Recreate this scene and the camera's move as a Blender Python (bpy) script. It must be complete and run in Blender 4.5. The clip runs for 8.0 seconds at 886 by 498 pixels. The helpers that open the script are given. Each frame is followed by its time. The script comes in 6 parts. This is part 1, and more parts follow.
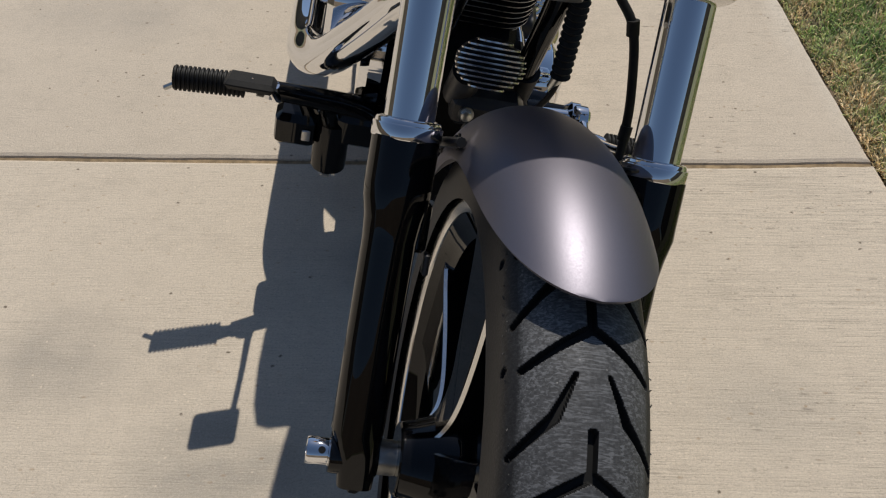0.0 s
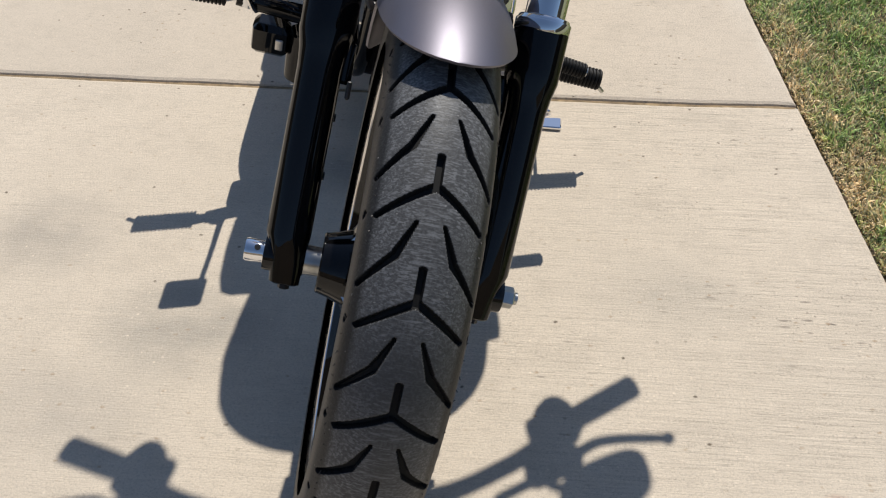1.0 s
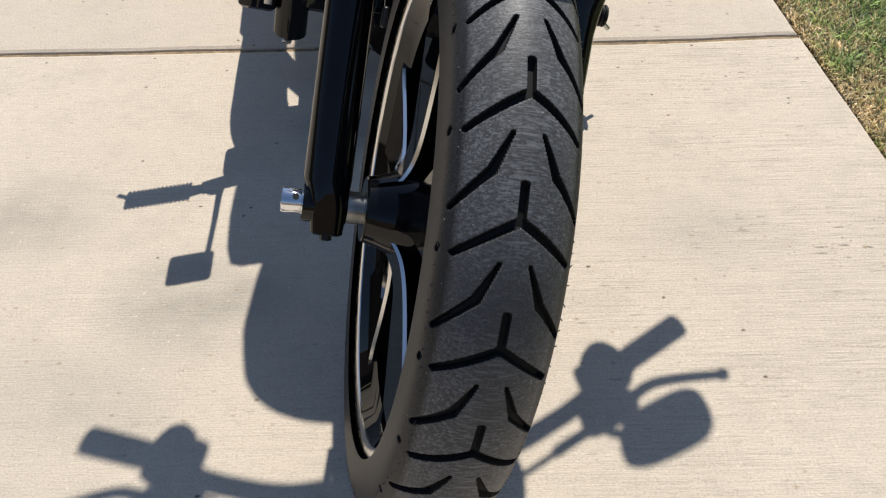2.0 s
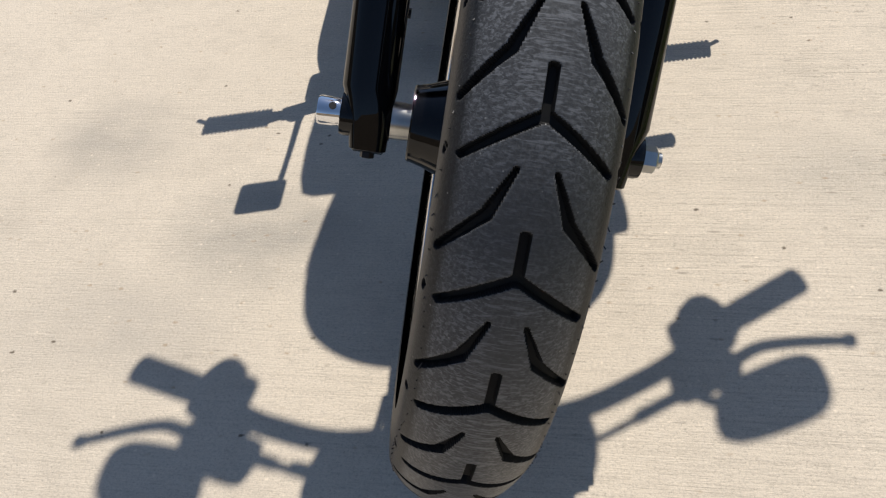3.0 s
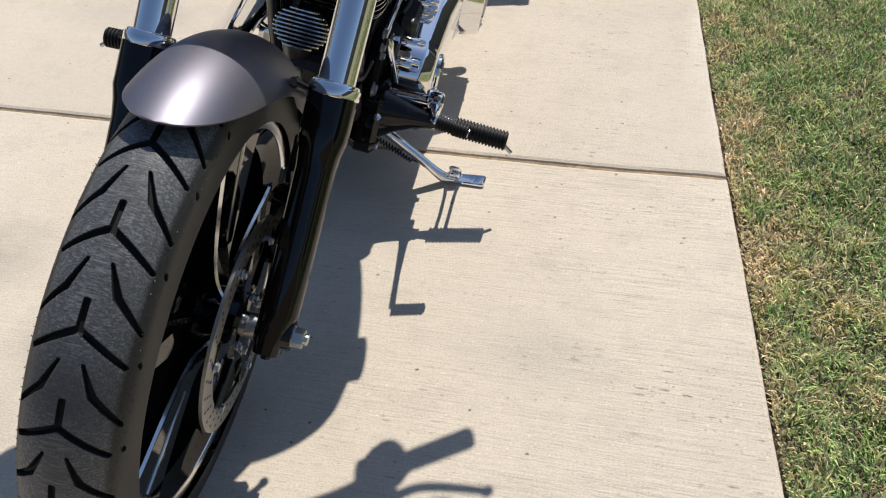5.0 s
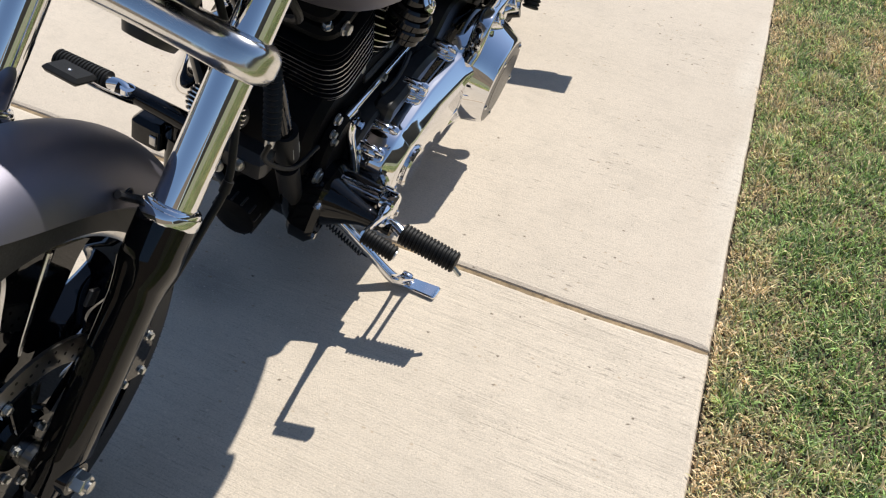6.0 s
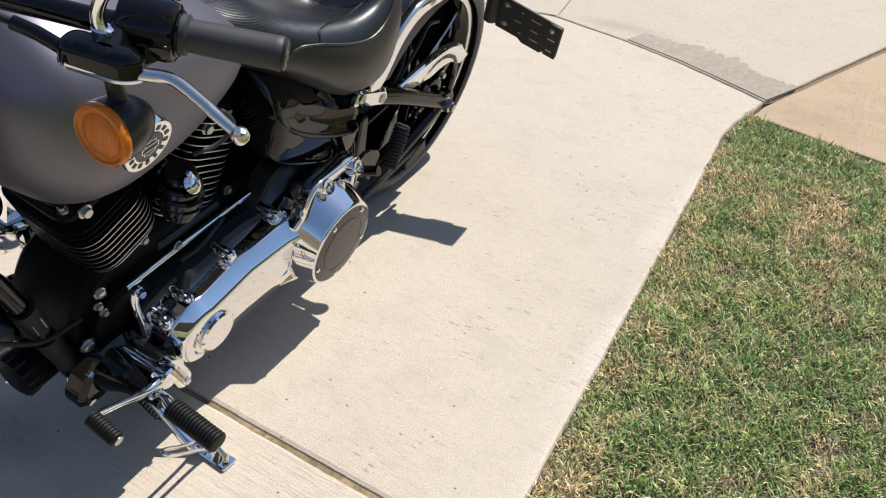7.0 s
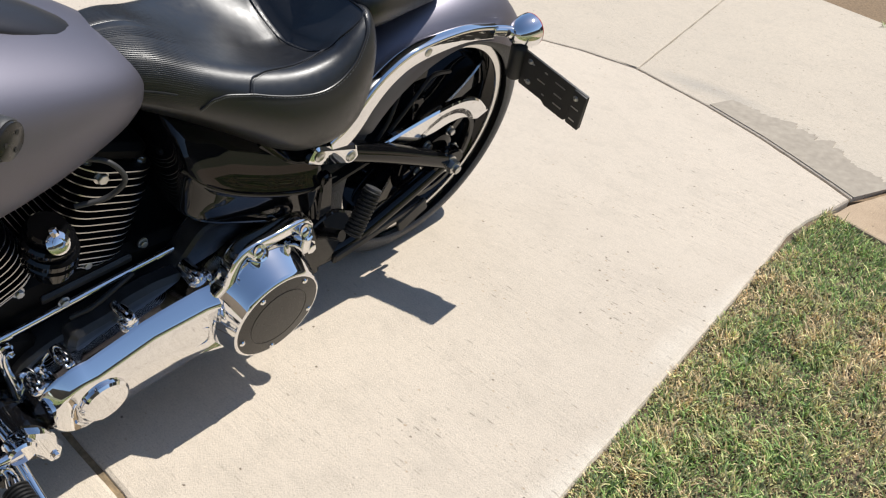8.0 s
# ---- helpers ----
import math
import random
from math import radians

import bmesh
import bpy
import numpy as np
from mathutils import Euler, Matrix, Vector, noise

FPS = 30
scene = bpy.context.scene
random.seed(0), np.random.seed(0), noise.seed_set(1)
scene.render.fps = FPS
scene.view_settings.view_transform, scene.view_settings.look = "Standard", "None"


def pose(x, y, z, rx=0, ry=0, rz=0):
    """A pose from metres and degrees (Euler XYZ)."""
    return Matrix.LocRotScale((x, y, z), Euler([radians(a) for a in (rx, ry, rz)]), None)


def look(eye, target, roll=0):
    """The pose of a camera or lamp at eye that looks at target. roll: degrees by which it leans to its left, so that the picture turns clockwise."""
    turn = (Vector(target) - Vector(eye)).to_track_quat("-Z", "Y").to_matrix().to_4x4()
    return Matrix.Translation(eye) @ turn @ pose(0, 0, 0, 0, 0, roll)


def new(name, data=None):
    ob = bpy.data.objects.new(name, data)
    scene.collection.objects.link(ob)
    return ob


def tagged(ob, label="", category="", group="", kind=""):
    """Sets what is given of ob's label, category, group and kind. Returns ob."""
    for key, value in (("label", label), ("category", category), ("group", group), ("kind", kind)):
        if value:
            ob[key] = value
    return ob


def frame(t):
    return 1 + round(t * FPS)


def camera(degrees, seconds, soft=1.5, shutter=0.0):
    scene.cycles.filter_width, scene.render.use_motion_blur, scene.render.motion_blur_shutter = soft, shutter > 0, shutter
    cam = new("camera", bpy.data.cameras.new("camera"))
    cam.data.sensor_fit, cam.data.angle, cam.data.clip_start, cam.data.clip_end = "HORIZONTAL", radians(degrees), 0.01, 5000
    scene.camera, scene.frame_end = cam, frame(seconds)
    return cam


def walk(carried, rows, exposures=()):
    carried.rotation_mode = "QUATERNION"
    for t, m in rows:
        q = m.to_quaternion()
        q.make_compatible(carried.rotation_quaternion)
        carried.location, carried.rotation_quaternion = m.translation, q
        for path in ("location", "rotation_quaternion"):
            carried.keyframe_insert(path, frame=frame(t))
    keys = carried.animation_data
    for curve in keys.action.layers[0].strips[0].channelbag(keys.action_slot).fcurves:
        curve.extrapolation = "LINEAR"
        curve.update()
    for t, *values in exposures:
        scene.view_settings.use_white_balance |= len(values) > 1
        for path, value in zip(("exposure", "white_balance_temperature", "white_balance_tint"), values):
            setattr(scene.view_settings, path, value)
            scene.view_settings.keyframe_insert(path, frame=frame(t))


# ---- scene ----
cam = camera(54.0, 8.0, soft=1.2)
PATH = [
    (0, (0.137, 0.029, 1.131), (0.03, 1.377, -0.343), -2.7),
    (0.5, (0.241, -0.132, 1.12), (0.123, 1.249, -0.321), -1.3),
    (1, (0.258, -0.236, 1.102), (0.127, 1.151, -0.333), -0.9),
    (1.5, (0.17, -0.246, 1.092), (0.127, 1.142, -0.348), -0.6),
    (2, (0.141, -0.226, 1.016), (0.122, 1.138, -0.446), -1.9),
    (2.2, (0.149, -0.2, 0.931), (0.08, 1.141, -0.551), -3.2),
    (3.3, (0.256, -0.156, 0.89), (-0.152, 1.104, -0.608), -11.5),
    (3.5, (0.278, -0.183, 0.953), (-0.147, 1.109, -0.514), -11.1),
    (4, (0.313, -0.299, 1.089), (-0.046, 1.059, -0.334), -8.9),
    (4.5, (0.443, -0.324, 1.139), (0.115, 1.086, -0.241), -7.1),
    (5, (0.677, -0.223, 1.141), (0.265, 1.197, -0.206), -4.3),
    (5.1, (0.704, -0.208, 1.14), (0.278, 1.217, -0.197), -3.7),
    (5.2, (0.726, -0.183, 1.145), (0.292, 1.237, -0.195), -2.7),
    (6.3, (0.913, 0.245, 1.153), (0.246, 1.609, -0.148), 3.9),
    (6.5, (0.987, 0.309, 1.167), (0.259, 1.674, -0.1), 2.9),
    (7, (1.252, 0.524, 1.258), (0.379, 1.884, 0.08), 0.8),
    (7.5, (1.337, 0.715, 1.289), (0.36, 2.042, 0.156), 0.3),
    (8, (1.308, 0.945, 1.233), (0.214, 2.148, 0.069), 3.5),
]
EXPOSURE = [(0.0, -0.26, 6600, 10), (0.5, -0.20, 6550, 10), (1.0, 0.18, 6480, 10), (1.5, 0.30, 6450, 10), (2.0, 0.34, 6450, 10), (3.5, 0.24, 6450, 10), (4.5, 0.30, 6400, 10), (6.5, 0.46, 6320, 10), (8.0, 0.48, 6300, 10)]
SUN_STRENGTH, SKY_STRENGTH = 4.15, 0.092
walk(cam, [(t, look(eye, target, roll)) for t, eye, target, roll in PATH], EXPOSURE)

# ---- world, sun ----
SUN = Vector((0.2, 0.672, 1.0)).normalized()
SKY = bpy.data.worlds.new("sky")
scene.world = SKY
SKY.use_nodes = True
nt = SKY.node_tree
nt.nodes.clear()
sky = nt.nodes.new("ShaderNodeTexSky")
sky.sky_type, sky.sun_disc = "NISHITA", False
sky.sun_elevation = math.asin(SUN.z)
sky.sun_rotation = math.atan2(SUN.x, SUN.y)
sky.altitude, sky.air_density, sky.dust_density, sky.ozone_density = 100, 1.0, 0.35, 1.4
bgn = nt.nodes.new("ShaderNodeBackground")
bgn.inputs["Strength"].default_value = SKY_STRENGTH
wout = nt.nodes.new("ShaderNodeOutputWorld")
nt.links.new(sky.outputs[0], bgn.inputs[0])
nt.links.new(bgn.outputs[0], wout.inputs[0])
lamp = bpy.data.lights.new("sun", "SUN")
lamp.energy, lamp.angle, lamp.color = SUN_STRENGTH, radians(0.53), (1.0, 0.945, 0.86)
sun_ob = new("sun", lamp)
sun_ob.matrix_world = look(SUN * 20, (0, 0, 0))


# ---- materials ----
def material(name, base, rough=0.5, metal=0.0, coat=0.0, coat_rough=0.03, spec=0.5, noise_scale=60.0, var=0.0, rough_var=0.0, bump=0.0, bump_scale=200.0, alt=None, alt_scale=4.0, alt_amount=0.5, stretch=(1, 1, 1), per_object=0.0):
    """A Principled material with grain (noise_scale, var), patches of a second colour (alt) and fine relief (bump)."""
    m = bpy.data.materials.new(name)
    m.use_nodes = True
    t = m.node_tree
    p = t.nodes["Principled BSDF"]
    p.inputs["Roughness"].default_value = rough
    p.inputs["Metallic"].default_value = metal
    p.inputs["Coat Weight"].default_value = coat
    p.inputs["Coat Roughness"].default_value = coat_rough
    p.inputs["Specular IOR Level"].default_value = spec
    p.inputs["Base Color"].default_value = (*base, 1)
    co = t.nodes.new("ShaderNodeTexCoord")
    mp = t.nodes.new("ShaderNodeMapping")
    mp.inputs["Scale"].default_value = stretch
    t.links.new(co.outputs["Object"], mp.inputs["Vector"])
    def noise_node(scale, detail=4.0, ro=0.55):
        n = t.nodes.new("ShaderNodeTexNoise")
        n.inputs["Scale"].default_value, n.inputs["Detail"].default_value, n.inputs["Roughness"].default_value = scale, detail, ro
        t.links.new(mp.outputs[0], n.inputs["Vector"])
        return n
    colour = None
    if alt:
        n = noise_node(alt_scale)
        r = t.nodes.new("ShaderNodeMapRange")
        r.inputs["From Min"].default_value, r.inputs["From Max"].default_value = 0.42, 0.66
        r.inputs["To Max"].default_value = alt_amount
        t.links.new(n.outputs[0], r.inputs[0])
        x = t.nodes.new("ShaderNodeMix")
        x.data_type = "RGBA"
        x.inputs["A"].default_value, x.inputs["B"].default_value = (*base, 1), (*alt, 1)
        t.links.new(r.outputs[0], x.inputs["Factor"])
        colour = x.outputs["Result"]
    if var:
        n = noise_node(noise_scale)
        r = t.nodes.new("ShaderNodeMapRange")
        r.inputs["From Min"].default_value, r.inputs["From Max"].default_value = 0.25, 0.75
        r.inputs["To Min"].default_value, r.inputs["To Max"].default_value = 1 - var, 1 + var
        t.links.new(n.outputs[0], r.inputs[0])
        x = t.nodes.new("ShaderNodeVectorMath")
        x.operation = "SCALE"
        if colour:
            t.links.new(colour, x.inputs[0])
        else:
            x.inputs[0].default_value = base
        t.links.new(r.outputs[0], x.inputs["Scale"])
        colour = x.outputs[0]
    if colour:
        t.links.new(colour, p.inputs["Base Color"])
    if rough_var:
        n = noise_node(noise_scale * 0.3)
        r = t.nodes.new("ShaderNodeMapRange")
        r.inputs["From Min"].default_value, r.inputs["From Max"].default_value = 0.3, 0.7
        r.inputs["To Min"].default_value, r.inputs["To Max"].default_value = max(0, rough - rough_var), rough + rough_var
        t.links.new(n.outputs[0], r.inputs[0])
        t.links.new(r.outputs[0], p.inputs["Roughness"])
    if bump:
        n = noise_node(bump_scale, 3.0)
        b = t.nodes.new("ShaderNodeBump")
        b.inputs["Strength"].default_value, b.inputs["Distance"].default_value = bump, 0.001
        t.links.new(n.outputs[0], b.inputs["Height"])
        t.links.new(b.outputs[0], p.inputs["Normal"])
    return m


CHROME = material("chrome", (0.80, 0.80, 0.81), 0.035, 1.0, rough_var=0.02, noise_scale=40)
POLISHED = material("polished_alloy", (0.72, 0.71, 0.69), 0.19, 1.0, rough_var=0.05, noise_scale=120)
ALLOY = material("brushed_alloy", (0.52, 0.51, 0.50), 0.32, 1.0, var=0.08, bump=0.08, bump_scale=600, stretch=(1, 6, 1))
ZINC = material("zinc_plated_steel", (0.50, 0.50, 0.48), 0.28, 1.0, var=0.12, noise_scale=90)
GLOSS = material("gloss_black_paint", (0.0035, 0.0035, 0.004), 0.5, 0.0, spec=0.0, coat=0.7, coat_rough=0.015)
SATIN = material("satin_black_paint", (0.022, 0.021, 0.021), 0.36, 0.0, spec=0.4, var=0.25, rough_var=0.08, noise_scale=70, bump=0.05, bump_scale=900)
WRINKLE = material("wrinkle_black_engine_paint", (0.0055, 0.0055, 0.006), 0.42, 0.0, spec=0.06, var=0.3, bump=0.25, bump_scale=1500)
DENIM = material("satin_charcoal_metallic_paint", (0.168, 0.160, 0.190), 0.47, 0.82, var=0.06, noise_scale=2500, rough_var=0.03, bump=0.02, bump_scale=3500)
CONSOLE = material("dark_satin_console_paint", (0.030, 0.029, 0.033), 0.38, 0.5, var=0.06, noise_scale=2500, rough_var=0.03)
RUBBER = material("black_rubber", (0.009, 0.009, 0.0092), 0.55, 0.0, spec=0.25, var=0.2, noise_scale=300, bump=0.15, bump_scale=1200)
GRIP = material("dark_grey_grip_rubber", (0.030, 0.030, 0.031), 0.55, 0.0, var=0.12, noise_scale=400, bump=0.12, bump_scale=1600)
LEATHER = material("black_seat_vinyl", (0.011, 0.0115, 0.0135), 0.38, 0.0, spec=0.65, var=0.12, noise_scale=300, rough_var=0.05, bump=0.10, bump_scale=700)
THREAD = material("dark_grey_thread", (0.10, 0.10, 0.105), 0.7)
STEEL_DISC = material("brake_disc_steel", (0.40, 0.39, 0.37), 0.3, 1.0, var=0.1, bump=0.1, bump_scale=400)
DERBY = material("dark_grey_derby_paint", (0.026, 0.024, 0.0225), 0.30, 0.3, var=0.08, noise_scale=900, rough_var=0.04)
BADGE_GREY = material("badge_grey_enamel", (0.10, 0.098, 0.10), 0.45, 0.3)
LABEL = material("printed_label", (0.35, 0.35, 0.34), 0.6)
PLATE_BLACK = material("matt_black_powder_coat", (0.010, 0.010, 0.010), 0.55, 0.0, var=0.2, bump=0.1, bump_scale=1500)
DARK = material("oily_dark_metal", (0.02, 0.02, 0.021), 0.45, 0.6, var=0.3, noise_scale=60)


def lens(name, colour, rough=0.05, clear=0.3):
    m = bpy.data.materials.new(name)
    m.use_nodes = True
    t = m.node_tree
    p = t.nodes["Principled BSDF"]
    p.inputs["Base Color"].default_value = (*colour, 1)
    p.inputs["Roughness"].default_value = rough
    p.inputs["Transmission Weight"].default_value = clear
    p.inputs["IOR"].default_value = 1.49
    w = t.nodes.new("ShaderNodeTexWave")
    w.inputs["Scale"].default_value = 90
    b = t.nodes.new("ShaderNodeBump")
    b.inputs["Strength"].default_value, b.inputs["Distance"].default_value = 0.3, 0.001
    co = t.nodes.new("ShaderNodeTexCoord")
    t.links.new(co.outputs["Object"], w.inputs["Vector"])
    t.links.new(w.outputs[1], b.inputs["Height"])
    t.links.new(b.outputs[0], p.inputs["Normal"])
    return m


AMBER = lens("amber_lens", (1.0, 0.30, 0.016), 0.03, 0.42)
BULB = material("amber_bulb", (0.85, 0.22, 0.02), 0.25, spec=0.5)
RED = lens("red_lens", (0.55, 0.01, 0.012))
GLASS = lens("clear_lens", (0.95, 0.96, 0.97), 0.02, 0.9)
MIRROR = material("mirror_glass", (0.85, 0.86, 0.87), 0.01, 1.0)


def tyre_material():
    """Worn tread with dust in the grain, its sheen partly in the colour; the sidewalls are smoother and browner."""
    m = material("tyre_rubber", (0.026, 0.0255, 0.025), 0.50, 0.0, spec=0.27)
    t = m.node_tree
    p = t.nodes["Principled BSDF"]
    co = t.nodes.new("ShaderNodeTexCoord")
    fine = t.nodes.new("ShaderNodeTexNoise")
    fine.inputs["Scale"].default_value, fine.inputs["Detail"].default_value = 420, 5
    speck = t.nodes.new("ShaderNodeTexVoronoi")
    speck.inputs["Scale"].default_value = 210
    big = t.nodes.new("ShaderNodeTexNoise")
    big.inputs["Scale"].default_value, big.inputs["Detail"].default_value = 14, 4
    for n in (fine, speck, big):
        t.links.new(co.outputs["Object"], n.inputs["Vector"])
    r1 = t.nodes.new("ShaderNodeMapRange")
    r1.inputs["From Min"].default_value, r1.inputs["From Max"].default_value = 0.42, 0.72
    t.links.new(fine.outputs[0], r1.inputs[0])
    r2 = t.nodes.new("ShaderNodeMapRange")
    r2.inputs["From Min"].default_value, r2.inputs["From Max"].default_value = 0.35, 0.65
    r2.inputs["To Min"].default_value, r2.inputs["To Max"].default_value = 0.35, 1.0
    t.links.new(big.outputs[0], r2.inputs[0])
    mp = t.nodes.new("ShaderNodeMapping")
    mp.inputs["Scale"].default_value = (42, 560, 560)
    t.links.new(co.outputs["Object"], mp.inputs["Vector"])
    scuff = t.nodes.new("ShaderNodeTexNoise")
    scuff.inputs["Scale"].default_value, scuff.inputs["Detail"].default_value, scuff.inputs["Distortion"].default_value = 1.0, 3.0, 0.9
    t.links.new(mp.outputs[0], scuff.inputs["Vector"])
    def rng(src, a, b, lo, hi):
        r = t.nodes.new("ShaderNodeMapRange")
        for key, val in (("From Min", a), ("From Max", b), ("To Min", lo), ("To Max", hi)):
            r.inputs[key].default_value = val
        t.links.new(src, r.inputs[0])
        return r.outputs[0]
    def math2(op, a, b):
        x = t.nodes.new("ShaderNodeMath")
        x.operation = op
        t.links.new(a, x.inputs[0])
        t.links.new(b, x.inputs[1])
        return x.outputs[0]
    at = t.nodes.new("ShaderNodeAttribute")
    at.attribute_name = "across"
    worn = rng(at.outputs["Fac"], 0.046, 0.053, 1.0, 0.12)
    zone = t.nodes.new("ShaderNodeTexNoise")
    zone.inputs["Scale"].default_value, zone.inputs["Detail"].default_value = 5.0, 2.0
    t.links.new(co.outputs["Object"], zone.inputs["Vector"])
    swirl = math2("MULTIPLY", rng(scuff.outputs[0], 0.48, 0.70, 0.0, 1.3), rng(zone.outputs[0], 0.38, 0.54, 0.25, 1.0))
    mul = math2("MULTIPLY", math2("ADD", math2("MULTIPLY", rng(r1.outputs[0], 0.0, 1.0, 0.0, 0.6), r2.outputs[0]), swirl), worn)
    tone = t.nodes.new("ShaderNodeMix")
    tone.data_type = "RGBA"
    # tread band paler than the shoulders: wear, plus sun sheen put into the colour
    tone.inputs["A"].default_value, tone.inputs["B"].default_value = (0.012, 0.0118, 0.0118, 1), (0.060, 0.060, 0.060, 1)
    t.links.new(worn, tone.inputs["Factor"])
    mix = t.nodes.new("ShaderNodeMix")
    mix.data_type = "RGBA"
    # bluish scuffs: real scratches with the sky's sheen painted into them
    mix.inputs["B"].default_value = (0.160, 0.163, 0.168, 1)
    t.links.new(tone.outputs["Result"], mix.inputs["A"])
    t.links.new(mul, mix.inputs["Factor"])
    spk = t.nodes.new("ShaderNodeMix")
    spk.data_type = "RGBA"
    spk.inputs["B"].default_value = (0.42, 0.40, 0.37, 1)
    sep = t.nodes.new("ShaderNodeSeparateColor")
    t.links.new(speck.outputs["Color"], sep.inputs[0])
    t.links.new(mix.outputs["Result"], spk.inputs["A"])
    t.links.new(math2("MULTIPLY", rng(speck.outputs["Distance"], 0.05, 0.17, 1, 0), rng(sep.outputs[0], 0.92, 0.95, 0, 0.6)), spk.inputs["Factor"])
    t.links.new(spk.outputs["Result"], p.inputs["Base Color"])
    b = t.nodes.new("ShaderNodeBump")
    b.inputs["Strength"].default_value, b.inputs["Distance"].default_value = 0.35, 0.0008
    t.links.new(fine.outputs[0], b.inputs["Height"])
    t.links.new(b.outputs[0], p.inputs["Normal"])
    return m


TYRE = tyre_material()
TYRE_GROOVE = material("clean_groove_rubber", (0.014, 0.014, 0.014), 0.75, spec=0.2)


def concrete(name, base, dark, broom=1.0, seed=0.0, across="y", stains=()):
    """Broom-finished concrete: fine streaks, speckle, pits and pale or grey patches."""
    m = bpy.data.materials.new(name)
    m.use_nodes = True
    t = m.node_tree
    p = t.nodes["Principled BSDF"]
    p.inputs["Roughness"].default_value = 0.85
    p.inputs["Specular IOR Level"].default_value = 0.25
    co = t.nodes.new("ShaderNodeTexCoord")
    def mapped(scale, turn=0.0):
        q = t.nodes.new("ShaderNodeMapping")
        q.inputs["Scale"].default_value = scale
        q.inputs["Location"].default_value = (seed, seed * 0.7, 0)
        q.inputs["Rotation"].default_value = (0, 0, turn)
        t.links.new(co.outputs["Object"], q.inputs["Vector"])
        return q.outputs[0]
    def noise_node(vec, scale, detail=5.0, ro=0.6):
        n = t.nodes.new("ShaderNodeTexNoise")
        n.inputs["Scale"].default_value, n.inputs["Detail"].default_value, n.inputs["Roughness"].default_value = scale, detail, ro
        t.links.new(vec, n.inputs["Vector"])
        return n.outputs[0]
    def rng(src, a, b, lo, hi):
        r = t.nodes.new("ShaderNodeMapRange")
        for key, val in (("From Min", a), ("From Max", b), ("To Min", lo), ("To Max", hi)):
            r.inputs[key].default_value = val
        t.links.new(src, r.inputs[0])
        return r.outputs[0]
    def mix(fac, a, b):
        x = t.nodes.new("ShaderNodeMix")
        x.data_type = "RGBA"
        for key, val in (("A", a), ("B", b)):
            if isinstance(val, tuple):
                x.inputs[key].default_value = (*val, 1)
            else:
                t.links.new(val, x.inputs[key])
        t.links.new(fac, x.inputs["Factor"])
        return x.outputs["Result"]
    def stretched(a, b):
        return mapped((a, b, 1.0) if across == "y" else (b, a, 1.0), 0.012)
    def times(a, b):
        x = t.nodes.new("ShaderNodeMath")
        x.operation = "MULTIPLY"
        t.links.new(a, x.inputs[0])
        t.links.new(b, x.inputs[1])
        return x.outputs[0]
    def cells(vec, scale, lo, hi, keep, amount):
        """Small marks in a few of the cells of a cell pattern."""
        v = t.nodes.new("ShaderNodeTexVoronoi")
        v.voronoi_dimensions = "2D"
        v.inputs["Scale"].default_value = scale
        t.links.new(vec, v.inputs["Vector"])
        sep = t.nodes.new("ShaderNodeSeparateColor")
        t.links.new(v.outputs["Color"], sep.inputs[0])
        return times(rng(v.outputs["Distance"], lo, hi, 1, 0), rng(sep.outputs[0], keep, keep + 0.02, 0, amount))
    def plus(a, b):
        x = t.nodes.new("ShaderNodeMath")
        x.operation = "ADD"
        t.links.new(a, x.inputs[0])
        t.links.new(b, x.inputs[1])
        return x.outputs[0]
    def shade(k):
        return tuple(min(0.9, v * k) for v in base)
    patch = noise_node(mapped((1, 1, 1)), 1.3, 6.0, 0.62)
    stain = noise_node(mapped((1.0, 1.5, 1)), 4.2, 6.0, 0.60)
    cloud = noise_node(mapped((1, 1.3, 1), 0.4), 9.0, 5.0, 0.66)
    mottled = noise_node(mapped((1, 1.4, 1)), 44.0, 5.0, 0.72)
    grain = noise_node(mapped((1, 1.25, 1)), 240.0, 4.0, 0.78)
    fine = noise_node(mapped((1, 1.4, 1), 0.2), 560.0, 3.0, 0.75)
    area = noise_node(stretched(1.6, 4.5), 1.0, 4.0, 0.6)
    along = t.nodes.new("ShaderNodeSeparateXYZ")
    t.links.new(co.outputs["Object"], along.inputs[0])
    worn = times(rng(area, 0.36, 0.60, 0.22, 1.0), rng(along.outputs["X"], -0.15, 0.50, 0.38, 1.12))
    # broad tone, then stains
    c = mix(rng(patch, 0.36, 0.66, 0, 0.75), base, tuple(0.62 * a + 0.38 * b for a, b in zip(base, dark)))
    c = mix(rng(cloud, 0.50, 0.72, 0, 0.38), c, dark)
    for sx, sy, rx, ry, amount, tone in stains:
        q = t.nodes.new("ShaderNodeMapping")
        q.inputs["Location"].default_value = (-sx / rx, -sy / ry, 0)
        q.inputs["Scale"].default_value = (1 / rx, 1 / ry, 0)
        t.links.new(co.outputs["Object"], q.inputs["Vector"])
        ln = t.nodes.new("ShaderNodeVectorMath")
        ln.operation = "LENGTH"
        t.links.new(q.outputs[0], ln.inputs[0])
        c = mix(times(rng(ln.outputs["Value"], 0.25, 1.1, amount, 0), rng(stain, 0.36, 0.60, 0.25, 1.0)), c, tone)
    c = mix(rng(mottled, 0.48, 0.74, 0, 0.42), c, shade(0.70))
    # the broom's furrows: broken, thin, in bands
    furrow = noise_node(stretched(5.0, 190.0), 1.0, 4.0, 0.62)
    hair = noise_node(stretched(16.0, 420.0), 1.0, 3.0, 0.70)
    scratch = noise_node(stretched(2.6, 330.0), 1.0, 2.0, 0.6)
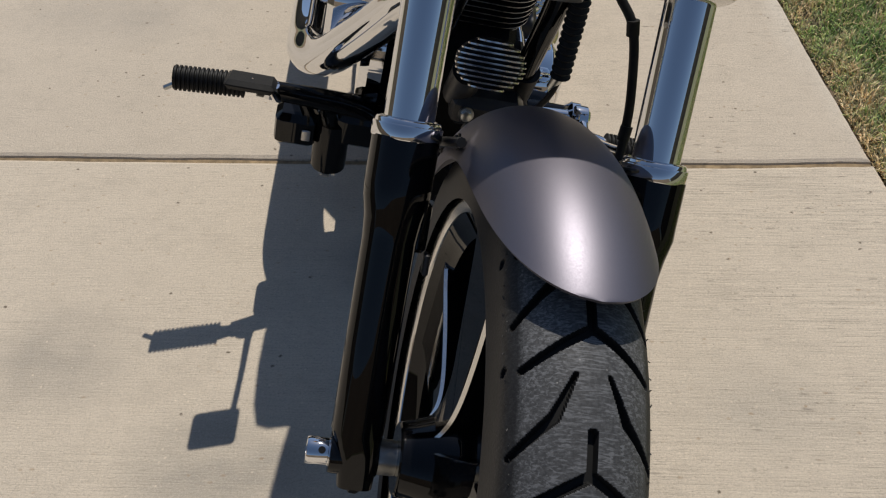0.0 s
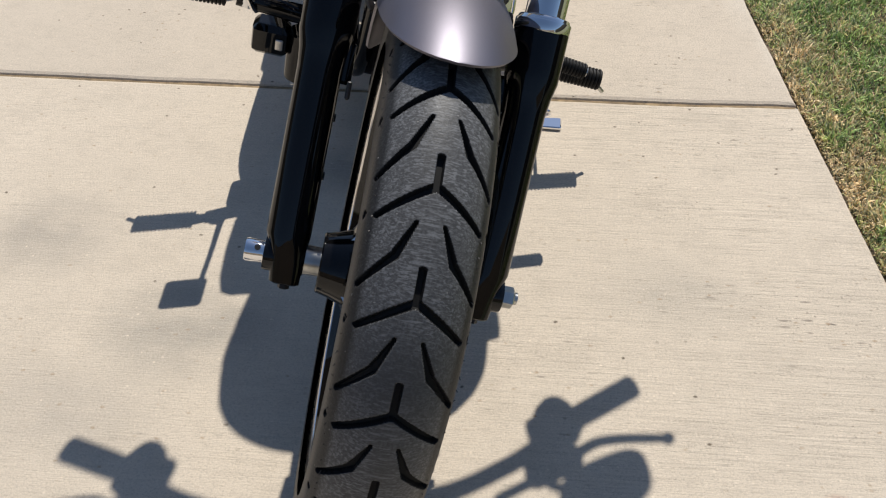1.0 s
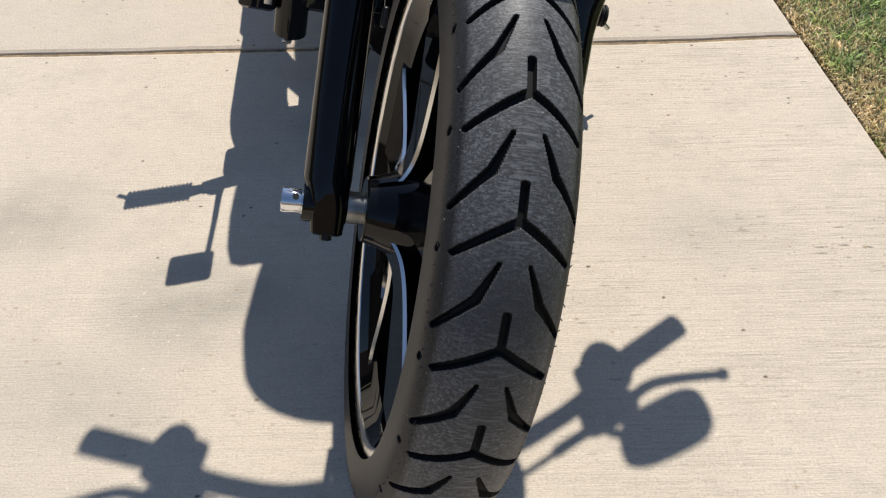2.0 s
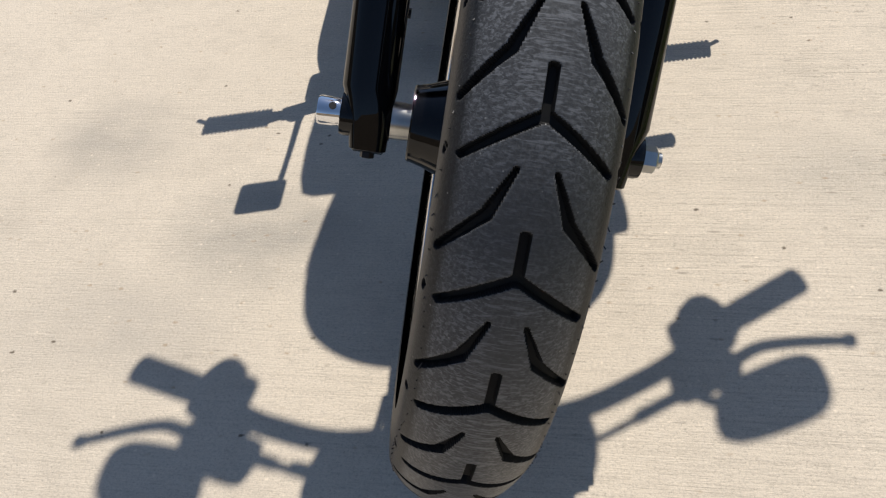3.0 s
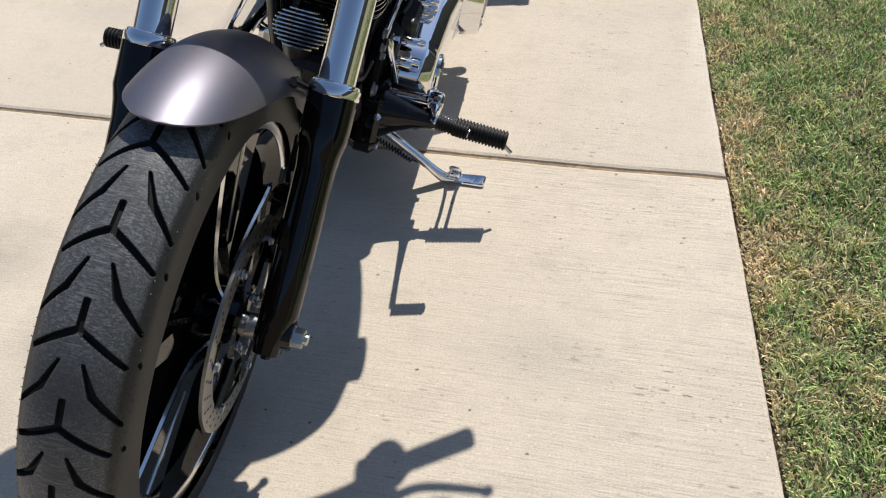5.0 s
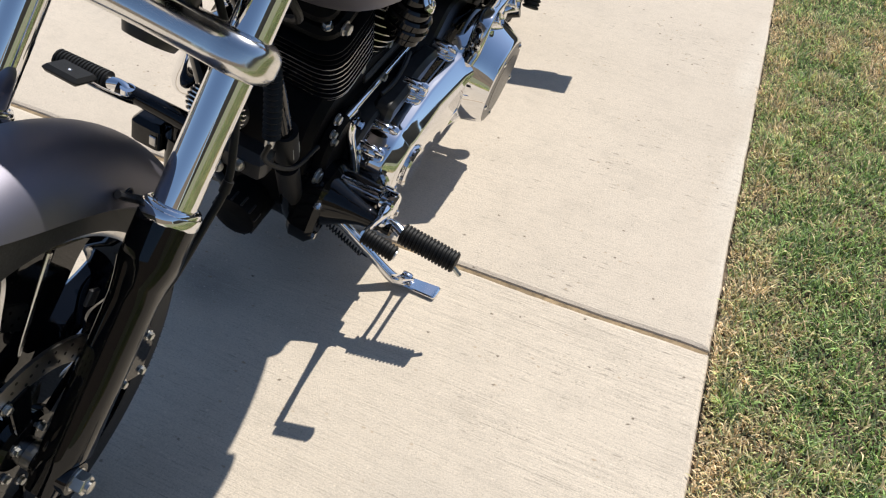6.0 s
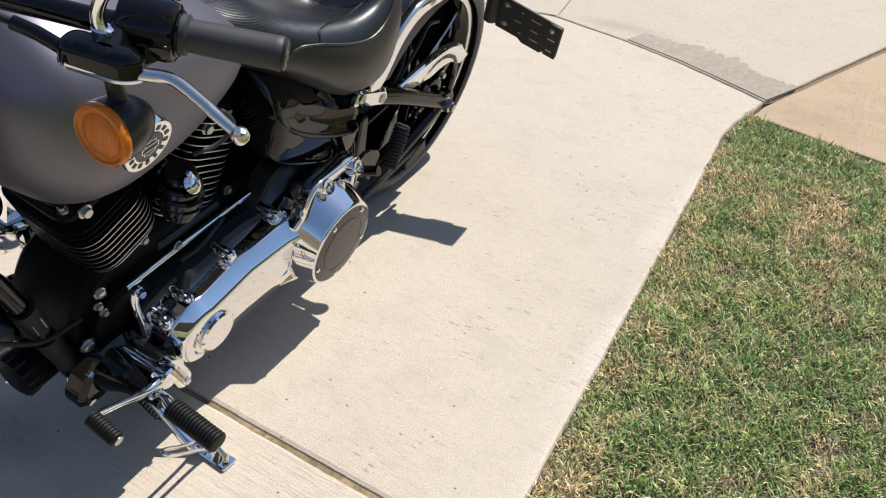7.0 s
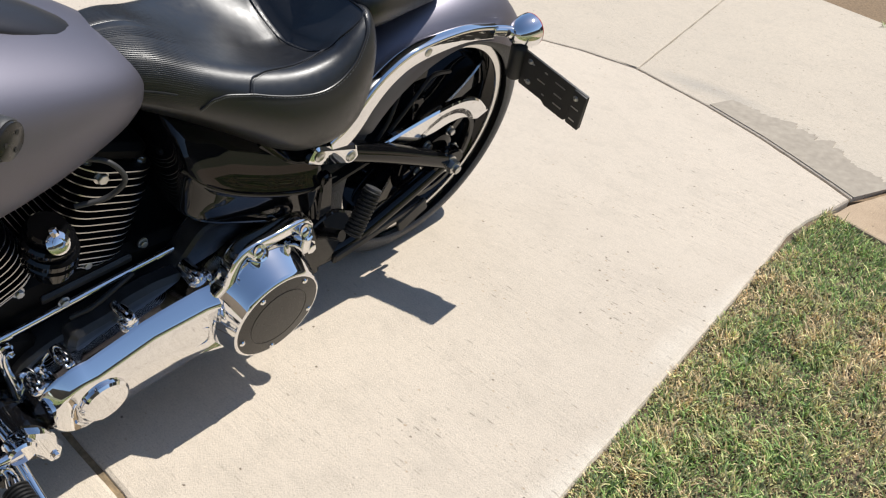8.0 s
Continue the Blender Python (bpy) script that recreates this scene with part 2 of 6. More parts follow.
    rough_edge = rng(grain, 0.36, 0.60, 0.25, 1.0)
    c = mix(times(times(rng(furrow, 0.53, 0.68, 0, 0.80 * broom), worn), rough_edge), c, shade(0.58))
    c = mix(times(rng(furrow, 0.45, 0.30, 0, 0.55 * broom), worn), c, shade(1.14))
    c = mix(times(rng(hair, 0.54, 0.64, 0, 0.62 * broom), worn), c, shade(0.55))
    c = mix(times(rng(scratch, 0.615, 0.66, 0, 0.75 * broom), times(times(rng(mottled, 0.42, 0.56, 0, 1), rough_edge), worn)), c, shade(0.40))
    # sand grain
    c = mix(rng(grain, 0.52, 0.70, 0, 0.76), c, shade(0.52))
    c = mix(rng(grain, 0.46, 0.30, 0, 0.50), c, shade(1.18))
    c = mix(rng(fine, 0.53, 0.70, 0, 0.62), c, shade(0.58))
    c = mix(rng(fine, 0.45, 0.30, 0, 0.45), c, shade(1.20))
    # pits with ragged outlines, a few brown specks
    warp = t.nodes.new("ShaderNodeTexNoise")
    warp.inputs["Scale"].default_value, warp.inputs["Detail"].default_value = 150.0, 3.0
    t.links.new(co.outputs["Object"], warp.inputs["Vector"])
    def ragged(vec, amount):
        x = t.nodes.new("ShaderNodeVectorMath")
        x.operation = "MULTIPLY_ADD"
        t.links.new(warp.outputs["Color"], x.inputs[0])
        x.inputs[1].default_value = (amount, amount, 0)
        t.links.new(vec, x.inputs[2])
        return x.outputs[0]
    dirty = rng(stain, 0.42, 0.62, 0.15, 1.0)
    c = mix(times(cells(ragged(stretched(26.0, 120.0), 0.35), 1.0, 0.10, 0.30, 0.925, 0.9), times(dirty, worn)), c, shade(0.34))
    c = mix(times(cells(ragged(mapped((1, 1.4, 1)), 0.005), 95.0, 0.08, 0.28, 0.90, 0.8), times(dirty, worn)), c, shade(0.42))
    c = mix(cells(ragged(mapped((1, 1.3, 1), 0.3), 0.008), 24.0, 0.03, 0.10, 0.94, 0.9), c, (0.11, 0.085, 0.06))
    c = mix(times(cells(ragged(stretched(60.0, 95.0), 0.4), 1.0, 0.08, 0.30, 0.955, 0.7), dirty), c, (0.32, 0.22, 0.13))
    c = mix(cells(ragged(mapped((1, 1.2, 1), 0.7), 0.004), 60.0, 0.04, 0.16, 0.94, 0.6), c, shade(1.25))
    t.links.new(c, p.inputs["Base Color"])
    h = plus(times(rng(furrow, 0.3, 0.72, 0.9 * broom, 0), worn), plus(rng(grain, 0.3, 0.7, 0.75, 0), rng(hair, 0.35, 0.65, 0.4 * broom, 0)))
    b = t.nodes.new("ShaderNodeBump")
    b.inputs["Strength"].default_value, b.inputs["Distance"].default_value = 0.55, 0.0013
    t.links.new(h, b.inputs["Height"])
    t.links.new(b.outputs[0], p.inputs["Normal"])
    return m


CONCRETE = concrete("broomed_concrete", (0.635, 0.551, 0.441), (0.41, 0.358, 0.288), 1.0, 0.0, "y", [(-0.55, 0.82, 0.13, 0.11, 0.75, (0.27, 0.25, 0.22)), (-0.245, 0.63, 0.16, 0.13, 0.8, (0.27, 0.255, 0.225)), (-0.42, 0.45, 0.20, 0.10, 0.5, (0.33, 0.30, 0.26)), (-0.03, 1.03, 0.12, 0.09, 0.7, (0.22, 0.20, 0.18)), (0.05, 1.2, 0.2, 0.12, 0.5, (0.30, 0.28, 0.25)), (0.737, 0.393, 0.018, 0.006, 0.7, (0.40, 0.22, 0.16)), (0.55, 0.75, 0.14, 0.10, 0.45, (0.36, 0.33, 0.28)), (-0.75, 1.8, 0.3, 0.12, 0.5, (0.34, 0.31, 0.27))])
CONCRETE_MID = concrete("lightly_broomed_concrete", (0.603, 0.523, 0.422), (0.41, 0.358, 0.289), 0.45, 1.7, "y", [(-0.55, 0.82, 0.13, 0.11, 0.75, (0.27, 0.25, 0.22)), (-0.245, 0.63, 0.16, 0.13, 0.8, (0.27, 0.255, 0.225)), (-0.42, 0.45, 0.20, 0.10, 0.5, (0.33, 0.30, 0.26)), (-0.03, 1.03, 0.12, 0.09, 0.7, (0.22, 0.20, 0.18)), (0.05, 1.2, 0.2, 0.12, 0.5, (0.30, 0.28, 0.25)), (0.737, 0.393, 0.018, 0.006, 0.7, (0.40, 0.22, 0.16)), (0.55, 0.75, 0.14, 0.10, 0.45, (0.36, 0.33, 0.28)), (-0.75, 1.8, 0.3, 0.12, 0.5, (0.34, 0.31, 0.27)), (0.80, 1.9, 0.045, 0.35, 0.6, (0.72, 0.66, 0.56)), (0.735, 2.45, 0.045, 0.30, 0.6, (0.72, 0.66, 0.56)), (0.845, 1.5, 0.04, 0.22, 0.6, (0.72, 0.66, 0.56))])
CONCRETE_FAR = concrete("gutter_concrete", (0.555, 0.480, 0.380), (0.41, 0.36, 0.295), 0.35, 3.0, "y", [(0.42, 3.47, 0.34, 0.10, 0.5, (0.34, 0.315, 0.275)), (0.62, 3.38, 0.20, 0.08, 0.5, (0.34, 0.315, 0.275)), (0.12, 3.56, 0.26, 0.06, 0.8, (0.36, 0.33, 0.285)), (0.70, 3.36, 0.05, 0.06, 0.8, (0.25, 0.23, 0.20))])
CONCRETE_TAN = concrete("tan_concrete", (0.51, 0.385, 0.260), (0.33, 0.235, 0.15), 0.5, 7.0, "x", [(0.90, 3.22, 0.24, 0.10, 0.8, (0.36, 0.26, 0.17)), (1.25, 3.35, 0.5, 0.05, 0.8, (0.34, 0.25, 0.17))])
FILLER_TAN = material("tan_joint_filler", (0.27, 0.195, 0.11), 0.9, var=0.45, noise_scale=70, alt=(0.17, 0.125, 0.075), alt_scale=11, alt_amount=0.8, bump=0.7, bump_scale=260)
SILT = material("grey_gutter_silt", (0.33, 0.285, 0.225), 0.95, var=0.15, noise_scale=40, alt=(0.38, 0.33, 0.26), alt_scale=9, alt_amount=0.7, bump=0.12, bump_scale=160)
FILLER = material("brown_joint_filler", (0.20, 0.135, 0.075), 0.9, var=0.4, noise_scale=120, bump=0.6, bump_scale=300)
STUCCO = material("brown_stucco", (0.20, 0.155, 0.115), 0.9, var=0.2, noise_scale=8, alt=(0.13, 0.105, 0.08), alt_scale=0.6, alt_amount=0.6, bump=0.5, bump_scale=60)
SOIL = material("dry_soil", (0.075, 0.054, 0.034), 0.95, var=0.45, noise_scale=90, alt=(0.20, 0.145, 0.09), alt_scale=9, alt_amount=0.7, bump=0.8, bump_scale=140)
FAR_LAWN = material("far_dry_ground", (0.17, 0.19, 0.095), 0.95, var=0.35, noise_scale=25, alt=(0.23, 0.19, 0.12), alt_scale=0.4, alt_amount=0.7)


def grass_material():
    m = bpy.data.materials.new("grass_blades")
    m.use_nodes = True
    t = m.node_tree
    p = t.nodes["Principled BSDF"]
    p.inputs["Roughness"].default_value = 0.55
    p.inputs["Specular IOR Level"].default_value = 0.35
    a = t.nodes.new("ShaderNodeAttribute")
    a.attribute_name = "dry"
    g = t.nodes.new("ShaderNodeNewGeometry")
    ramp = t.nodes.new("ShaderNodeValToRGB")
    ramp.color_ramp.elements[0].position, ramp.color_ramp.elements[0].color = 0.0, (0.168, 0.250, 0.070, 1)
    ramp.color_ramp.elements[1].position, ramp.color_ramp.elements[1].color = 1.0, (0.66, 0.52, 0.32, 1)
    for pos, col in ((0.3, (0.305, 0.425, 0.145, 1)), (0.52, (0.46, 0.445, 0.205, 1)), (0.75, (0.40, 0.295, 0.165, 1))):
        e = ramp.color_ramp.elements.new(pos)
        e.color = col
    t.links.new(a.outputs["Fac"], ramp.inputs[0])
    r = t.nodes.new("ShaderNodeMapRange")
    r.inputs["To Min"].default_value, r.inputs["To Max"].default_value = 0.30, 2.25
    t.links.new(g.outputs["Random Per Island"], r.inputs[0])
    x = t.nodes.new("ShaderNodeVectorMath")
    x.operation = "SCALE"
    cool = t.nodes.new("ShaderNodeMapRange")
    for key, val in (("From Min", 0.2), ("From Max", 0.45), ("To Min", 0.45), ("To Max", 0.0)):
        cool.inputs[key].default_value = val
    t.links.new(g.outputs["Random Per Island"], cool.inputs[0])
    tint = t.nodes.new("ShaderNodeMix")
    tint.data_type = "RGBA"
    tint.inputs["B"].default_value = (0.37, 0.51, 0.29, 1)
    t.links.new(cool.outputs[0], tint.inputs["Factor"])
    t.links.new(ramp.outputs[0], tint.inputs["A"])
    t.links.new(tint.outputs["Result"], x.inputs[0])
    t.links.new(r.outputs[0], x.inputs["Scale"])
    t.links.new(x.outputs[0], p.inputs["Base Color"])
    tr = t.nodes.new("ShaderNodeBsdfTranslucent")
    t.links.new(x.outputs[0], tr.inputs["Color"])
    mx = t.nodes.new("ShaderNodeMixShader")
    mx.inputs[0].default_value = 0.3
    t.links.new(p.outputs[0], mx.inputs[1])
    t.links.new(tr.outputs[0], mx.inputs[2])
    t.links.new(mx.outputs[0], t.nodes["Material Output"].inputs["Surface"])
    return m


GRASS = grass_material()


# ---- mesh tools ----
def basis(axis):
    a = Vector(axis).normalized()
    u = a.orthogonal().normalized()
    return u, a.cross(u), a


def smooth_line(pts, per=6):
    """A Catmull-Rom curve through pts."""
    pts = [Vector(p) for p in pts]
    if len(pts) < 3 or per < 2:
        return pts
    ext = [pts[0] * 2 - pts[1], *pts, pts[-1] * 2 - pts[-2]]
    out = []
    for i in range(1, len(ext) - 2):
        a, b, c, d = ext[i - 1:i + 3]
        for k in range(per):
            s = k / per
            out.append(0.5 * ((2 * b) + (c - a) * s + (2 * a - 5 * b + 4 * c - d) * s * s + (3 * b - a - 3 * c + d) * s ** 3))
    out.append(pts[-1])
    return out


def rounded(points, r, n=4):
    """A closed 2D outline with its corners rounded by r (one number, or one a corner)."""
    out = []
    k = len(points)
    for i, p in enumerate(points):
        ri = r[i] if isinstance(r, (list, tuple)) else r
        p, a, b = Vector(p), Vector(points[i - 1]), Vector(points[(i + 1) % k])
        da, db = (a - p), (b - p)
        la, lb = da.length, db.length
        d = min(ri, la * 0.49, lb * 0.49)
        pa, pb = p + da / la * d, p + db / lb * d
        for j in range(n + 1):
            s = j / n
            out.append((pa * (1 - s) ** 2 + p * 2 * s * (1 - s) + pb * s * s))
    return out


def circle2(c, r, n=28, a0=0.0, a1=360.0):
    full = abs(a1 - a0) >= 360
    return [Vector((c[0] + r * math.cos(radians(a0 + (a1 - a0) * i / (n if full else n - 1))), c[1] + r * math.sin(radians(a0 + (a1 - a0) * i / (n if full else n - 1))))) for i in range(n)]


def offset2(pts, d):
    """The closed outline moved inwards by d."""
    k = len(pts)
    area = sum(pts[i - 1][0] * pts[i][1] - pts[i][0] * pts[i - 1][1] for i in range(k))
    sgn = 1 if area > 0 else -1
    out = []
    for i in range(k):
        a, p, b = Vector(pts[i - 1]), Vector(pts[i]), Vector(pts[(i + 1) % k])
        t = (b - a)
        if t.length < 1e-9:
            out.append(p)
            continue
        t.normalize()
        out.append(p + Vector((-t.y, t.x)) * d * sgn)
    return out


class Geo:
    """Collects rings, tubes, lathed and extruded forms into one mesh."""

    def __init__(self):
        self.v, self.f, self.m = [], [], []

    def add(self, verts, faces, mi=0):
        o = len(self.v)
        self.v += [tuple(p) for p in verts]
        self.f += [tuple(i + o for i in q) for q in faces]
        self.m += [mi] * len(faces)
        return self

    def rings(self, rings, closed=True, caps=True, mi=0):
        n = len(rings[0])
        faces = []
        for j in range(len(rings) - 1):
            for i in range(n if closed else n - 1):
                k = (i + 1) % n
                faces.append((j * n + i, j * n + k, (j + 1) * n + k, (j + 1) * n + i))
        if caps:
            faces.append(tuple(range(n))[::-1])
            faces.append(tuple((len(rings) - 1) * n + i for i in range(n)))
        return self.add([p for r in rings for p in r], faces, mi)

    def tube(self, pts, r, n=12, per=6, mi=0, caps=True):
        line = smooth_line(pts, per)
        rs = r if isinstance(r, (list, tuple)) else [r] * len(pts)
        rings, u = [], None
        for i, p in enumerate(line):
            t = (line[min(i + 1, len(line) - 1)] - line[max(i - 1, 0)]).normalized()
            u = t.orthogonal().normalized() if u is None else (u - t * u.dot(t)).normalized()
            w = t.cross(u)
            s = i / (len(line) - 1) * (len(rs) - 1)
            k = min(int(s), len(rs) - 2) if len(rs) > 1 else 0
            rad = rs[k] + (rs[k + 1] - rs[k]) * (s - k) if len(rs) > 1 else rs[0]
            rings.append([p + (u * math.cos(2 * math.pi * j / n) + w * math.sin(2 * math.pi * j / n)) * rad for j in range(n)])
        return self.rings(rings, True, caps, mi)

    def lathe(self, prof, c=(0, 0, 0), axis=(0, 0, 1), n=32, mi=0, caps=True, squash=1.0, up=None):
        """prof: (radius, height along the axis)."""
        u, w, a = basis(axis)
        if up is not None:
            w = (Vector(up) - a * Vector(up).dot(a)).normalized()
            u = w.cross(a)
        c = Vector(c)
        rings = [[c + a * h + (u * math.cos(2 * math.pi * j / n) + w * math.sin(2 * math.pi * j / n) * squash) * max(r, 1e-5) for j in range(n)] for r, h in prof]
        return self.rings(rings, True, caps, mi)

    def plate(self, outline, lo, hi, bev=0.003, axis="x", mi=0, place=None):
        """A closed outline (in the two other axes) with thickness lo..hi and bevelled edges."""
        if bev > 0:
            inn = offset2(outline, bev)
            layers = [(inn, lo), (outline, lo + bev), (outline, hi - bev), (inn, hi)]
        else:
            layers = [(outline, lo), (outline, hi)]
        def p3(q, h):
            p = {"x": (h, q[0], q[1]), "y": (q[0], h, q[1]), "z": (q[0], q[1], h)}[axis]
            return place @ Vector(p) if place else p
        return self.rings([[p3(q, h) for q in pts] for pts, h in layers], True, True, mi)

    def cushion(self, outline, lo, hi, r, axis="x", steps=6, mi=0):
        """A plate whose upper rim is a quarter round of radius r."""
        def p3(q, h):
            return {"x": (h, q[0], q[1]), "y": (q[0], h, q[1]), "z": (q[0], q[1], h)}[axis]
        layers = [(0.0, lo)] + [(r * (1 - math.cos(math.pi / 2 * k / steps)), hi - r + r * math.sin(math.pi / 2 * k / steps)) for k in range(steps + 1)]
        return self.rings([[p3(q, h) for q in offset2(outline, d)] for d, h in layers], True, True, mi)

    def box(self, c, size, bev=0.003, rot=None, mi=0):
        sx, sy, sz = (s / 2 for s in size)
        b = min(bev, sx * 0.9, sy * 0.9, sz * 0.9)
        m = Matrix.Translation(c) @ (rot.to_4x4() if rot else Matrix.Identity(4))
        out = rounded([(-sx, -sy), (sx, -sy), (sx, sy), (-sx, sy)], b * 1.2, 2)
        return self.plate(out, -sz, sz, b, "z", mi, m)

    def bolt(self, c, axis, r=0.006, h=0.006, mi=0, hexa=True):
        a = Vector(axis).normalized()
        self.lathe([(r * 1.35, -0.001), (r * 1.35, h * 0.2), (r * 1.02, h * 0.22)], c, a, 16, mi)
        self.lathe([(r, h * 0.2), (r, h * 0.9), (r * 0.85, h)], c, a, 6 if hexa else 16, mi)
        return self


class Pieces:
    """Like Geo, but every call makes a piece of its own."""

    def __init__(self):
        self.geos = []

    def lathe(self, *a, **k):
        self.geos.append(Geo().lathe(*a, **k))

    def bolt(self, *a, **k):
        self.geos.append(Geo().bolt(*a, **k))

    def box(self, *a, **k):
        self.geos.append(Geo().box(*a, **k))

    def tube(self, *a, **k):
        self.geos.append(Geo().tube(*a, **k))

    def plate(self, *a, **k):
        self.geos.append(Geo().plate(*a, **k))


def finish(geo, name, mats, sharp=38.0, merge=1e-6):
    me = bpy.data.meshes.new(name)
    bm = bmesh.new()
    vs = [bm.verts.new(p) for p in geo.v]
    for q, mi in zip(geo.f, geo.m):
        if len(set(q)) > 2:
            try:
                fc = bm.faces.new([vs[i] for i in q])
                fc.material_index, fc.smooth = mi, True
            except ValueError:
                pass
    bmesh.ops.remove_doubles(bm, verts=bm.verts, dist=merge)
    bmesh.ops.recalc_face_normals(bm, faces=bm.faces)
    lim = radians(sharp)
    for e in bm.edges:
        if len(e.link_faces) == 2 and e.calc_face_angle(0) > lim:
            e.smooth = False
    bm.to_mesh(me)
    bm.free()
    for m in mats if isinstance(mats, (list, tuple)) else [mats]:
        me.materials.append(m)
    return me


def part(name, geo, mats, parent, label="", sharp=38.0):
    """One mesh object under a thing or under one of its parts, in the thing's own axes."""
    if isinstance(geo, Pieces):
        return [part(name, q, mats, parent, label, sharp) for q in geo.geos][0]
    ob = new(name, finish(geo, name, mats, sharp) if isinstance(geo, Geo) else geo)
    ob.parent = parent
    return tagged(ob, label)


def twin(ob, m=None):
    """The same mesh again under the same parent, mirrored across the machine's middle or placed by m."""
    o = new(ob.name.split(".")[0], ob.data)
    o.parent = ob.parent
    o.matrix_local = m if m is not None else Matrix.Diagonal((-1, 1, 1, 1))
    return tagged(o, ob.get("label", ""))


# ---- ground, driveway ----
def edge_x(y):
    """The driveway's side along the lawn."""
    return 0.864 + (1.296 - y) * (0.105 if y < 1.296 else 0.098)


def jitter(pts, amount, step=0.02, seed=1):
    """A closed outline cut into short steps, with an uneven, slightly chipped line."""
    out = []
    for i, p in enumerate(pts):
        p, q = Vector(p), Vector(pts[(i + 1) % len(pts)])
        n = max(1, min(160, int((q - p).length / step)))
        t = (q - p).normalized()
        for k in range(n):
            w = p.lerp(q, k / n)
            d = noise.noise((w.x * 9 + seed, w.y * 9, seed)) * amount + noise.noise((w.x * 45, w.y * 45 + seed, seed)) * amount * 0.7
            out.append(w + Vector((-t.y, t.x)) * d if k else w)
    return out


def slab(outline, mat, parent, top=0.0, thick=0.09, edge=0.006, amount=0.002, seed=1, label=""):
    pts = jitter(outline, amount, 0.02, seed)
    g = Geo()
    layers = [(0.0, top - thick), (0.0, top - edge), (edge * 0.3, top - edge * 0.3), (edge, top)]
    g.rings([[(q[0], q[1], z) for q in offset2(pts, d)] for d, z in layers], True, True)
    return part("slab", g, mat, parent, label, 12)


gg = Geo()
gg.add([(-400, -400, -0.045), (400, -400, -0.045), (400, 400, -0.045), (-400, 400, -0.045)], [(0, 1, 2, 3)])
ground = tagged(new("ground", finish(gg, "ground", FAR_LAWN)), "dry grassy ground reaching to the horizon", "ground", "", "structure")
soil_geo = Geo()
nx, ny = 60, 120
sv, sf = [], []
for j in range(ny + 1):
    y = -0.93 + 4.03 * j / ny
    for i in range(nx + 1):
        x = edge_x(min(y, 3.0)) - 0.05 + 1.66 * i / nx
        sv.append((x, y, -0.022 + 0.012 * noise.noise((x * 9, y * 9, 0)) + 0.006 * noise.noise((x * 40, y * 40, 3)) + 0.010 * max(0, 1 - 10 * (i / nx))))
for j in range(ny):
    for i in range(nx):
        a = j * (nx + 1) + i
        sf.append((a, a + 1, a + nx + 2, a + nx + 1))
soil_geo.add(sv, sf)
soil = tagged(new("lawn_soil", finish(soil_geo, "lawn_soil", SOIL)), "dry brown soil under the mown lawn", "soil", "", "structure")

base_geo = Geo()
base_geo.plate([(-9, -9), (1.90, -9), (0.66, 3.12), (0.9, 3.5), (1.6, 5.6), (1.6, 9), (-9, 9)], -0.12, -0.014, 0.0, "z")
pavement = tagged(new("pavement", finish(base_geo, "pavement", FILLER)), "pale broom-finished concrete driveway with brown joint filler", "driveway", "", "structure")
J = 0.0045
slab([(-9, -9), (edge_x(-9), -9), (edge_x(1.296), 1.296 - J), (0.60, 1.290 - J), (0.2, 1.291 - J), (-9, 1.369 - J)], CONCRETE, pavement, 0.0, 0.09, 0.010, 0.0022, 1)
FAR_ARC = [(0.735, 3.235), (0.66, 3.268), (0.52, 3.325), (0.39, 3.375), (0.16, 3.445), (-0.16, 3.513), (-0.40, 3.49), (-0.75, 3.40), (-1.4, 3.12), (-2.2, 2.62), (-9, -1.2)]
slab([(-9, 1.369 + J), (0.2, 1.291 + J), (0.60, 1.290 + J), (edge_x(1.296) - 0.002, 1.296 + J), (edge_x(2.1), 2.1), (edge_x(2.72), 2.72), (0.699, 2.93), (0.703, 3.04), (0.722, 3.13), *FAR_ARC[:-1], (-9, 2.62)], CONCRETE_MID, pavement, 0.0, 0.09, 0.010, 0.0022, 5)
strip = Geo()
strip.plate([(-9, 1.360), (0.2, 1.282), (0.62, 1.281), (edge_x(1.296) - 0.004, 1.287), (edge_x(1.296) - 0.005, 1.305), (0.62, 1.299), (0.2, 1.300), (-9, 1.378)], -0.03, -0.0065, 0.0, "z")
part("joint_filler", strip, FILLER_TAN, pavement, "tan filler in the joint between the slabs")


def far_side(p):
    return (p[0] + 0.002, p[1] + 0.007)
far = [far_side(p) for p in FAR_ARC]
slab([far[0], (0.79, 3.40), (0.97, 3.93), (1.2, 4.62), (0.60, 4.63), (-0.335, 4.85), (-0.325, 4.41), (-0.157, 3.520), far[4], far[3], far[2], far[1]], CONCRETE_FAR, pavement, -0.002, 0.09, 0.006, 0.002, 9)
slab([far[5], (-0.161, 3.522), (-0.329, 4.41), (-0.340, 4.85), (-9, 5.6), (-9, 2.63), *far[9:5:-1]], CONCRETE_FAR, pavement, -0.002, 0.09, 0.006, 0.002, 12)
slab([(0.742, 3.225), (0.728, 3.14), (0.95, 3.10), (1.35, 3.02), (2.6, 2.7), (3.2, 4.2), (1.22, 4.62), (0.985, 3.93), (0.80, 3.39)], CONCRETE_TAN, pavement, -0.012, 0.09, 0.006, 0.003, 15)

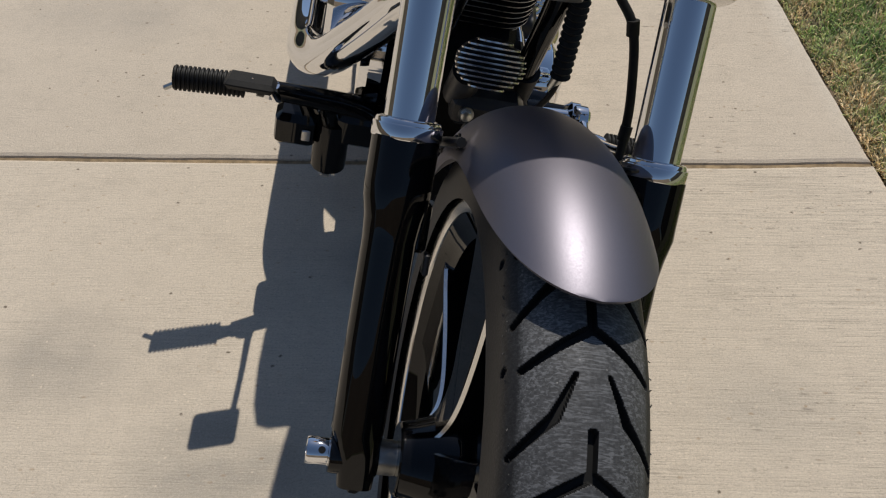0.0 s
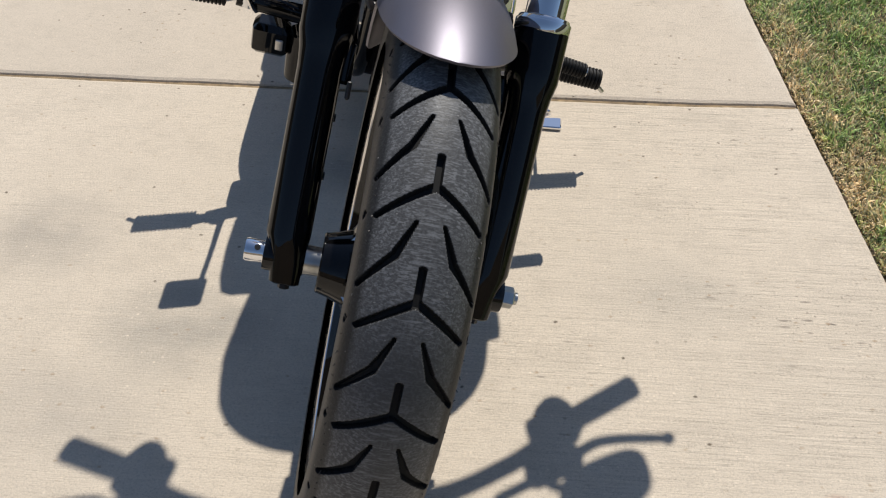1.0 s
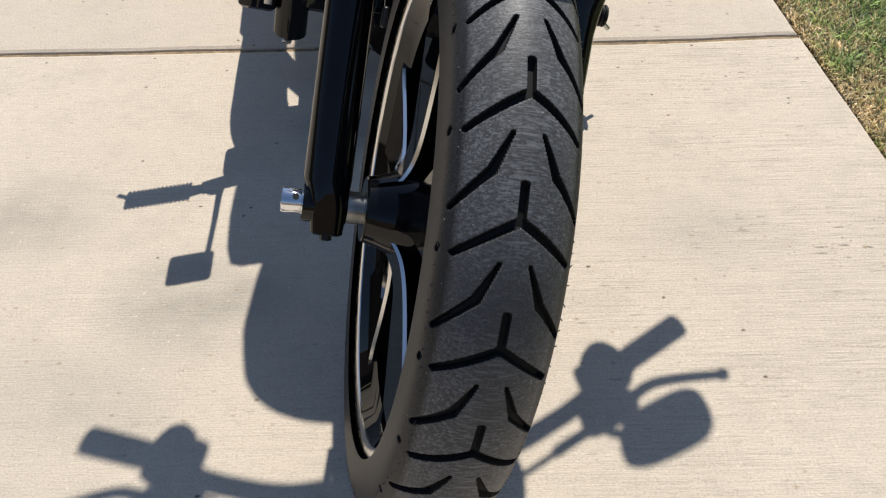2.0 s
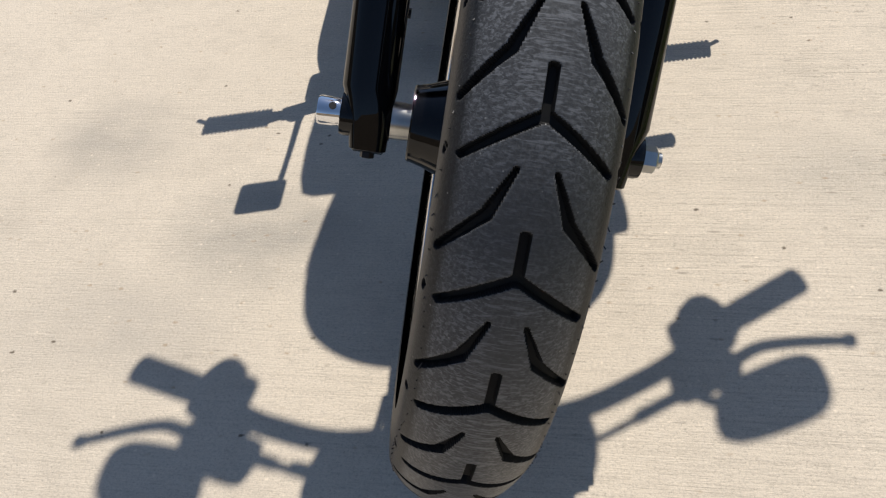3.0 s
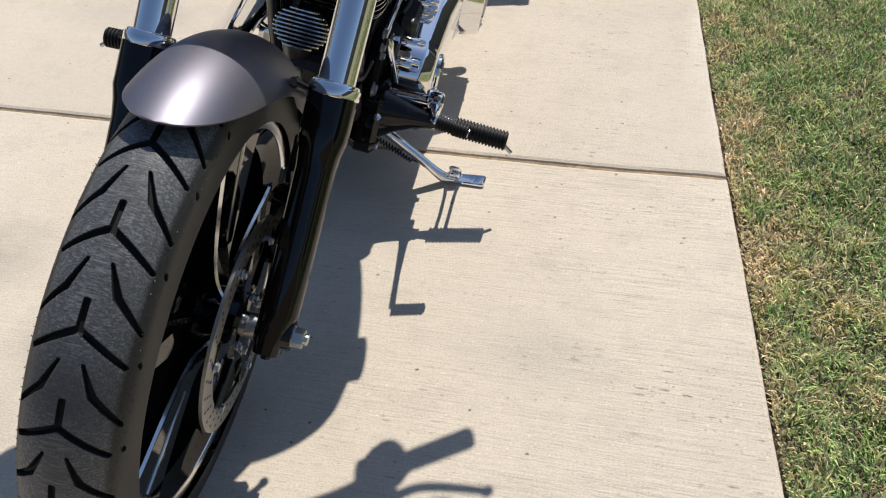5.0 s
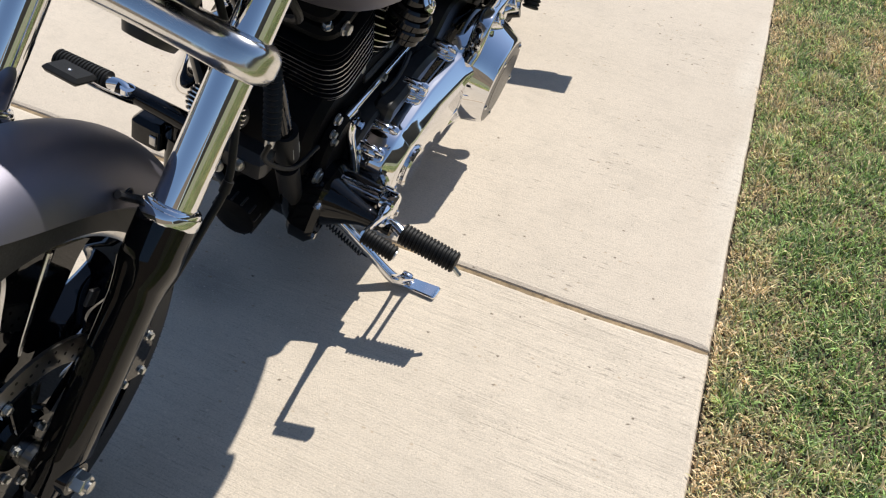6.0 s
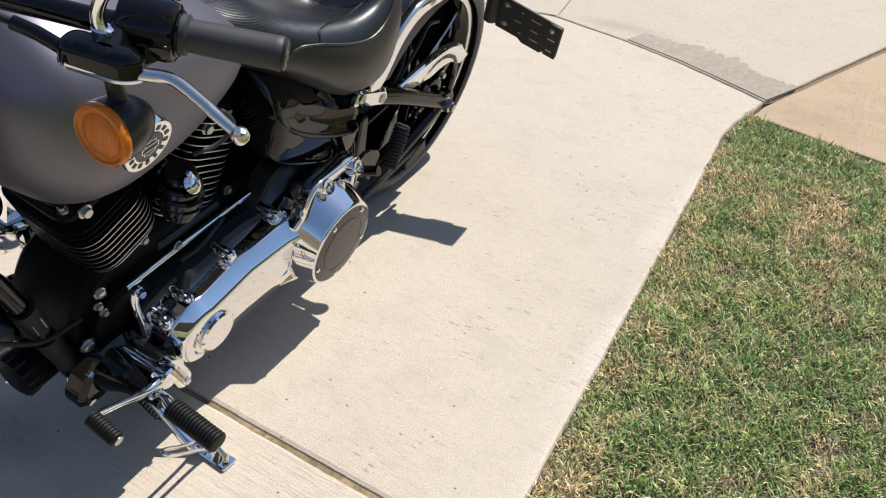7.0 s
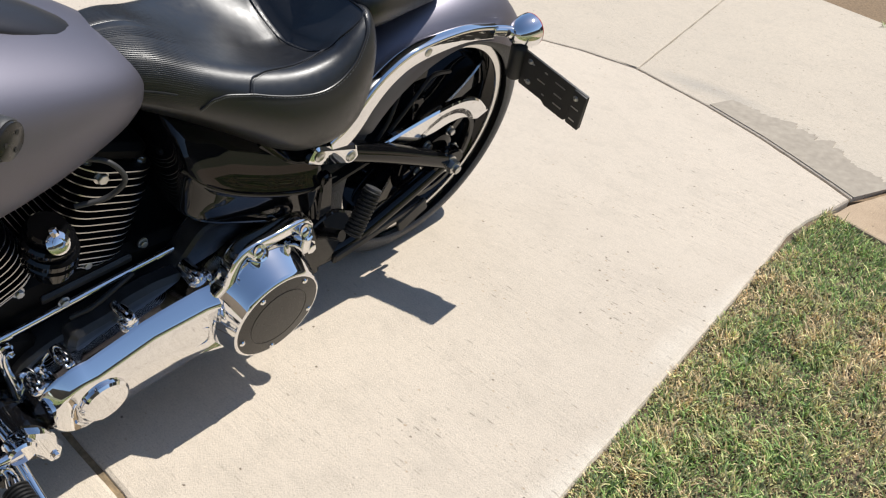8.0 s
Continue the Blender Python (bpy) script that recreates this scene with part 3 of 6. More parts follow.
silt = Geo()
silt_in, silt_out = [], []
for k in range(121):
    u = k / 120 * 4
    i = min(3, int(u))
    q = Vector(far[i]).lerp(Vector(far[i + 1]), u - i)
    wide = 0.155 * min(1.0, (q.x + 0.12) / 0.46) ** 1.2 if q.x > -0.12 else 0.0
    ragged = 1 + 0.30 * noise.noise((q.x * 9, 2, 0)) + 0.22 * noise.noise((q.x * 38, 5, 0)) + 0.12 * noise.noise((q.x * 110, 7, 0))
    n = Vector((0.36, 0.93))
    silt_in.append(q + n * 0.0085)
    silt_out.append(q + n * (0.0105 + wide * ragged) + Vector((0.006 * noise.noise((q.x * 60, 9, 0)), 0)))
layers = [[(q.x, q.y, z) for q in line] for line, z in ((silt_in, -0.006), (silt_in, 0.0008), (silt_out, 0.0004), (silt_out, -0.006))]
silt.rings(layers, False, False)
part("gutter_silt", silt, SILT, pavement, "grey silt dried along the gutter joint")


def fbm(xy, scale, seed=0.0):
    return np.array([noise.noise((x * scale + seed, y * scale, seed)) for x, y in xy])


def blades(name, count, inside, seed, length=(0.022, 0.05), label="", dry_at=None, edge=None):
    """Mown grass: thin bent blades of one mesh, each with its own dryness."""
    rg = np.random.default_rng(seed)
    xy = inside(rg, count)
    n = len(xy)
    ang = rg.uniform(0, 2 * math.pi, n)
    ln = rg.uniform(length[0], length[1], n) * rg.choice([0.7, 1.0, 1.25], n)
    lean = rg.uniform(0.35, 1.35, n)
    tuft = fbm(xy, 11.0, 9.0)
    ln = ln * np.clip(1.0 + 0.9 * tuft, 0.5, 1.5)
    ang = np.where(rg.random(n) < 0.22, ang * 0.22 + 9.0 * fbm(xy, 7.0, 4.0), ang)
    if edge is not None:
        ln = ln * np.clip(edge(xy) / 0.030, 0.5, 1.0)
    wd = rg.uniform(0.0008, 0.0019, n)
    dry = np.clip(dry_at(xy, rg), 0, 1)
    base = -0.024 + 0.014 * rg.random(n)
    if edge is not None:
        base = base + 0.010 * np.clip(1 - edge(xy) / 0.12, 0, 1)
    d = np.stack([np.cos(ang), np.sin(ang)], 1)
    s = np.stack([-np.sin(ang), np.cos(ang)], 1)
    co = np.zeros((n, 5, 3), np.float32)
    for k, (frac, wide) in enumerate(((0.0, 1.0), (0.0, -1.0), (0.55, 0.85), (0.55, -0.85), (1.0, 0.0))):
        out = np.sin(lean * frac) * ln * (0.55 + 0.45 * frac)
        up = ln * np.cos(lean * (0.35 + 0.6 * frac)) * frac
        co[:, k, :2] = xy + d * out[:, None] + s * (wd * wide)[:, None]
        co[:, k, 2] = base + np.maximum(up, 0.002 * frac)
    idx = (np.arange(n) * 5)[:, None]
    tris = np.concatenate([idx + [0, 1, 2], idx + [1, 3, 2], idx + [2, 3, 4]], 1).reshape(-1, 3)
    me = bpy.data.meshes.new(name)
    me.from_pydata(co.reshape(-1, 3), [], tris)
    at = me.attributes.new("dry", "FLOAT", "POINT")
    at.data.foreach_set("value", np.repeat(dry, 5).astype(np.float32))
    me.materials.append(GRASS)
    return tagged(new(name, me), label, "grass", "", "stuff")


def lawn_area(rg, n):
    y = rg.uniform(-0.9, 3.13, n)
    x = rg.random(n) ** 1.25 * 1.55
    keep = ~((y > 3.125 - 0.19 * x) & (x > 0.0))
    y, x = y[keep], x[keep]
    ex = np.where(y < 1.296, 0.864 + (1.296 - y) * 0.105, 0.864 + (1.296 - y) * 0.098)
    ex = np.where(y > 2.72, 0.715, ex)
    off = 0.004
    return np.stack([ex + x + off, y], 1)


def from_edge(xy):
    """Metres from the concrete's side."""
    return xy[:, 0] - np.where(xy[:, 1] < 1.296, 0.864 + (1.296 - xy[:, 1]) * 0.105, 0.864 + (1.296 - xy[:, 1]) * 0.098)


def lawn_dry(xy, rg):
    near = np.exp(-from_edge(xy) / 0.105)
    return 0.13 + 0.05 * (xy[:, 1] - 1.0) + 0.62 * fbm(xy, 3.2, 2.0) + 0.5 * np.maximum(0, fbm(xy, 6.0, 21.0) - 0.15) + 0.80 * fbm(xy, 17.0, 5.0) + 0.68 * near + 0.45 * np.exp(-((xy[:, 0] - 1.08) ** 2 + (xy[:, 1] - 2.74) ** 2) / 0.012) + rg.normal(0, 0.24, len(xy))


blades("grass", 250000, lawn_area, 3, (0.010, 0.024), "mown green grass with straw-coloured dry blades along the concrete", lawn_dry, from_edge)
blades("dry_thatch", 80000, lawn_area, 8, (0.010, 0.028), "flattened straw-coloured thatch among the grass", lambda xy, rg: 0.70 + rg.normal(0, 0.15, len(xy)), from_edge)
blades("far_grass", 9000, lambda rg, n: np.stack([rg.uniform(0.25, 1.3, n), 4.66 + rg.random(n) * 0.7], 1), 11, (0.02, 0.045), "mown grass verge beyond the pavement", lambda xy, rg: 0.25 + rg.normal(0, 0.2, len(xy)))


# unseen plain walls, added round the driveway to shape reflections and bounced light
def reflection_wall(name, a, b, height, thick, label):
    a, b = Vector(a), Vector(b)
    d = (b - a).normalized()
    s = Vector((-d.y, d.x)) * thick / 2
    g = Geo()
    g.plate([a + s, a - s, b - s, b + s], -0.1, height, 0.02, "z")
    return tagged(new(name, finish(g, name, STUCCO)), label, "wall", "", "structure")


reflection_wall("wall_north", (-16, 17), (16, 17), 5.2, 0.3, "unseen plain brown wall added to the north for reflections")
reflection_wall("wall_south", (-15, -14), (15, -14), 4.6, 0.3, "unseen plain brown wall added to the south for reflections")
reflection_wall("wall_west", (-15.5, -13), (-15.5, 16), 4.2, 0.3, "unseen plain brown wall added to the west for reflections")
reflection_wall("wall_east", (15.5, -13), (15.5, 16), 4.2, 0.3, "unseen plain brown wall added to the east for reflections")


# ---- motorcycle ----
# Its own axes: x to its left side, y rearwards, z up; the front axle stands at (0, 0, 0.337).
AXLE_H, RAKE, FORK_X = 0.337, radians(35.6), 0.121
FD = Vector((0, math.sin(RAKE), math.cos(RAKE)))
BIKE = pose(0.038, 0.459, 0.003, 0, 0, 2.8) @ pose(0, 0, 0, 0, 14.3, 0)
bike = tagged(new("motorcycle"), "low cruiser motorcycle in satin charcoal and black, leaning on its kickstand", "motorcycle")
bike.matrix_world = BIKE


def on_fork(s, x=0.0, out=0.0):
    """A place s metres up the fork from the axle, out metres ahead of its line."""
    return Vector((x, 0, AXLE_H)) + FD * s + Vector((0, -FD.z, FD.y)) * out


# front wheel
FA = Vector((0, 0, AXLE_H))


def wheel_point(centre, x, r, a):
    """a: degrees from straight up, growing towards the front."""
    return Vector((x, centre.y - r * math.sin(radians(a)), centre.z + r * math.cos(radians(a))))


def groove(px, py, a, b, wa, wb):
    """How far inside a groove from a to b (half widths wa, wb) the places lie; positive is inside."""
    dx, dy = b[0] - a[0], b[1] - a[1]
    t = np.clip(((px - a[0]) * dx + (py - a[1]) * dy) / (dx * dx + dy * dy), 0, 1)
    return wa + (wb - wa) * t - np.hypot(px - a[0] - t * dx, py - a[1] - t * dy)


def tyre(name, centre, radius, half, bead, parent, groove_count=0, phase=0.0, nu=2400, nv=170, label="", flat=1.0, cap=0.0):
    """A tyre with a cut tread: the grooves are real, some millimetres deep."""
    q = np.linspace(-1, 1, nv)
    phi = 1.98 * (0.72 * q + 0.28 * q ** 5)
    hgt = (radius - bead) * 0.86
    x = half * np.sign(np.sin(phi)) * np.abs(np.sin(phi)) ** flat
    if cap:
        x = np.where(np.abs(x) > cap, np.sign(x) * (cap + 0.0075 * np.tanh((np.abs(x) - cap) / 0.0075)), x)
    r = radius - hgt + hgt * np.cos(phi)
    r = np.where(np.abs(phi) > 1.57, radius - hgt + (radius - hgt - bead) * np.cos(phi) / 0.40, r)
    arc = np.concatenate([[0], np.cumsum(np.hypot(np.diff(x), np.diff(r)))])
    arc -= arc[-1] / 2
    ang = np.arange(nu) * 360.0 / nu
    A, S = np.meshgrid(ang, arc, indexing="ij")
    Rr, Xx = np.tile(r, (nu, 1)), np.tile(x, (nu, 1))
    deep = np.zeros_like(Rr)
    if groove_count:
        step = 360.0 / groove_count
        deg = math.pi / 180 * radius
        u = ((A - phase + step / 2) % step - step / 2) * deg
        s = np.abs(S)
        inside = np.full_like(u, -9.0)
        for k in (-step, 0, step):
            v = u - k * deg
            lines = [((-4.4 * deg, 0.0), (0.2 * deg, 0.0), 0.0034, 0.0034), ((0, 0.0), (0.011, 0.019), 0.0033, 0.0032), ((0.011, 0.019), (0.030, 0.050), 0.0032, 0.0026),
                     ((-10.9 * deg, 0.0120), (-6.0 * deg, 0.0255), 0.0012, 0.0038), ((-6.0 * deg, 0.0255), (-0.9 * deg, 0.058), 0.0036, 0.0022)]
            for a, b, wa, wb in lines:
                inside = np.maximum(inside, groove(v, s, a, b, wa, wb))
        deep = np.clip((inside + 0.0003) / 0.0009, 0, 1) * 0.0062
        dim = np.clip((groove(u, s, (0.0270, 0.0655), (0.0300, 0.0675), 0.0024, 0.0024) + 0.0003) / 0.0008, 0, 1) * 0.003
        deep = np.maximum(deep, dim)
        Rr = Rr - deep * np.cos(phi * 0.8)
        Xx = Xx - deep * np.sin(phi * 0.8)
    a = np.radians(A)
    co = np.stack([Xx, centre.y - Rr * np.sin(a), centre.z + Rr * np.cos(a)], 2).reshape(-1, 3)
    i, j = np.meshgrid(np.arange(nu), np.arange(nv - 1), indexing="ij")
    k = (i + 1) % nu
    faces = np.stack([i * nv + j, k * nv + j, k * nv + j + 1, i * nv + j + 1], 2).reshape(-1, 4)
    me = bpy.data.meshes.new(name)
    me.from_pydata(co, [], faces)
    me.materials.append(TYRE)
    me.materials.append(TYRE_GROOVE)
    low = (deep.reshape(-1)[faces].max(1) > 0.0008).astype(np.int32)
    me.polygons.foreach_set("material_index", low)
    me.polygons.foreach_set("use_smooth", (1 - low).astype(bool))
    if groove_count:
        at = me.attributes.new("across", "FLOAT", "POINT")
        at.data.foreach_set("value", np.abs(S).reshape(-1).astype(np.float32))
    ob = new(name, me)
    ob.parent = parent
    return tagged(ob, label)


def wheel(name, centre, bead, half, hub_r, hub_half, spoke_pairs, parent, label, hub_left=None, spoke_w=0.013, turn=85.0, lip_w=0.0120):
    g = Geo()
    rim = [(bead + 0.004, -half), (bead + 0.010, -half + 0.004), (bead + 0.002, -half + 0.010), (bead - 0.012, -half + 0.016), (bead - 0.024, -half * 0.5), (bead - 0.026, 0), (bead - 0.024, half * 0.5), (bead - 0.012, half - 0.016), (bead + 0.002, half - 0.010), (bead + 0.010, half - 0.004), (bead + 0.004, half),
           (bead - 0.006, half), (bead - 0.012, half - 0.004), (bead - 0.022, half - 0.016), (bead - 0.034, half * 0.5), (bead - 0.036, 0), (bead - 0.034, -half * 0.5), (bead - 0.022, -half + 0.016), (bead - 0.012, -half + 0.004), (bead - 0.006, -half), (bead + 0.004, -half)]
    g.lathe(rim, centre, (1, 0, 0), 96, 0, False)
    hl = hub_half if hub_left is None else hub_left
    g.lathe([(hub_r * 0.5, -hub_half), (hub_r * 0.86, -hub_half), (hub_r * 0.90, -hub_half + 0.0015), (hub_r * 0.90, -hub_half + 0.004), (hub_r * 0.98, -hub_half * 0.80), (hub_r * 1.14, -hub_half * 0.58), (hub_r * 1.32, -hub_half * 0.36), (hub_r * 1.36, 0), (hub_r * 1.05, hl * 0.6), (hub_r, hl - 0.004), (hub_r * 0.5, hl)], centre, (1, 0, 0), 48)
    w = part(name, g, GLOSS, parent, label)
    for sgn in (-1, 1):
        lip = Geo()
        lip.lathe([(bead + 0.004, sgn * (half + 0.0004)), (bead - lip_w * 0.35, sgn * (half + 0.0010)), (bead - lip_w, sgn * (half - 0.0030)), (bead - lip_w - 0.001, sgn * (half - 0.0065))], centre, (1, 0, 0), 96, 0, False)
        part("rim_lip", lip, POLISHED, w, "machined bright rim edge")
    r0, r1 = hub_r * (0.75 if spoke_w < 0.02 else 0.80), bead - 0.026
    left, right = [], []
    for k in range(31):
        s = (k / 30) ** 1.6
        if spoke_w < 0.02:
            wd = spoke_w + 0.020 * (1 - s) ** 6 + 0.026 * s ** 4
        else:
            u = min(1.0, 1.3 * s)
            wd = spoke_w * (0.78 + 1.05 * u * u * (3 - 2 * u)) + 0.022 * s ** 6
        left.append((-wd, r0 + (r1 - r0) * s))
        right.append((wd, r0 + (r1 - r0) * s))
    loop = left + right[::-1]
    xh = lambda r: half * 0.70 + (min(hub_half, half * 1.3) * 0.92 - half * 0.70) * math.exp(-max(0.0, r - r0) / 0.021)
    inn = offset2(loop, 0.0017)
    sg = Geo()
    rows = [[(-xh(p[1]) - 0.000, p[0], p[1]) for p in inn], [(-xh(p[1]) + 0.004, p[0], p[1]) for p in loop], [(xh(p[1]) - 0.004, p[0], p[1]) for p in loop], [(xh(p[1]), p[0], p[1]) for p in inn]]
    for a, b, mi in ((0, 1, 1), (1, 2, 0), (2, 3, 1)):
        sg.rings([rows[a], rows[b]], True, False, mi)
    n = len(loop)
    sg.add(rows[0], [tuple(range(n))[::-1]], 0)
    sg.add(rows[3], [tuple(range(n))], 0)
    me = finish(sg, "spoke", [GLOSS, POLISHED], 20, 1e-5)
    for k in range(spoke_pairs):
        o = new("spoke", me)
        o.parent = w
        o.matrix_local = Matrix.Translation(centre) @ Matrix.Rotation(radians(turn + 360 / spoke_pairs * k), 4, "X")
        tagged(o, "black cast spoke with machined bright edges")
    if spoke_w > 0.02:
        ridge = Geo()
        ridge.rings([[(xh(r) - 0.001, -0.0038, r), (xh(r) + 0.002, -0.0026, r), (xh(r) + 0.002, 0.0026, r), (xh(r) - 0.001, 0.0038, r)] for r in (0.105, 0.150, 0.200, bead - 0.030)], True, True)
        strip_me = finish(ridge, "spoke_ridge", POLISHED)
        for k in range(spoke_pairs):
            o = new("spoke_ridge", strip_me)
            o.parent = w
            o.matrix_local = Matrix.Translation(centre) @ Matrix.Rotation(radians(turn + 360 / spoke_pairs * k), 4, "X")
            tagged(o, "machined bright ridge along the spoke")
    return w


front_wheel = wheel("front_wheel", FA, 0.2667, 0.047, 0.041, 0.079, 5, bike, "gloss black cast front wheel", 0.066, 0.0270, 45.0)
tyre("tyre", FA, 0.3445, 0.0638, 0.2667, front_wheel, 22, 45.4, label="worn black front tyre with forked tread grooves", cap=0.0485)

# thin moulding hairs on the tread's shoulders
g = Geo()
for k in range(150):
    for sx in (-1, 1):
        a = 2.4 * k + (0.9 if sx > 0 else 0)
        ph = 0.95 + 0.10 * math.sin(k * 12.9)
        x, r = sx * 0.0612 * math.sin(ph), 0.3445 - 0.0669 + 0.0669 * math.cos(ph)
        p0 = wheel_point(FA, x, r - 0.001, a)
        d = wheel_point(FA, x + sx * 0.0022, r + 0.0014, a + 0.8 * math.sin(k * 7.7))
        g.tube([p0, d], 0.00045, 4, 1)
tagged(part("tyre_hairs", g, GRIP, front_wheel, "thin rubber moulding hairs"), kind="stuff")

# brake disc
dg = Geo()
DX, DR = 0.076, 0.147
band = [(DR - 0.034, -0.0022), (DR, -0.0022), (DR, 0.0022), (DR - 0.034, 0.0022), (DR - 0.034, -0.0022)]
dg.lathe(band, (DX, FA.y, FA.z), (1, 0, 0), 72, 0, False)
disc = part("brake_disc", dg, STEEL_DISC, front_wheel, "drilled steel front brake disc")
holes = Geo()
for k in range(30):
    for j, rr in enumerate((DR - 0.009, DR - 0.018, DR - 0.026)):
        c = wheel_point(FA, DX, rr, k * 12 + j * 3.2)
        holes.lathe([(0.0022, -0.0026), (0.0022, 0.0026)], c, (1, 0, 0), 8)
tagged(part("disc_holes", holes, DARK, front_wheel, "drilled holes of the brake disc"), kind="stuff")
cg = Geo()
cg.lathe([(0.030, -0.014), (0.052, -0.012), (0.056, 0.000), (0.050, 0.006), (0.030, 0.008)], (DX, FA.y, FA.z), (1, 0, 0), 40)
carrier = part("disc_carrier", cg, GLOSS, front_wheel, "black brake disc carrier")
arms = Pieces()
for k in range(6):
    m = Matrix.Translation((DX, FA.y, FA.z)) @ Matrix.Rotation(k * math.pi / 3, 4, "X")
    arms.plate(rounded([(-0.012, 0.045), (0.012, 0.045), (0.016, 0.117), (-0.016, 0.117)], 0.006, 3), -0.004, 0.005, 0.0015, "x", 0, m)
part("carrier_arm", arms, GLOSS, front_wheel)
bg = Pieces()
for k in range(6):
    bg.bolt(wheel_point(FA, DX + 0.004, 0.115, 60 * k + 9), (1, 0, 0), 0.0055, 0.005)
    bg.bolt(wheel_point(FA, DX + 0.007, 0.038, 60 * k + 30), (1, 0, 0), 0.005, 0.006)
part("disc_bolt", bg, ZINC, front_wheel, "zinc disc bolts")

# fork
for sgn in (1, -1):
    x = sgn * FORK_X
    g = Geo()
    lean = Matrix.Rotation(-RAKE, 3, "X")
    rows = []
    for up, hx, hy, shift, r in ((-0.032, 0.0140, 0.0150, 0.005, 0.008), (-0.030, 0.0175, 0.0180, 0.005, 0.010), (-0.006, 0.0195, 0.0220, 0.004, 0.012), (0.006, 0.0200, 0.0235, 0.003, 0.013), (0.028, 0.0262, 0.0260, 0.0, 0.0245), (0.120, 0.0258, 0.0260, 0.0, 0.0245),
                                 (0.222, 0.0258, 0.0260, 0.0, 0.0245), (0.243, 0.0275, 0.0275, 0.0, 0.023), (0.262, 0.0312, 0.0312, 0.0, 0.027), (0.275, 0.0318, 0.0318, 0.0, 0.031), (0.318, 0.0318, 0.0318, 0.0, 0.031)):
        sec = rounded([(-hx, -hy), (hx, -hy), (hx, hy), (-hx, hy)], min(r, hx * 0.98), 6)
        rows.append([on_fork(up, x - sgn * shift) + lean @ Vector((q[0], q[1], 0)) for q in sec])
    g.rings(rows)
    g.box(on_fork(-0.0322, x - sgn * 0.005), (0.030, 0.008, 0.004), 0.0015, lean)
    g.lathe([(0.020, -0.024), (0.021, -0.020), (0.021, 0.020), (0.020, 0.024)], FA + Vector((x, 0, 0)), (1, 0, 0), 28)
    g.box(on_fork(0.13, x - sgn * 0.014, -0.018), (0.014, 0.022, 0.20), 0.004, Matrix.Rotation(-RAKE, 3, "X"))
    g.box(on_fork(0.235, x - sgn * 0.028, -0.012), (0.018, 0.020, 0.05), 0.004, Matrix.Rotation(-RAKE, 3, "X"))
    leg = part("fork_leg", g, GLOSS, bike, "gloss black lower fork leg")
    t = Geo()
    t.lathe([(0.0300, 0.316), (0.0326, 0.3165), (0.0332, 0.3178), (0.0332, 0.3285), (0.0326, 0.3298), (0.0312, 0.3302), (0.0304, 0.3335), (0.0292, 0.3345), (0.0262, 0.3352), (0.0258, 0.3340), (0.0240, 0.3342)], on_fork(0, x), FD, 40)
    part("collar", t, CHROME, leg, "chrome fork collar")
    t = Geo()
    t.lathe([(0.0240, 0.33), (0.0240, 0.70)], on_fork(0, x), FD, 40)
    part("fork_tube", t, CHROME, leg, "polished chrome fork tube")
    t = Geo()
    t.lathe([(0.0145, 0.0), (0.0145, 0.006), (0.0125, 0.0065)], FA + Vector((sgn * 0.140, 0, 0)), (sgn, 0, 0), 24)
    if sgn > 0:
        t.lathe([(0.0135, 0.005), (0.0135, 0.018), (0.0120, 0.0195)], FA + Vector((sgn * 0.141, 0, 0)), (sgn, 0, 0), 6)
        t.lathe([(0.008, 0.018), (0.008, 0.024), (0.006, 0.025)], FA + Vector((sgn * 0.141, 0, 0)), (sgn, 0, 0), 16)
    else:
        t.lathe([(0.0128, 0.002), (0.0134, 0.004), (0.0140, 0.026), (0.0128, 0.0285), (0.0066, 0.0290), (0.0062, 0.020)], FA + Vector((sgn * 0.139, 0, 0)), (sgn, 0, 0), 32)
        hole = Geo()
        hole.lathe([(0.0036, 0.0), (0.0036, 0.0146)], FA + Vector((sgn * 0.153, 0, 0)), (0, -0.45, 0.89), 14)
        part("axle_hole", hole, DARK, leg, "dark cross hole in the axle end")
    part("axle_nut", t, ZINC if sgn > 0 else CHROME, leg, "zinc-plated axle nut" if sgn > 0 else "chrome axle end")
    t = Geo()
    t.lathe([(0.0150, 0.064), (0.0172, 0.066), (0.0184, 0.103)], FA, (sgn, 0, 0), 28)
    part("axle_spacer", t, ZINC, leg, "steel wheel spacer")
    t = Pieces()
    t.bolt(on_fork(-0.031, x - sgn * 0.005, 0.002), -FD, 0.007, 0.008)
    for s2 in (0.10, 0.17):
        t.bolt(on_fork(s2, x - sgn * 0.022, -0.018), (-sgn, 0, 0), 0.005, 0.006)
    part("fork_bolt", t, DARK, leg)
    t = Geo()
    t.box(on_fork(0.205, x - sgn * 0.036, 0.016), (0.006, 0.016, 0.022), 0.002, Matrix.Rotation(-RAKE, 3, "X"))
    part("fender_bracket", t, SATIN, leg, "small black fender bracket")

# brake caliper behind the left leg
g = Geo()
g.plate(rounded([(0.085, 0.365), (0.145, 0.325), (0.188, 0.395), (0.168, 0.450), (0.118, 0.462)], 0.014, 4), 0.064, 0.108, 0.006)
g.plate(rounded([(0.100, 0.372), (0.142, 0.348), (0.170, 0.395), (0.156, 0.436), (0.118, 0.444)], 0.014, 4), 0.106, 0.124, 0.005)
cal = part("brake_caliper", g, GLOSS, bike, "black four-piston front brake caliper")
g = Pieces()
for y, z in ((0.108, 0.374), (0.156, 0.418), (0.126, 0.434), (0.142, 0.362)):
    g.bolt((0.123, y, z), (1, 0, 0), 0.005, 0.006)
part("caliper_bolt", g, ZINC, cal)

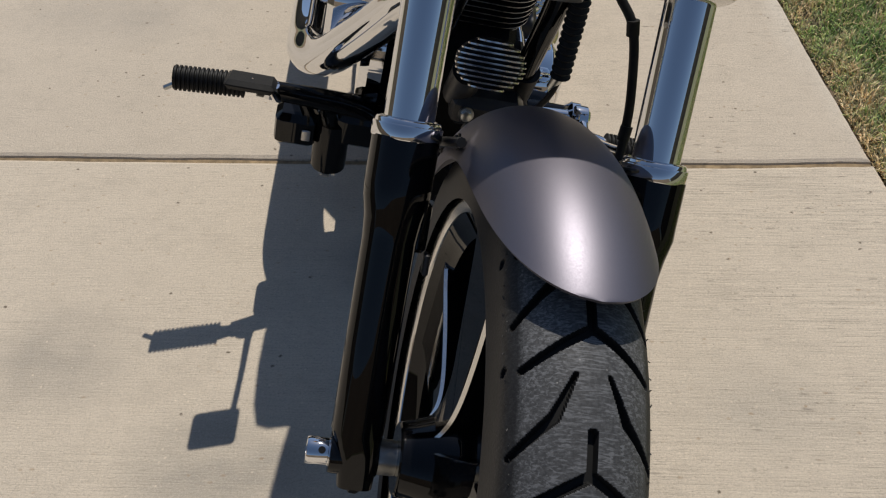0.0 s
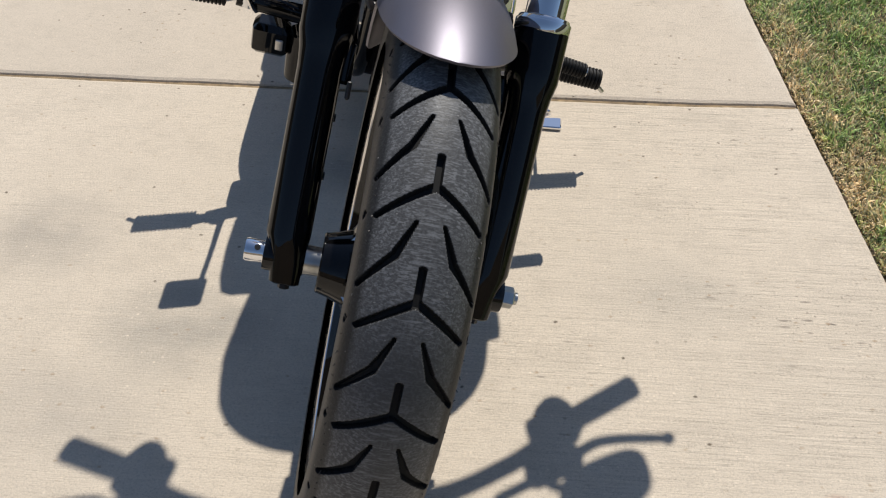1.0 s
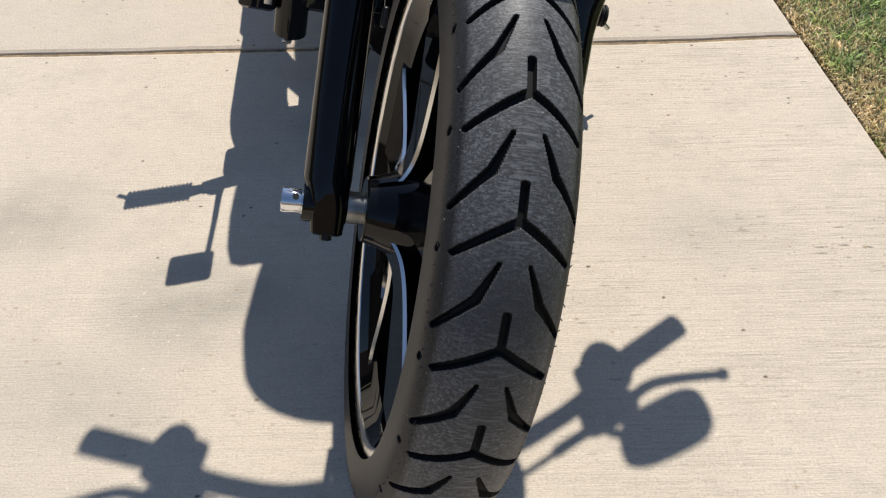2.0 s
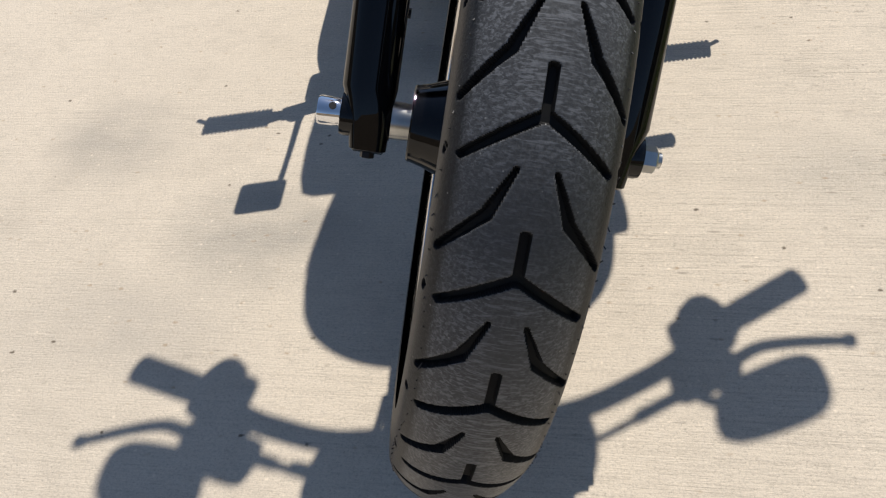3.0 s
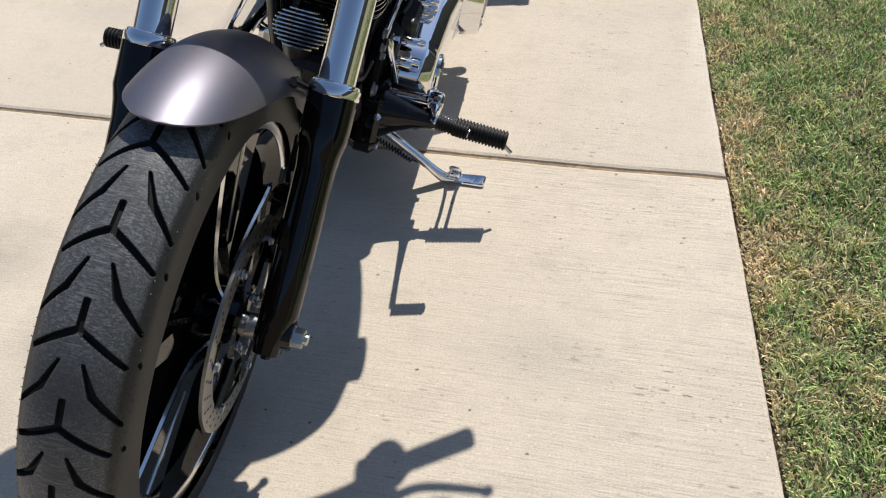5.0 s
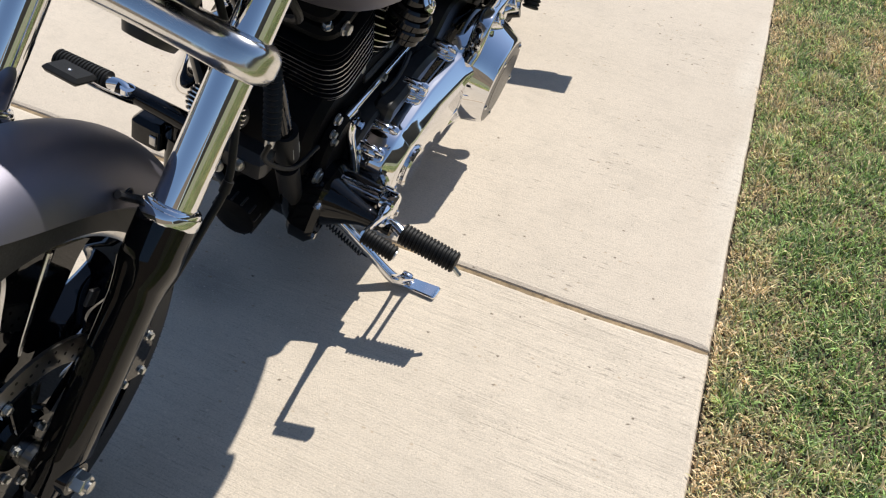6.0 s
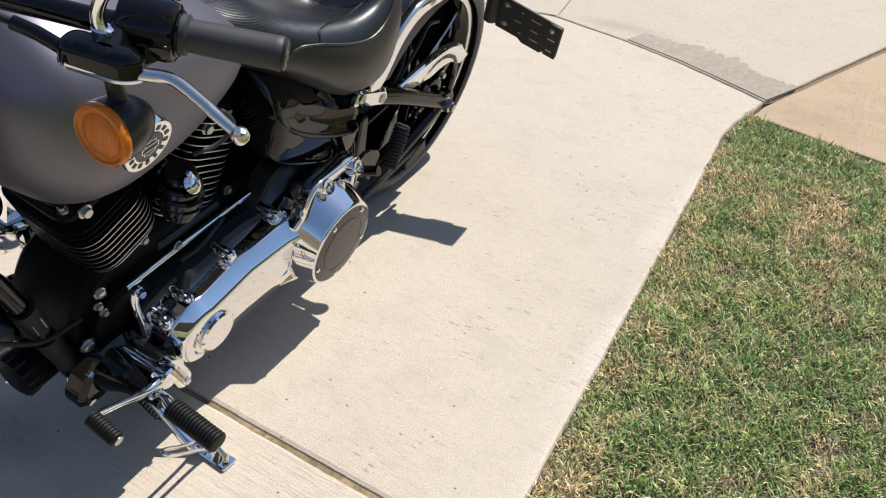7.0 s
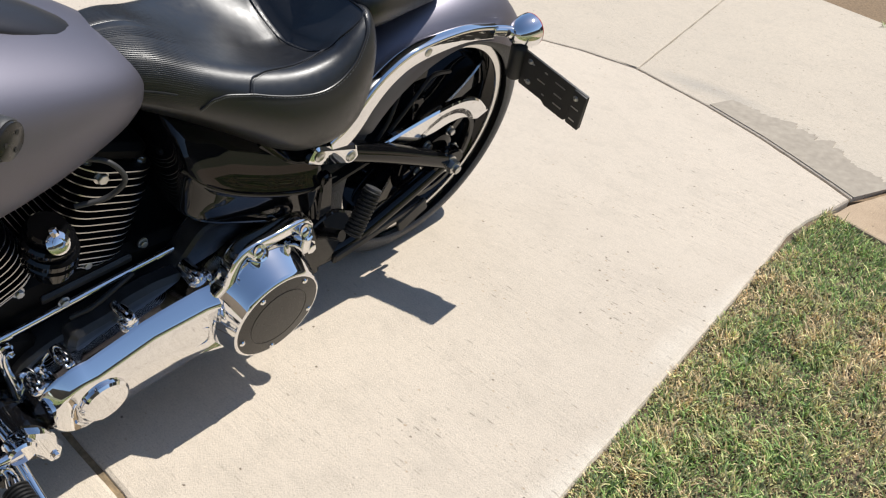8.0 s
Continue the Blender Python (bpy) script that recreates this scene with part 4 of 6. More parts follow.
# lower and upper yokes, steering head
def yoke(name, s, depth, mat, label, half_w=0.160):
    g = Geo()
    pts = [(-half_w, 0.0), (-half_w + 0.006, -0.030), (-FORK_X, -0.044), (-0.075, -0.034), (0.0, -0.026), (0.075, -0.034), (FORK_X, -0.044), (half_w - 0.006, -0.030), (half_w, 0.0), (half_w - 0.008, 0.030), (FORK_X, 0.040), (0.06, 0.045), (0.0, 0.055), (-0.06, 0.045), (-FORK_X, 0.040), (-half_w + 0.008, 0.030)]
    line = smooth_line([(*p, 0) for p in pts] + [(*pts[0], 0)], 4)[:-1]
    m = Matrix.Translation(on_fork(s)) @ Matrix.Rotation(-RAKE, 4, "X")
    flat = [(p.x, p.y) for p in line]
    r = depth * 0.38
    lay = [(r * (1 - math.cos(math.pi / 2 * k / 6)), depth / 2 - r + r * math.sin(math.pi / 2 * k / 6)) for k in range(7)]
    lay = [(d, -h) for d, h in lay[::-1]] + lay
    g.rings([[m @ Vector((q[0], q[1], h)) for q in offset2(flat, d)] for d, h in lay], True, True)
    return part(name, g, mat, bike, label)


yoke("lower_yoke", 0.507, 0.046, POLISHED, "polished alloy lower fork yoke")
up_yoke = yoke("upper_yoke", 0.685, 0.034, CHROME, "polished upper fork yoke")
g = Pieces()
for x in (-FORK_X, FORK_X):
    g.bolt(on_fork(0.702, x), FD, 0.016, 0.012)
g.bolt(on_fork(0.702, 0, -0.03), FD, 0.018, 0.014)
part("fork_cap", g, CHROME, up_yoke)
g = Geo()
g.lathe([(0.030, 0.47), (0.034, 0.48), (0.034, 0.70), (0.030, 0.71)], on_fork(0, 0, -0.045), FD, 32)
part("steering_head", g, SATIN, bike, "satin black steering head")

# front fender: follows the tyre, rounded across
def fender(name, centre, r_crown, half, drop, a0, a1, mat, label, thick=0.003, na=72, nc=24, tip=40.0, tail=10.0):
    """A shell round the wheel from a0 degrees (ahead of the top) to a1; its sides sweep in to a rounded tip over tip degrees."""
    rings = []
    for i in range(na + 1):
        s = i / na
        a = a0 + (a1 - a0) * (0.35 * s + 0.65 * s * s)
        e = min(1.0, abs(a - a0) / tip)
        f = min(1.0, abs(a - a1) / tail)
        w = max(0.02, (1 - (1 - e) ** 2.3) ** 0.5 * (0.6 + 0.4 * (1 - (1 - f) ** 2) ** 0.5))
        outer, inner = [], []
        for j in range(nc + 1):
            th = (-1 + 2 * j / nc) * 1.42 * w
            x = half * math.sin(th) / math.sin(1.42)
            r = r_crown - drop * (1 - math.cos(th)) / (1 - math.cos(1.42))
            outer.append(wheel_point(centre, x, r, a))
            inner.append(wheel_point(centre, x * (1 - thick / half), r - thick, a))
        rings.append(outer + inner[::-1])
    g = Geo()
    g.rings(rings, True, True)
    return part(name, g, mat, bike, label, 50)


front_fender = fender("front_fender", FA, 0.366, 0.0735, 0.060, 11.0, -72.0, DENIM, "satin charcoal front fender", tip=44.0)
g = Pieces()
for sgn in (-1, 1):
    for a in (-34, -52):
        c = wheel_point(FA, sgn * 0.0735, 0.322, a)
        g.bolt(c, (sgn, 0, 0), 0.006, 0.005)
    g.tube([wheel_point(FA, sgn * 0.074, 0.325, -30), wheel_point(FA, sgn * 0.084, 0.318, -40), wheel_point(FA, sgn * 0.074, 0.325, -54)], 0.005, 8)
part("fender_mount", g, SATIN, front_fender)

# headlamp
HL = Vector((0, 0.255, 0.877))
g = Geo()
g.lathe([(0.010, 0.105), (0.045, 0.095), (0.066, 0.070), (0.075, 0.035), (0.076, 0.0)], HL, (0, 1, 0), 48)
head = part("headlamp", g, GLOSS, bike, "round headlamp with a chrome rim")
g = Geo()
g.lathe([(0.075, 0.006), (0.080, 0.004), (0.081, -0.008), (0.078, -0.016), (0.071, -0.018), (0.070, -0.010)], HL, (0, 1, 0), 56, 0, False)
part("headlamp_rim", g, CHROME, head, "chrome headlamp rim")
g = Geo()
g.lathe([(0.071, -0.010), (0.056, -0.021), (0.03, -0.029), (0.001, -0.031)], HL, (0, 1, 0), 48)
part("headlamp_lens", g, GLASS, head, "clear headlamp lens")
g = Geo()
g.tube([(0, 0.275, 0.81), (0, 0.30, 0.795), (0, 0.33, 0.79)], 0.014, 12)
part("headlamp_bracket", g, CHROME, head)

# handlebar and controls
GI, GO = Vector((0.311, 0.6135, 1.0085)), Vector((0.404, 0.663, 1.012))
GDIR = (GO - GI).normalized()
g = Geo()
half_bar = [GO, GI, (0.247, 0.567, 1.010), (0.200, 0.543, 1.010), (0.150, 0.522, 1.008), (0.100, 0.512, 1.004), (0.0, 0.508, 1.000)]
g.tube([Vector(p) for p in half_bar] + [Vector((-p[0], p[1], p[2])) for p in half_bar[-2::-1]], 0.0128, 16, 5)
bar = part("handlebar", g, GLOSS, bike, "black drag handlebar")
g = Geo()
for x in (-0.045, 0.045):
    g.tube([on_fork(0.695, x, -0.02), (x, 0.472, 0.950), (x, 0.508, 1.000)], [0.020, 0.017, 0.019], 18, 4)
    g.box((x, 0.508, 1.002), (0.034, 0.046, 0.042), 0.010)
part("riser", g, GLOSS, bar, "black handlebar risers")
g = Geo()
g.tube([(0.0, 0.40, 0.915), (0.0, 0.415, 0.945)], 0.045, 28, 1)
part("gauge", g, SATIN, bar, "small black gauge housing")


def controls(sgn):
    """Grip, switch housing, lever, mirror and turn signal of one side."""
    def P(x, y, z):
        return Vector((sgn * x, y, z))
    gi, go, gd = P(*GI), P(*GO), Vector((sgn * GDIR.x, GDIR.y, GDIR.z))
    ln = (go - gi).length
    gr = Geo()
    gr.lathe([(0.0135, -0.004), (0.0215, -0.002), (0.0215, 0.006), (0.0175, 0.009), (0.0180, 0.03), (0.0183, ln - 0.008), (0.0188, ln - 0.002), (0.0175, ln), (0.004, ln + 0.001)], gi, gd, 32)
    grip = part("grip", gr, GRIP, bike, "dark grey rubber handgrip")
    e = Geo()
    e.lathe([(0.0168, ln + 0.0005), (0.0168, ln + 0.003), (0.015, ln + 0.0042)], gi, gd, 28)
    for k in range(3):
        a = 2.1 * k
        u, w, ax = basis(gd)
        e.lathe([(0.0022, ln + 0.0035), (0.0022, ln + 0.0048)], gi + u * 0.009 * math.cos(a) + w * 0.009 * math.sin(a), gd, 8, 1)
    part("grip_end", e, [DERBY, DARK], grip, "dark grey grip end cap")
    h = Geo()
    u, w, ax = basis(gd)
    c = gi - gd * 0.032
    h.lathe([(0.022, -0.032), (0.0305, -0.029), (0.0325, -0.022), (0.0325, 0.020), (0.0300, 0.027), (0.023, 0.030)], c, gd, 28)
    h.lathe([(0.0235, 0.0), (0.0255, 0.002), (0.0235, 0.004)], gi - gd * 0.004, gd, 24)
    h.box(c + Vector((0, -0.012, -0.012)), (0.046, 0.040, 0.040), 0.010)
    sw = part("switch_housing", h, GLOSS, bike, "black switch housing")
    s = Pieces()
    s.box(c + Vector((sgn * 0.004, 0.020, 0.022)), (0.014, 0.008, 0.008), 0.003)
    s.bolt(c + Vector((0, 0.024, -0.014)), (0, 1, 0), 0.004, 0.004)
    part("switch_button", s, ZINC, sw)
    # lever perch and lever
    k = Geo()
    pc = P(0.285, 0.536, 1.000)
    tw = Matrix.Rotation(sgn * radians(24), 3, "Z")
    m = Matrix.Translation(pc) @ tw.to_4x4()
    flat = rounded([(sgn * -0.048, -0.017), (sgn * 0.022, -0.022), (sgn * 0.044, -0.006), (sgn * 0.026, 0.018), (sgn * -0.044, 0.022)], 0.018, 6)
    lay = [(0.012 * (1 - math.cos(math.pi / 2 * i / 6)), 0.002 + 0.012 * math.sin(math.pi / 2 * i / 6)) for i in range(7)]
    lay = [(0.004, -0.012), (0.0, -0.009)] + lay
    k.rings([[m @ Vector((q[0], q[1], h)) for q in offset2(flat, d)] for d, h in lay], True, True)
    k.tube([pc, P(0.262, 0.585, 1.006)], 0.017, 14, 1)
    k.tube([P(0.256, 0.516, 0.998), P(0.225, 0.508, 1.006), P(0.20, 0.499, 1.010)], 0.0075, 12, 2)
    if sgn < 0:
        k.box(P(0.262, 0.530, 1.028), (0.080, 0.052, 0.040), 0.012, tw)
    perch = part("lever_perch", k, GLOSS, bike, "black lever perch with a polished edge")
    pe = Geo()
    pe.rings([[m @ Vector((q[0], q[1], h)) for q in offset2(flat, d)] for d, h in ((0.006, -0.0175), (0.0005, -0.0150), (-0.0008, -0.0110), (0.003, -0.0085))], True, True)
    part("perch_edge", pe, POLISHED, perch, "polished lower edge of the perch")
    lv = Geo()
    line = smooth_line([P(0.258, 0.514, 0.990), P(0.288, 0.526, 0.990), P(0.322, 0.550, 0.992), P(0.348, 0.562, 0.994), P(0.385, 0.560, 0.991), P(0.420, 0.554, 0.988), P(0.444, 0.550, 0.987)], 6)
    rings = []
    for i, p in enumerate(line):
        s2 = i / (len(line) - 1)
        t = (line[min(i + 1, len(line) - 1)] - line[max(i - 1, 0)]).normalized()
        side = t.cross(Vector((0, 0, 1))).normalized()
        hw, hh = 0.0095 - 0.0035 * s2, 0.0072 - 0.0018 * s2
        rings.append([p + side * hw * math.cos(q) + Vector((0, 0, 1)) * hh * math.sin(q) for q in [2 * math.pi * z / 14 for z in range(14)]])
    lv.rings(rings)
    lv.lathe([(0.0005, -0.0095), (0.006, -0.0075), (0.0093, -0.002), (0.0093, 0.002), (0.006, 0.0075), (0.0005, 0.0095)], P(0.445, 0.550, 0.987), (0, 0, 1), 20)
    part("lever", lv, POLISHED, perch, "polished alloy hand lever with a ball end")
    # mirror
    st = Geo()
    st.tube([P(0.272, 0.545, 1.012), P(0.268, 0.543, 1.040), P(0.284, 0.550, 1.076), P(0.322, 0.572, 1.116)], [0.008, 0.0075, 0.0065, 0.009], 12, 6)
    st.lathe([(0.011, 0), (0.011, 0.012), (0.008, 0.014)], P(0.272, 0.545, 1.010), (0, 0, 1), 16)
    mir = part("mirror_stem", st, CHROME, bike, "chrome mirror stem")
    mc, face = P(0.346, 0.588, 1.144), Vector((-sgn * 0.22, 0.86, 0.05)).normalized()
    shape = [(-0.066, 0.010), (-0.062, 0.040), (-0.040, 0.053), (0.0, 0.056), (0.040, 0.053), (0.062, 0.040), (0.066, 0.004), (0.060, -0.036), (0.040, -0.055), (0.0, -0.056), (-0.042, -0.048), (-0.060, -0.026)]
    shape2 = [(p.x, p.y) for p in smooth_line([(*p, 0) for p in shape] + [(*shape[0], 0)], 4)[:-1]]
    rx = Vector((sgn * 1.0, 0, 0))
    rx = (rx - face * rx.dot(face)).normalized()
    ry = Vector((sgn * -0.15, 0, 1))
    ry = (ry - face * ry.dot(face) - rx * ry.dot(rx)).normalized()
    def ring(scale, d):
        return [mc + rx * x * scale + ry * y * scale + face * d for x, y in shape2]
    mg = Geo()
    mg.rings([ring(0.25, -0.026), ring(0.60, -0.021), ring(0.88, -0.010), ring(1.0, 0.0), ring(1.0, 0.005), ring(0.97, 0.008)], True, True)
    shell = part("mirror", mg, CHROME, mir, "chrome mirror housing")
    gl = Geo()
    gl.rings([ring(0.95, 0.0078), ring(0.95, 0.0092)], True, True)
    part("mirror_glass", gl, MIRROR, mir, "mirror glass")
    # turn signal under the perch
    tg = Geo()
    sc = P(0.288, 0.538, 0.910)
    fw = Vector((sgn * 0.05, -1, 0.03)).normalized()
    tg.lathe([(0.004, -0.052), (0.016, -0.047), (0.027, -0.034), (0.0345, -0.013), (0.0365, 0.004), (0.0365, 0.010), (0.0340, 0.0105), (0.0325, 0.004), (0.020, -0.006), (0.004, -0.008)], sc, fw, 36)
    tg.tube([P(0.275, 0.545, 0.990), P(0.278, 0.548, 0.965), P(0.284, 0.552, 0.938)], [0.008, 0.008, 0.011], 12, 3)
    sig = part("turn_signal", tg, SATIN, bike, "bullet turn signal in black")
    tl = Geo()
    tl.lathe([(0.0352, 0.008), (0.0368, 0.011), (0.0365, 0.0165), (0.0345, 0.0195), (0.0318, 0.0200), (0.0300, 0.0175), (0.0255, 0.0165), (0.0240, 0.0185), (0.0130, 0.0215), (0.001, 0.0225)], sc, fw, 40)
    part("signal_lens", tl, AMBER, sig, "amber turn signal lens").visible_shadow = False
    tr = Geo()
    tr.lathe([(0.0330, 0.0095), (0.0318, 0.0045), (0.0195, -0.0050), (0.004, -0.0070)], sc, fw, 28, 0, False)
    part("signal_reflector", tr, CHROME, sig)
    bu = Geo()
    bu.lathe([(0.006, -0.008), (0.0065, 0.0), (0.0085, 0.006), (0.006, 0.0125), (0.001, 0.0145)], sc, fw, 16)
    part("signal_bulb", bu, BULB, sig, "amber bulb")


controls(1)
controls(-1)

# cables and hoses
g = Geo()
g.tube([(0.225, 0.508, 1.006), (0.185, 0.492, 1.012), (0.140, 0.468, 1.006), (0.105, 0.420, 0.965), (0.088, 0.385, 0.86), (0.072, 0.41, 0.72), (0.076, 0.466, 0.61), (0.088, 0.468, 0.50), (0.080, 0.475, 0.445), (0.088, 0.56, 0.37), (0.09, 0.64, 0.36)], 0.0042, 10, 8)
clutch = part("clutch_cable", g, RUBBER, bike, "black clutch cable with a ribbed boot")
g = Geo()
bp = smooth_line([(0.0755, 0.463, 0.618), (0.082, 0.467, 0.560), (0.088, 0.468, 0.500)], 12)
g.tube(bp[:25], [0.0092 if i % 2 else 0.0135 for i in range(25)], 16, 1)
part("cable_boot", g, RUBBER, clutch, "ribbed rubber cable boot")
g = Geo()
g.lathe([(0.0072, 0), (0.0072, 0.026)], (0.088, 0.468, 0.502), (-0.008, 0.01, -0.055), 12)
part("cable_ferrule", g, ZINC, clutch)
g = Geo()
g.tube([(-0.225, 0.508, 1.006), (-0.14, 0.468, 1.006), (-0.06, 0.405, 0.96), (0.0, 0.36, 0.88), (0.045, 0.362, 0.76), (0.074, 0.360, 0.692), (0.100, 0.336, 0.662), (0.117, 0.312, 0.605), (0.124, 0.294, 0.560), (0.121, 0.262, 0.520), (0.114, 0.205, 0.458), (0.102, 0.165, 0.432)], 0.0052, 10, 8)
hose = part("brake_hose", g, RUBBER, bike, "black front brake hose")
g = Pieces()
g.lathe([(0.0068, -0.008), (0.0068, 0.008)], (0.100, 0.336, 0.662), (0.3, -0.3, -1), 12)
g.lathe([(0.0068, -0.008), (0.0068, 0.008)], (0.124, 0.294, 0.560), (0.05, 0.5, 1), 12)
part("hose_clip", g, RUBBER, hose)
g = Pieces()
for k, off in enumerate((-0.03, 0.0, 0.035)):
    g.tube([(off - 0.15 + 0.05 * k, 0.47, 0.97), (off, 0.40, 0.93 - 0.02 * k), (off + 0.02, 0.42, 0.80), (off + 0.03 * k, 0.47, 0.70), (0.02 + off * 0.5, 0.56, 0.62)], 0.0055, 8, 6)
part("wiring_loom", g, RUBBER, bike, "black wiring looms behind the fork")

# frame
g = Geo()
for sgn in (-1, 1):
    g.tube([(sgn * 0.020, 0.40, 0.79), (sgn * 0.055, 0.475, 0.62), (sgn * 0.064, 0.540, 0.470), (sgn * 0.066, 0.592, 0.325), (sgn * 0.070, 0.650, 0.175), (sgn * 0.085, 0.74, 0.125), (sgn * 0.105, 0.95, 0.115), (sgn * 0.12, 1.22, 0.125), (sgn * 0.13, 1.36, 0.17)], 0.0155, 14, 5)
    g.tube([(sgn * 0.13, 1.36, 0.17), (sgn * 0.135, 1.335, 0.30), (sgn * 0.13, 1.30, 0.44), (sgn * 0.10, 1.20, 0.56)], 0.0165, 14, 5)
g.tube([(0, 0.42, 0.80), (0, 0.60, 0.78), (0, 0.85, 0.72), (0, 1.10, 0.62), (0, 1.30, 0.50)], 0.022, 14, 5)
frm = part("frame", g, GLOSS, bike, "gloss black tubular frame")
g = Pieces()
g.tube([(0.067, 0.553, 0.44), (0.067, 0.575, 0.375)], 0.021, 16, 1)
g.tube([(0.067, 0.585, 0.345), (0.068, 0.625, 0.245)], 0.020, 16, 1)
part("frame_sleeve", g, RUBBER, frm, "black corrugated loom sleeve on the down tube")
g = Geo()
g.box((0.0855, 0.567, 0.40), (0.002, 0.018, 0.030), 0.0005, Matrix.Rotation(radians(18), 3, "X"))
part("frame_label", g, LABEL, frm, "small printed label")

# engine
CR = Vector((0, 0.828, 0.268))
g = Geo()
case = smooth_line([(0, 0.625, 0.215), (0, 0.640, 0.345), (0, 0.700, 0.415), (0, 0.812, 0.435), (0, 0.930, 0.415), (0, 1.06, 0.40), (0, 1.22, 0.39), (0, 1.28, 0.30), (0, 1.25, 0.18), (0, 1.06, 0.135), (0, 0.80, 0.125), (0, 0.67, 0.145), (0, 0.625, 0.215)], 5)[:-1]
g.plate([(p.y, p.z) for p in case], -0.080, 0.074, 0.014)
g.plate(rounded([(0.655, 0.20), (0.665, 0.33), (0.72, 0.375), (0.80, 0.345), (0.80, 0.16), (0.70, 0.15)], 0.03, 4), 0.07, 0.100, 0.008)
engine = part("engine", g, WRINKLE, bike, "black air-cooled V-twin engine")
g = Pieces()
for y, z, rr in ((0.671, 0.404, 0.008), (0.666, 0.376, 0.006), (0.677, 0.352, 0.006), (0.640, 0.300, 0.011), (0.79, 0.425, 0.007), (0.90, 0.42, 0.007), (1.0, 0.41, 0.007), (0.845, 0.39, 0.007)):
    g.bolt((0.075 if z > 0.405 else 0.0995, y, z), (1, 0, 0), rr, 0.008)
part("case_bolt", g, ZINC, engine)
g = Geo()
g.box((0.074, 0.90, 0.385), (0.012, 0.16, 0.020), 0.006, Matrix.Rotation(radians(2), 3, "X"))
part("case_rib", g, SATIN, engine)


def cylinder(tilt, name_label, head_fins=0):
    """One finned cylinder with its head and rocker cover."""
    rot = Matrix.Rotation(radians(tilt), 4, "X")
    base = Matrix.Translation(CR) @ rot
    core = Geo()
    core.lathe([(0.058, 0.135), (0.058, 0.335)], (0, 0, 0), (0, 0, 1), 32)
    core.v = [tuple(base @ Vector(p)) for p in core.v]
    cyl = part("cylinder", core, WRINKLE, bike, name_label)
    n = 13 + head_fins
    for k in range(n):
        h = 0.152 + k * 0.0132
        grow = min(1.0, 0.80 + 0.08 * k) * (0.95 if k > 12 else 1.0)
        hx, hy = 0.090 * grow, 0.076 * grow
        out = rounded([(-hx, -hy), (hx, -hy), (hx, hy), (-hx, hy)], 0.050, 7)
        inn = offset2(out, 0.004)
        f = Geo()
        lay = [(inn, h - 0.0022), (out, h - 0.0010), (out, h + 0.0010), (inn, h + 0.0022)]
        rg = [[base @ Vector((q[0], q[1], z)) for q in pts] for pts, z in lay]
        m = len(out)
        f.add(rg[0], [tuple(range(m))[::-1]], 0)
        f.add(rg[3], [tuple(range(m))], 0)
        for a, b, mi in ((0, 1, 0), (1, 2, 1), (2, 3, 0)):
            f.rings([rg[a], rg[b]], True, False, mi)
        part("cooling_fin", f, [WRINKLE, ALLOY if k < 10 or head_fins else WRINKLE], cyl, "", 20)
    hd = Geo()
    hd.plate([(q[0], q[1]) for q in rounded([(-0.080, -0.066), (0.080, -0.066), (0.080, 0.066), (-0.080, 0.066)], 0.04, 5)], 0.325, 0.352, 0.008, "z", 0, base)
    hd.plate([(q[0], q[1]) for q in rounded([(-0.068, -0.058), (0.068, -0.058), (0.068, 0.058), (-0.068, 0.058)], 0.03, 5)], 0.352, 0.385, 0.010, "z", 0, base)
    part("cylinder_head", hd, WRINKLE, cyl, "black cylinder head and rocker cover")
    bb = Pieces()
    for x, y in ((0.060, -0.048), (0.060, 0.048)):
        bb.bolt(base @ Vector((x, y, 0.352)), base.to_3x3() @ Vector((0, 0, 1)), 0.007, 0.009)
    bb.bolt(base @ Vector((0.079, -0.03, 0.339)), base.to_3x3() @ Vector((1, 0, 0)), 0.009, 0.010)
    part("head_bolt", bb, ZINC, cyl)
    return cyl


cylinder(22.5, "black finned front cylinder with machined fin edges")
cylinder(-22.5, "black finned rear cylinder with machined fin edges", 3)

# horn between the cylinders
g = Geo()
HC = Vector((0.122, 0.822, 0.545))
for k in range(5):
    h = HC + Vector((0, 0, -0.036 + 0.018 * k))
    rr = (0.030, 0.0385, 0.0405, 0.037, 0.029)[k]
    g.lathe([(rr * 0.82, -0.009), (rr, -0.006), (rr, 0.005), (rr * 0.88, 0.009)], h, (0.25, 0, 1), 28, 0, True, 0.95)
horn = part("horn", g, GLOSS, bike, "black ribbed waterfall horn cover")
g = Geo()
g.lathe([(0.016, 0), (0.017, 0.004), (0.013, 0.007), (0.004, 0.009)], HC + Vector((0.024, 0.0, 0.030)), (0.75, 0.05, 0.62), 20)
g.box(HC + Vector((0.019, -0.002, 0.046)), (0.014, 0.012, 0.020), 0.004, Matrix.Rotation(radians(35), 3, "Y"))
g.lathe([(0.010, 0.007), (0.010, 0.010), (0.007, 0.011), (0.006, 0.008)], HC + Vector((0.024, 0.0, 0.030)), (0.75, 0.05, 0.62), 20)
part("horn_nut", g, CHROME, horn, "chrome horn stud")
g = Geo()
g.tube([(0.09, 0.890, 0.655), (0.115, 0.922, 0.652), (0.126, 0.940, 0.620), (0.116, 0.918, 0.588), (0.100, 0.875, 0.578)], 0.0042, 10, 6)
part("spark_plug_lead", g, GRIP, bike, "grey spark plug lead")

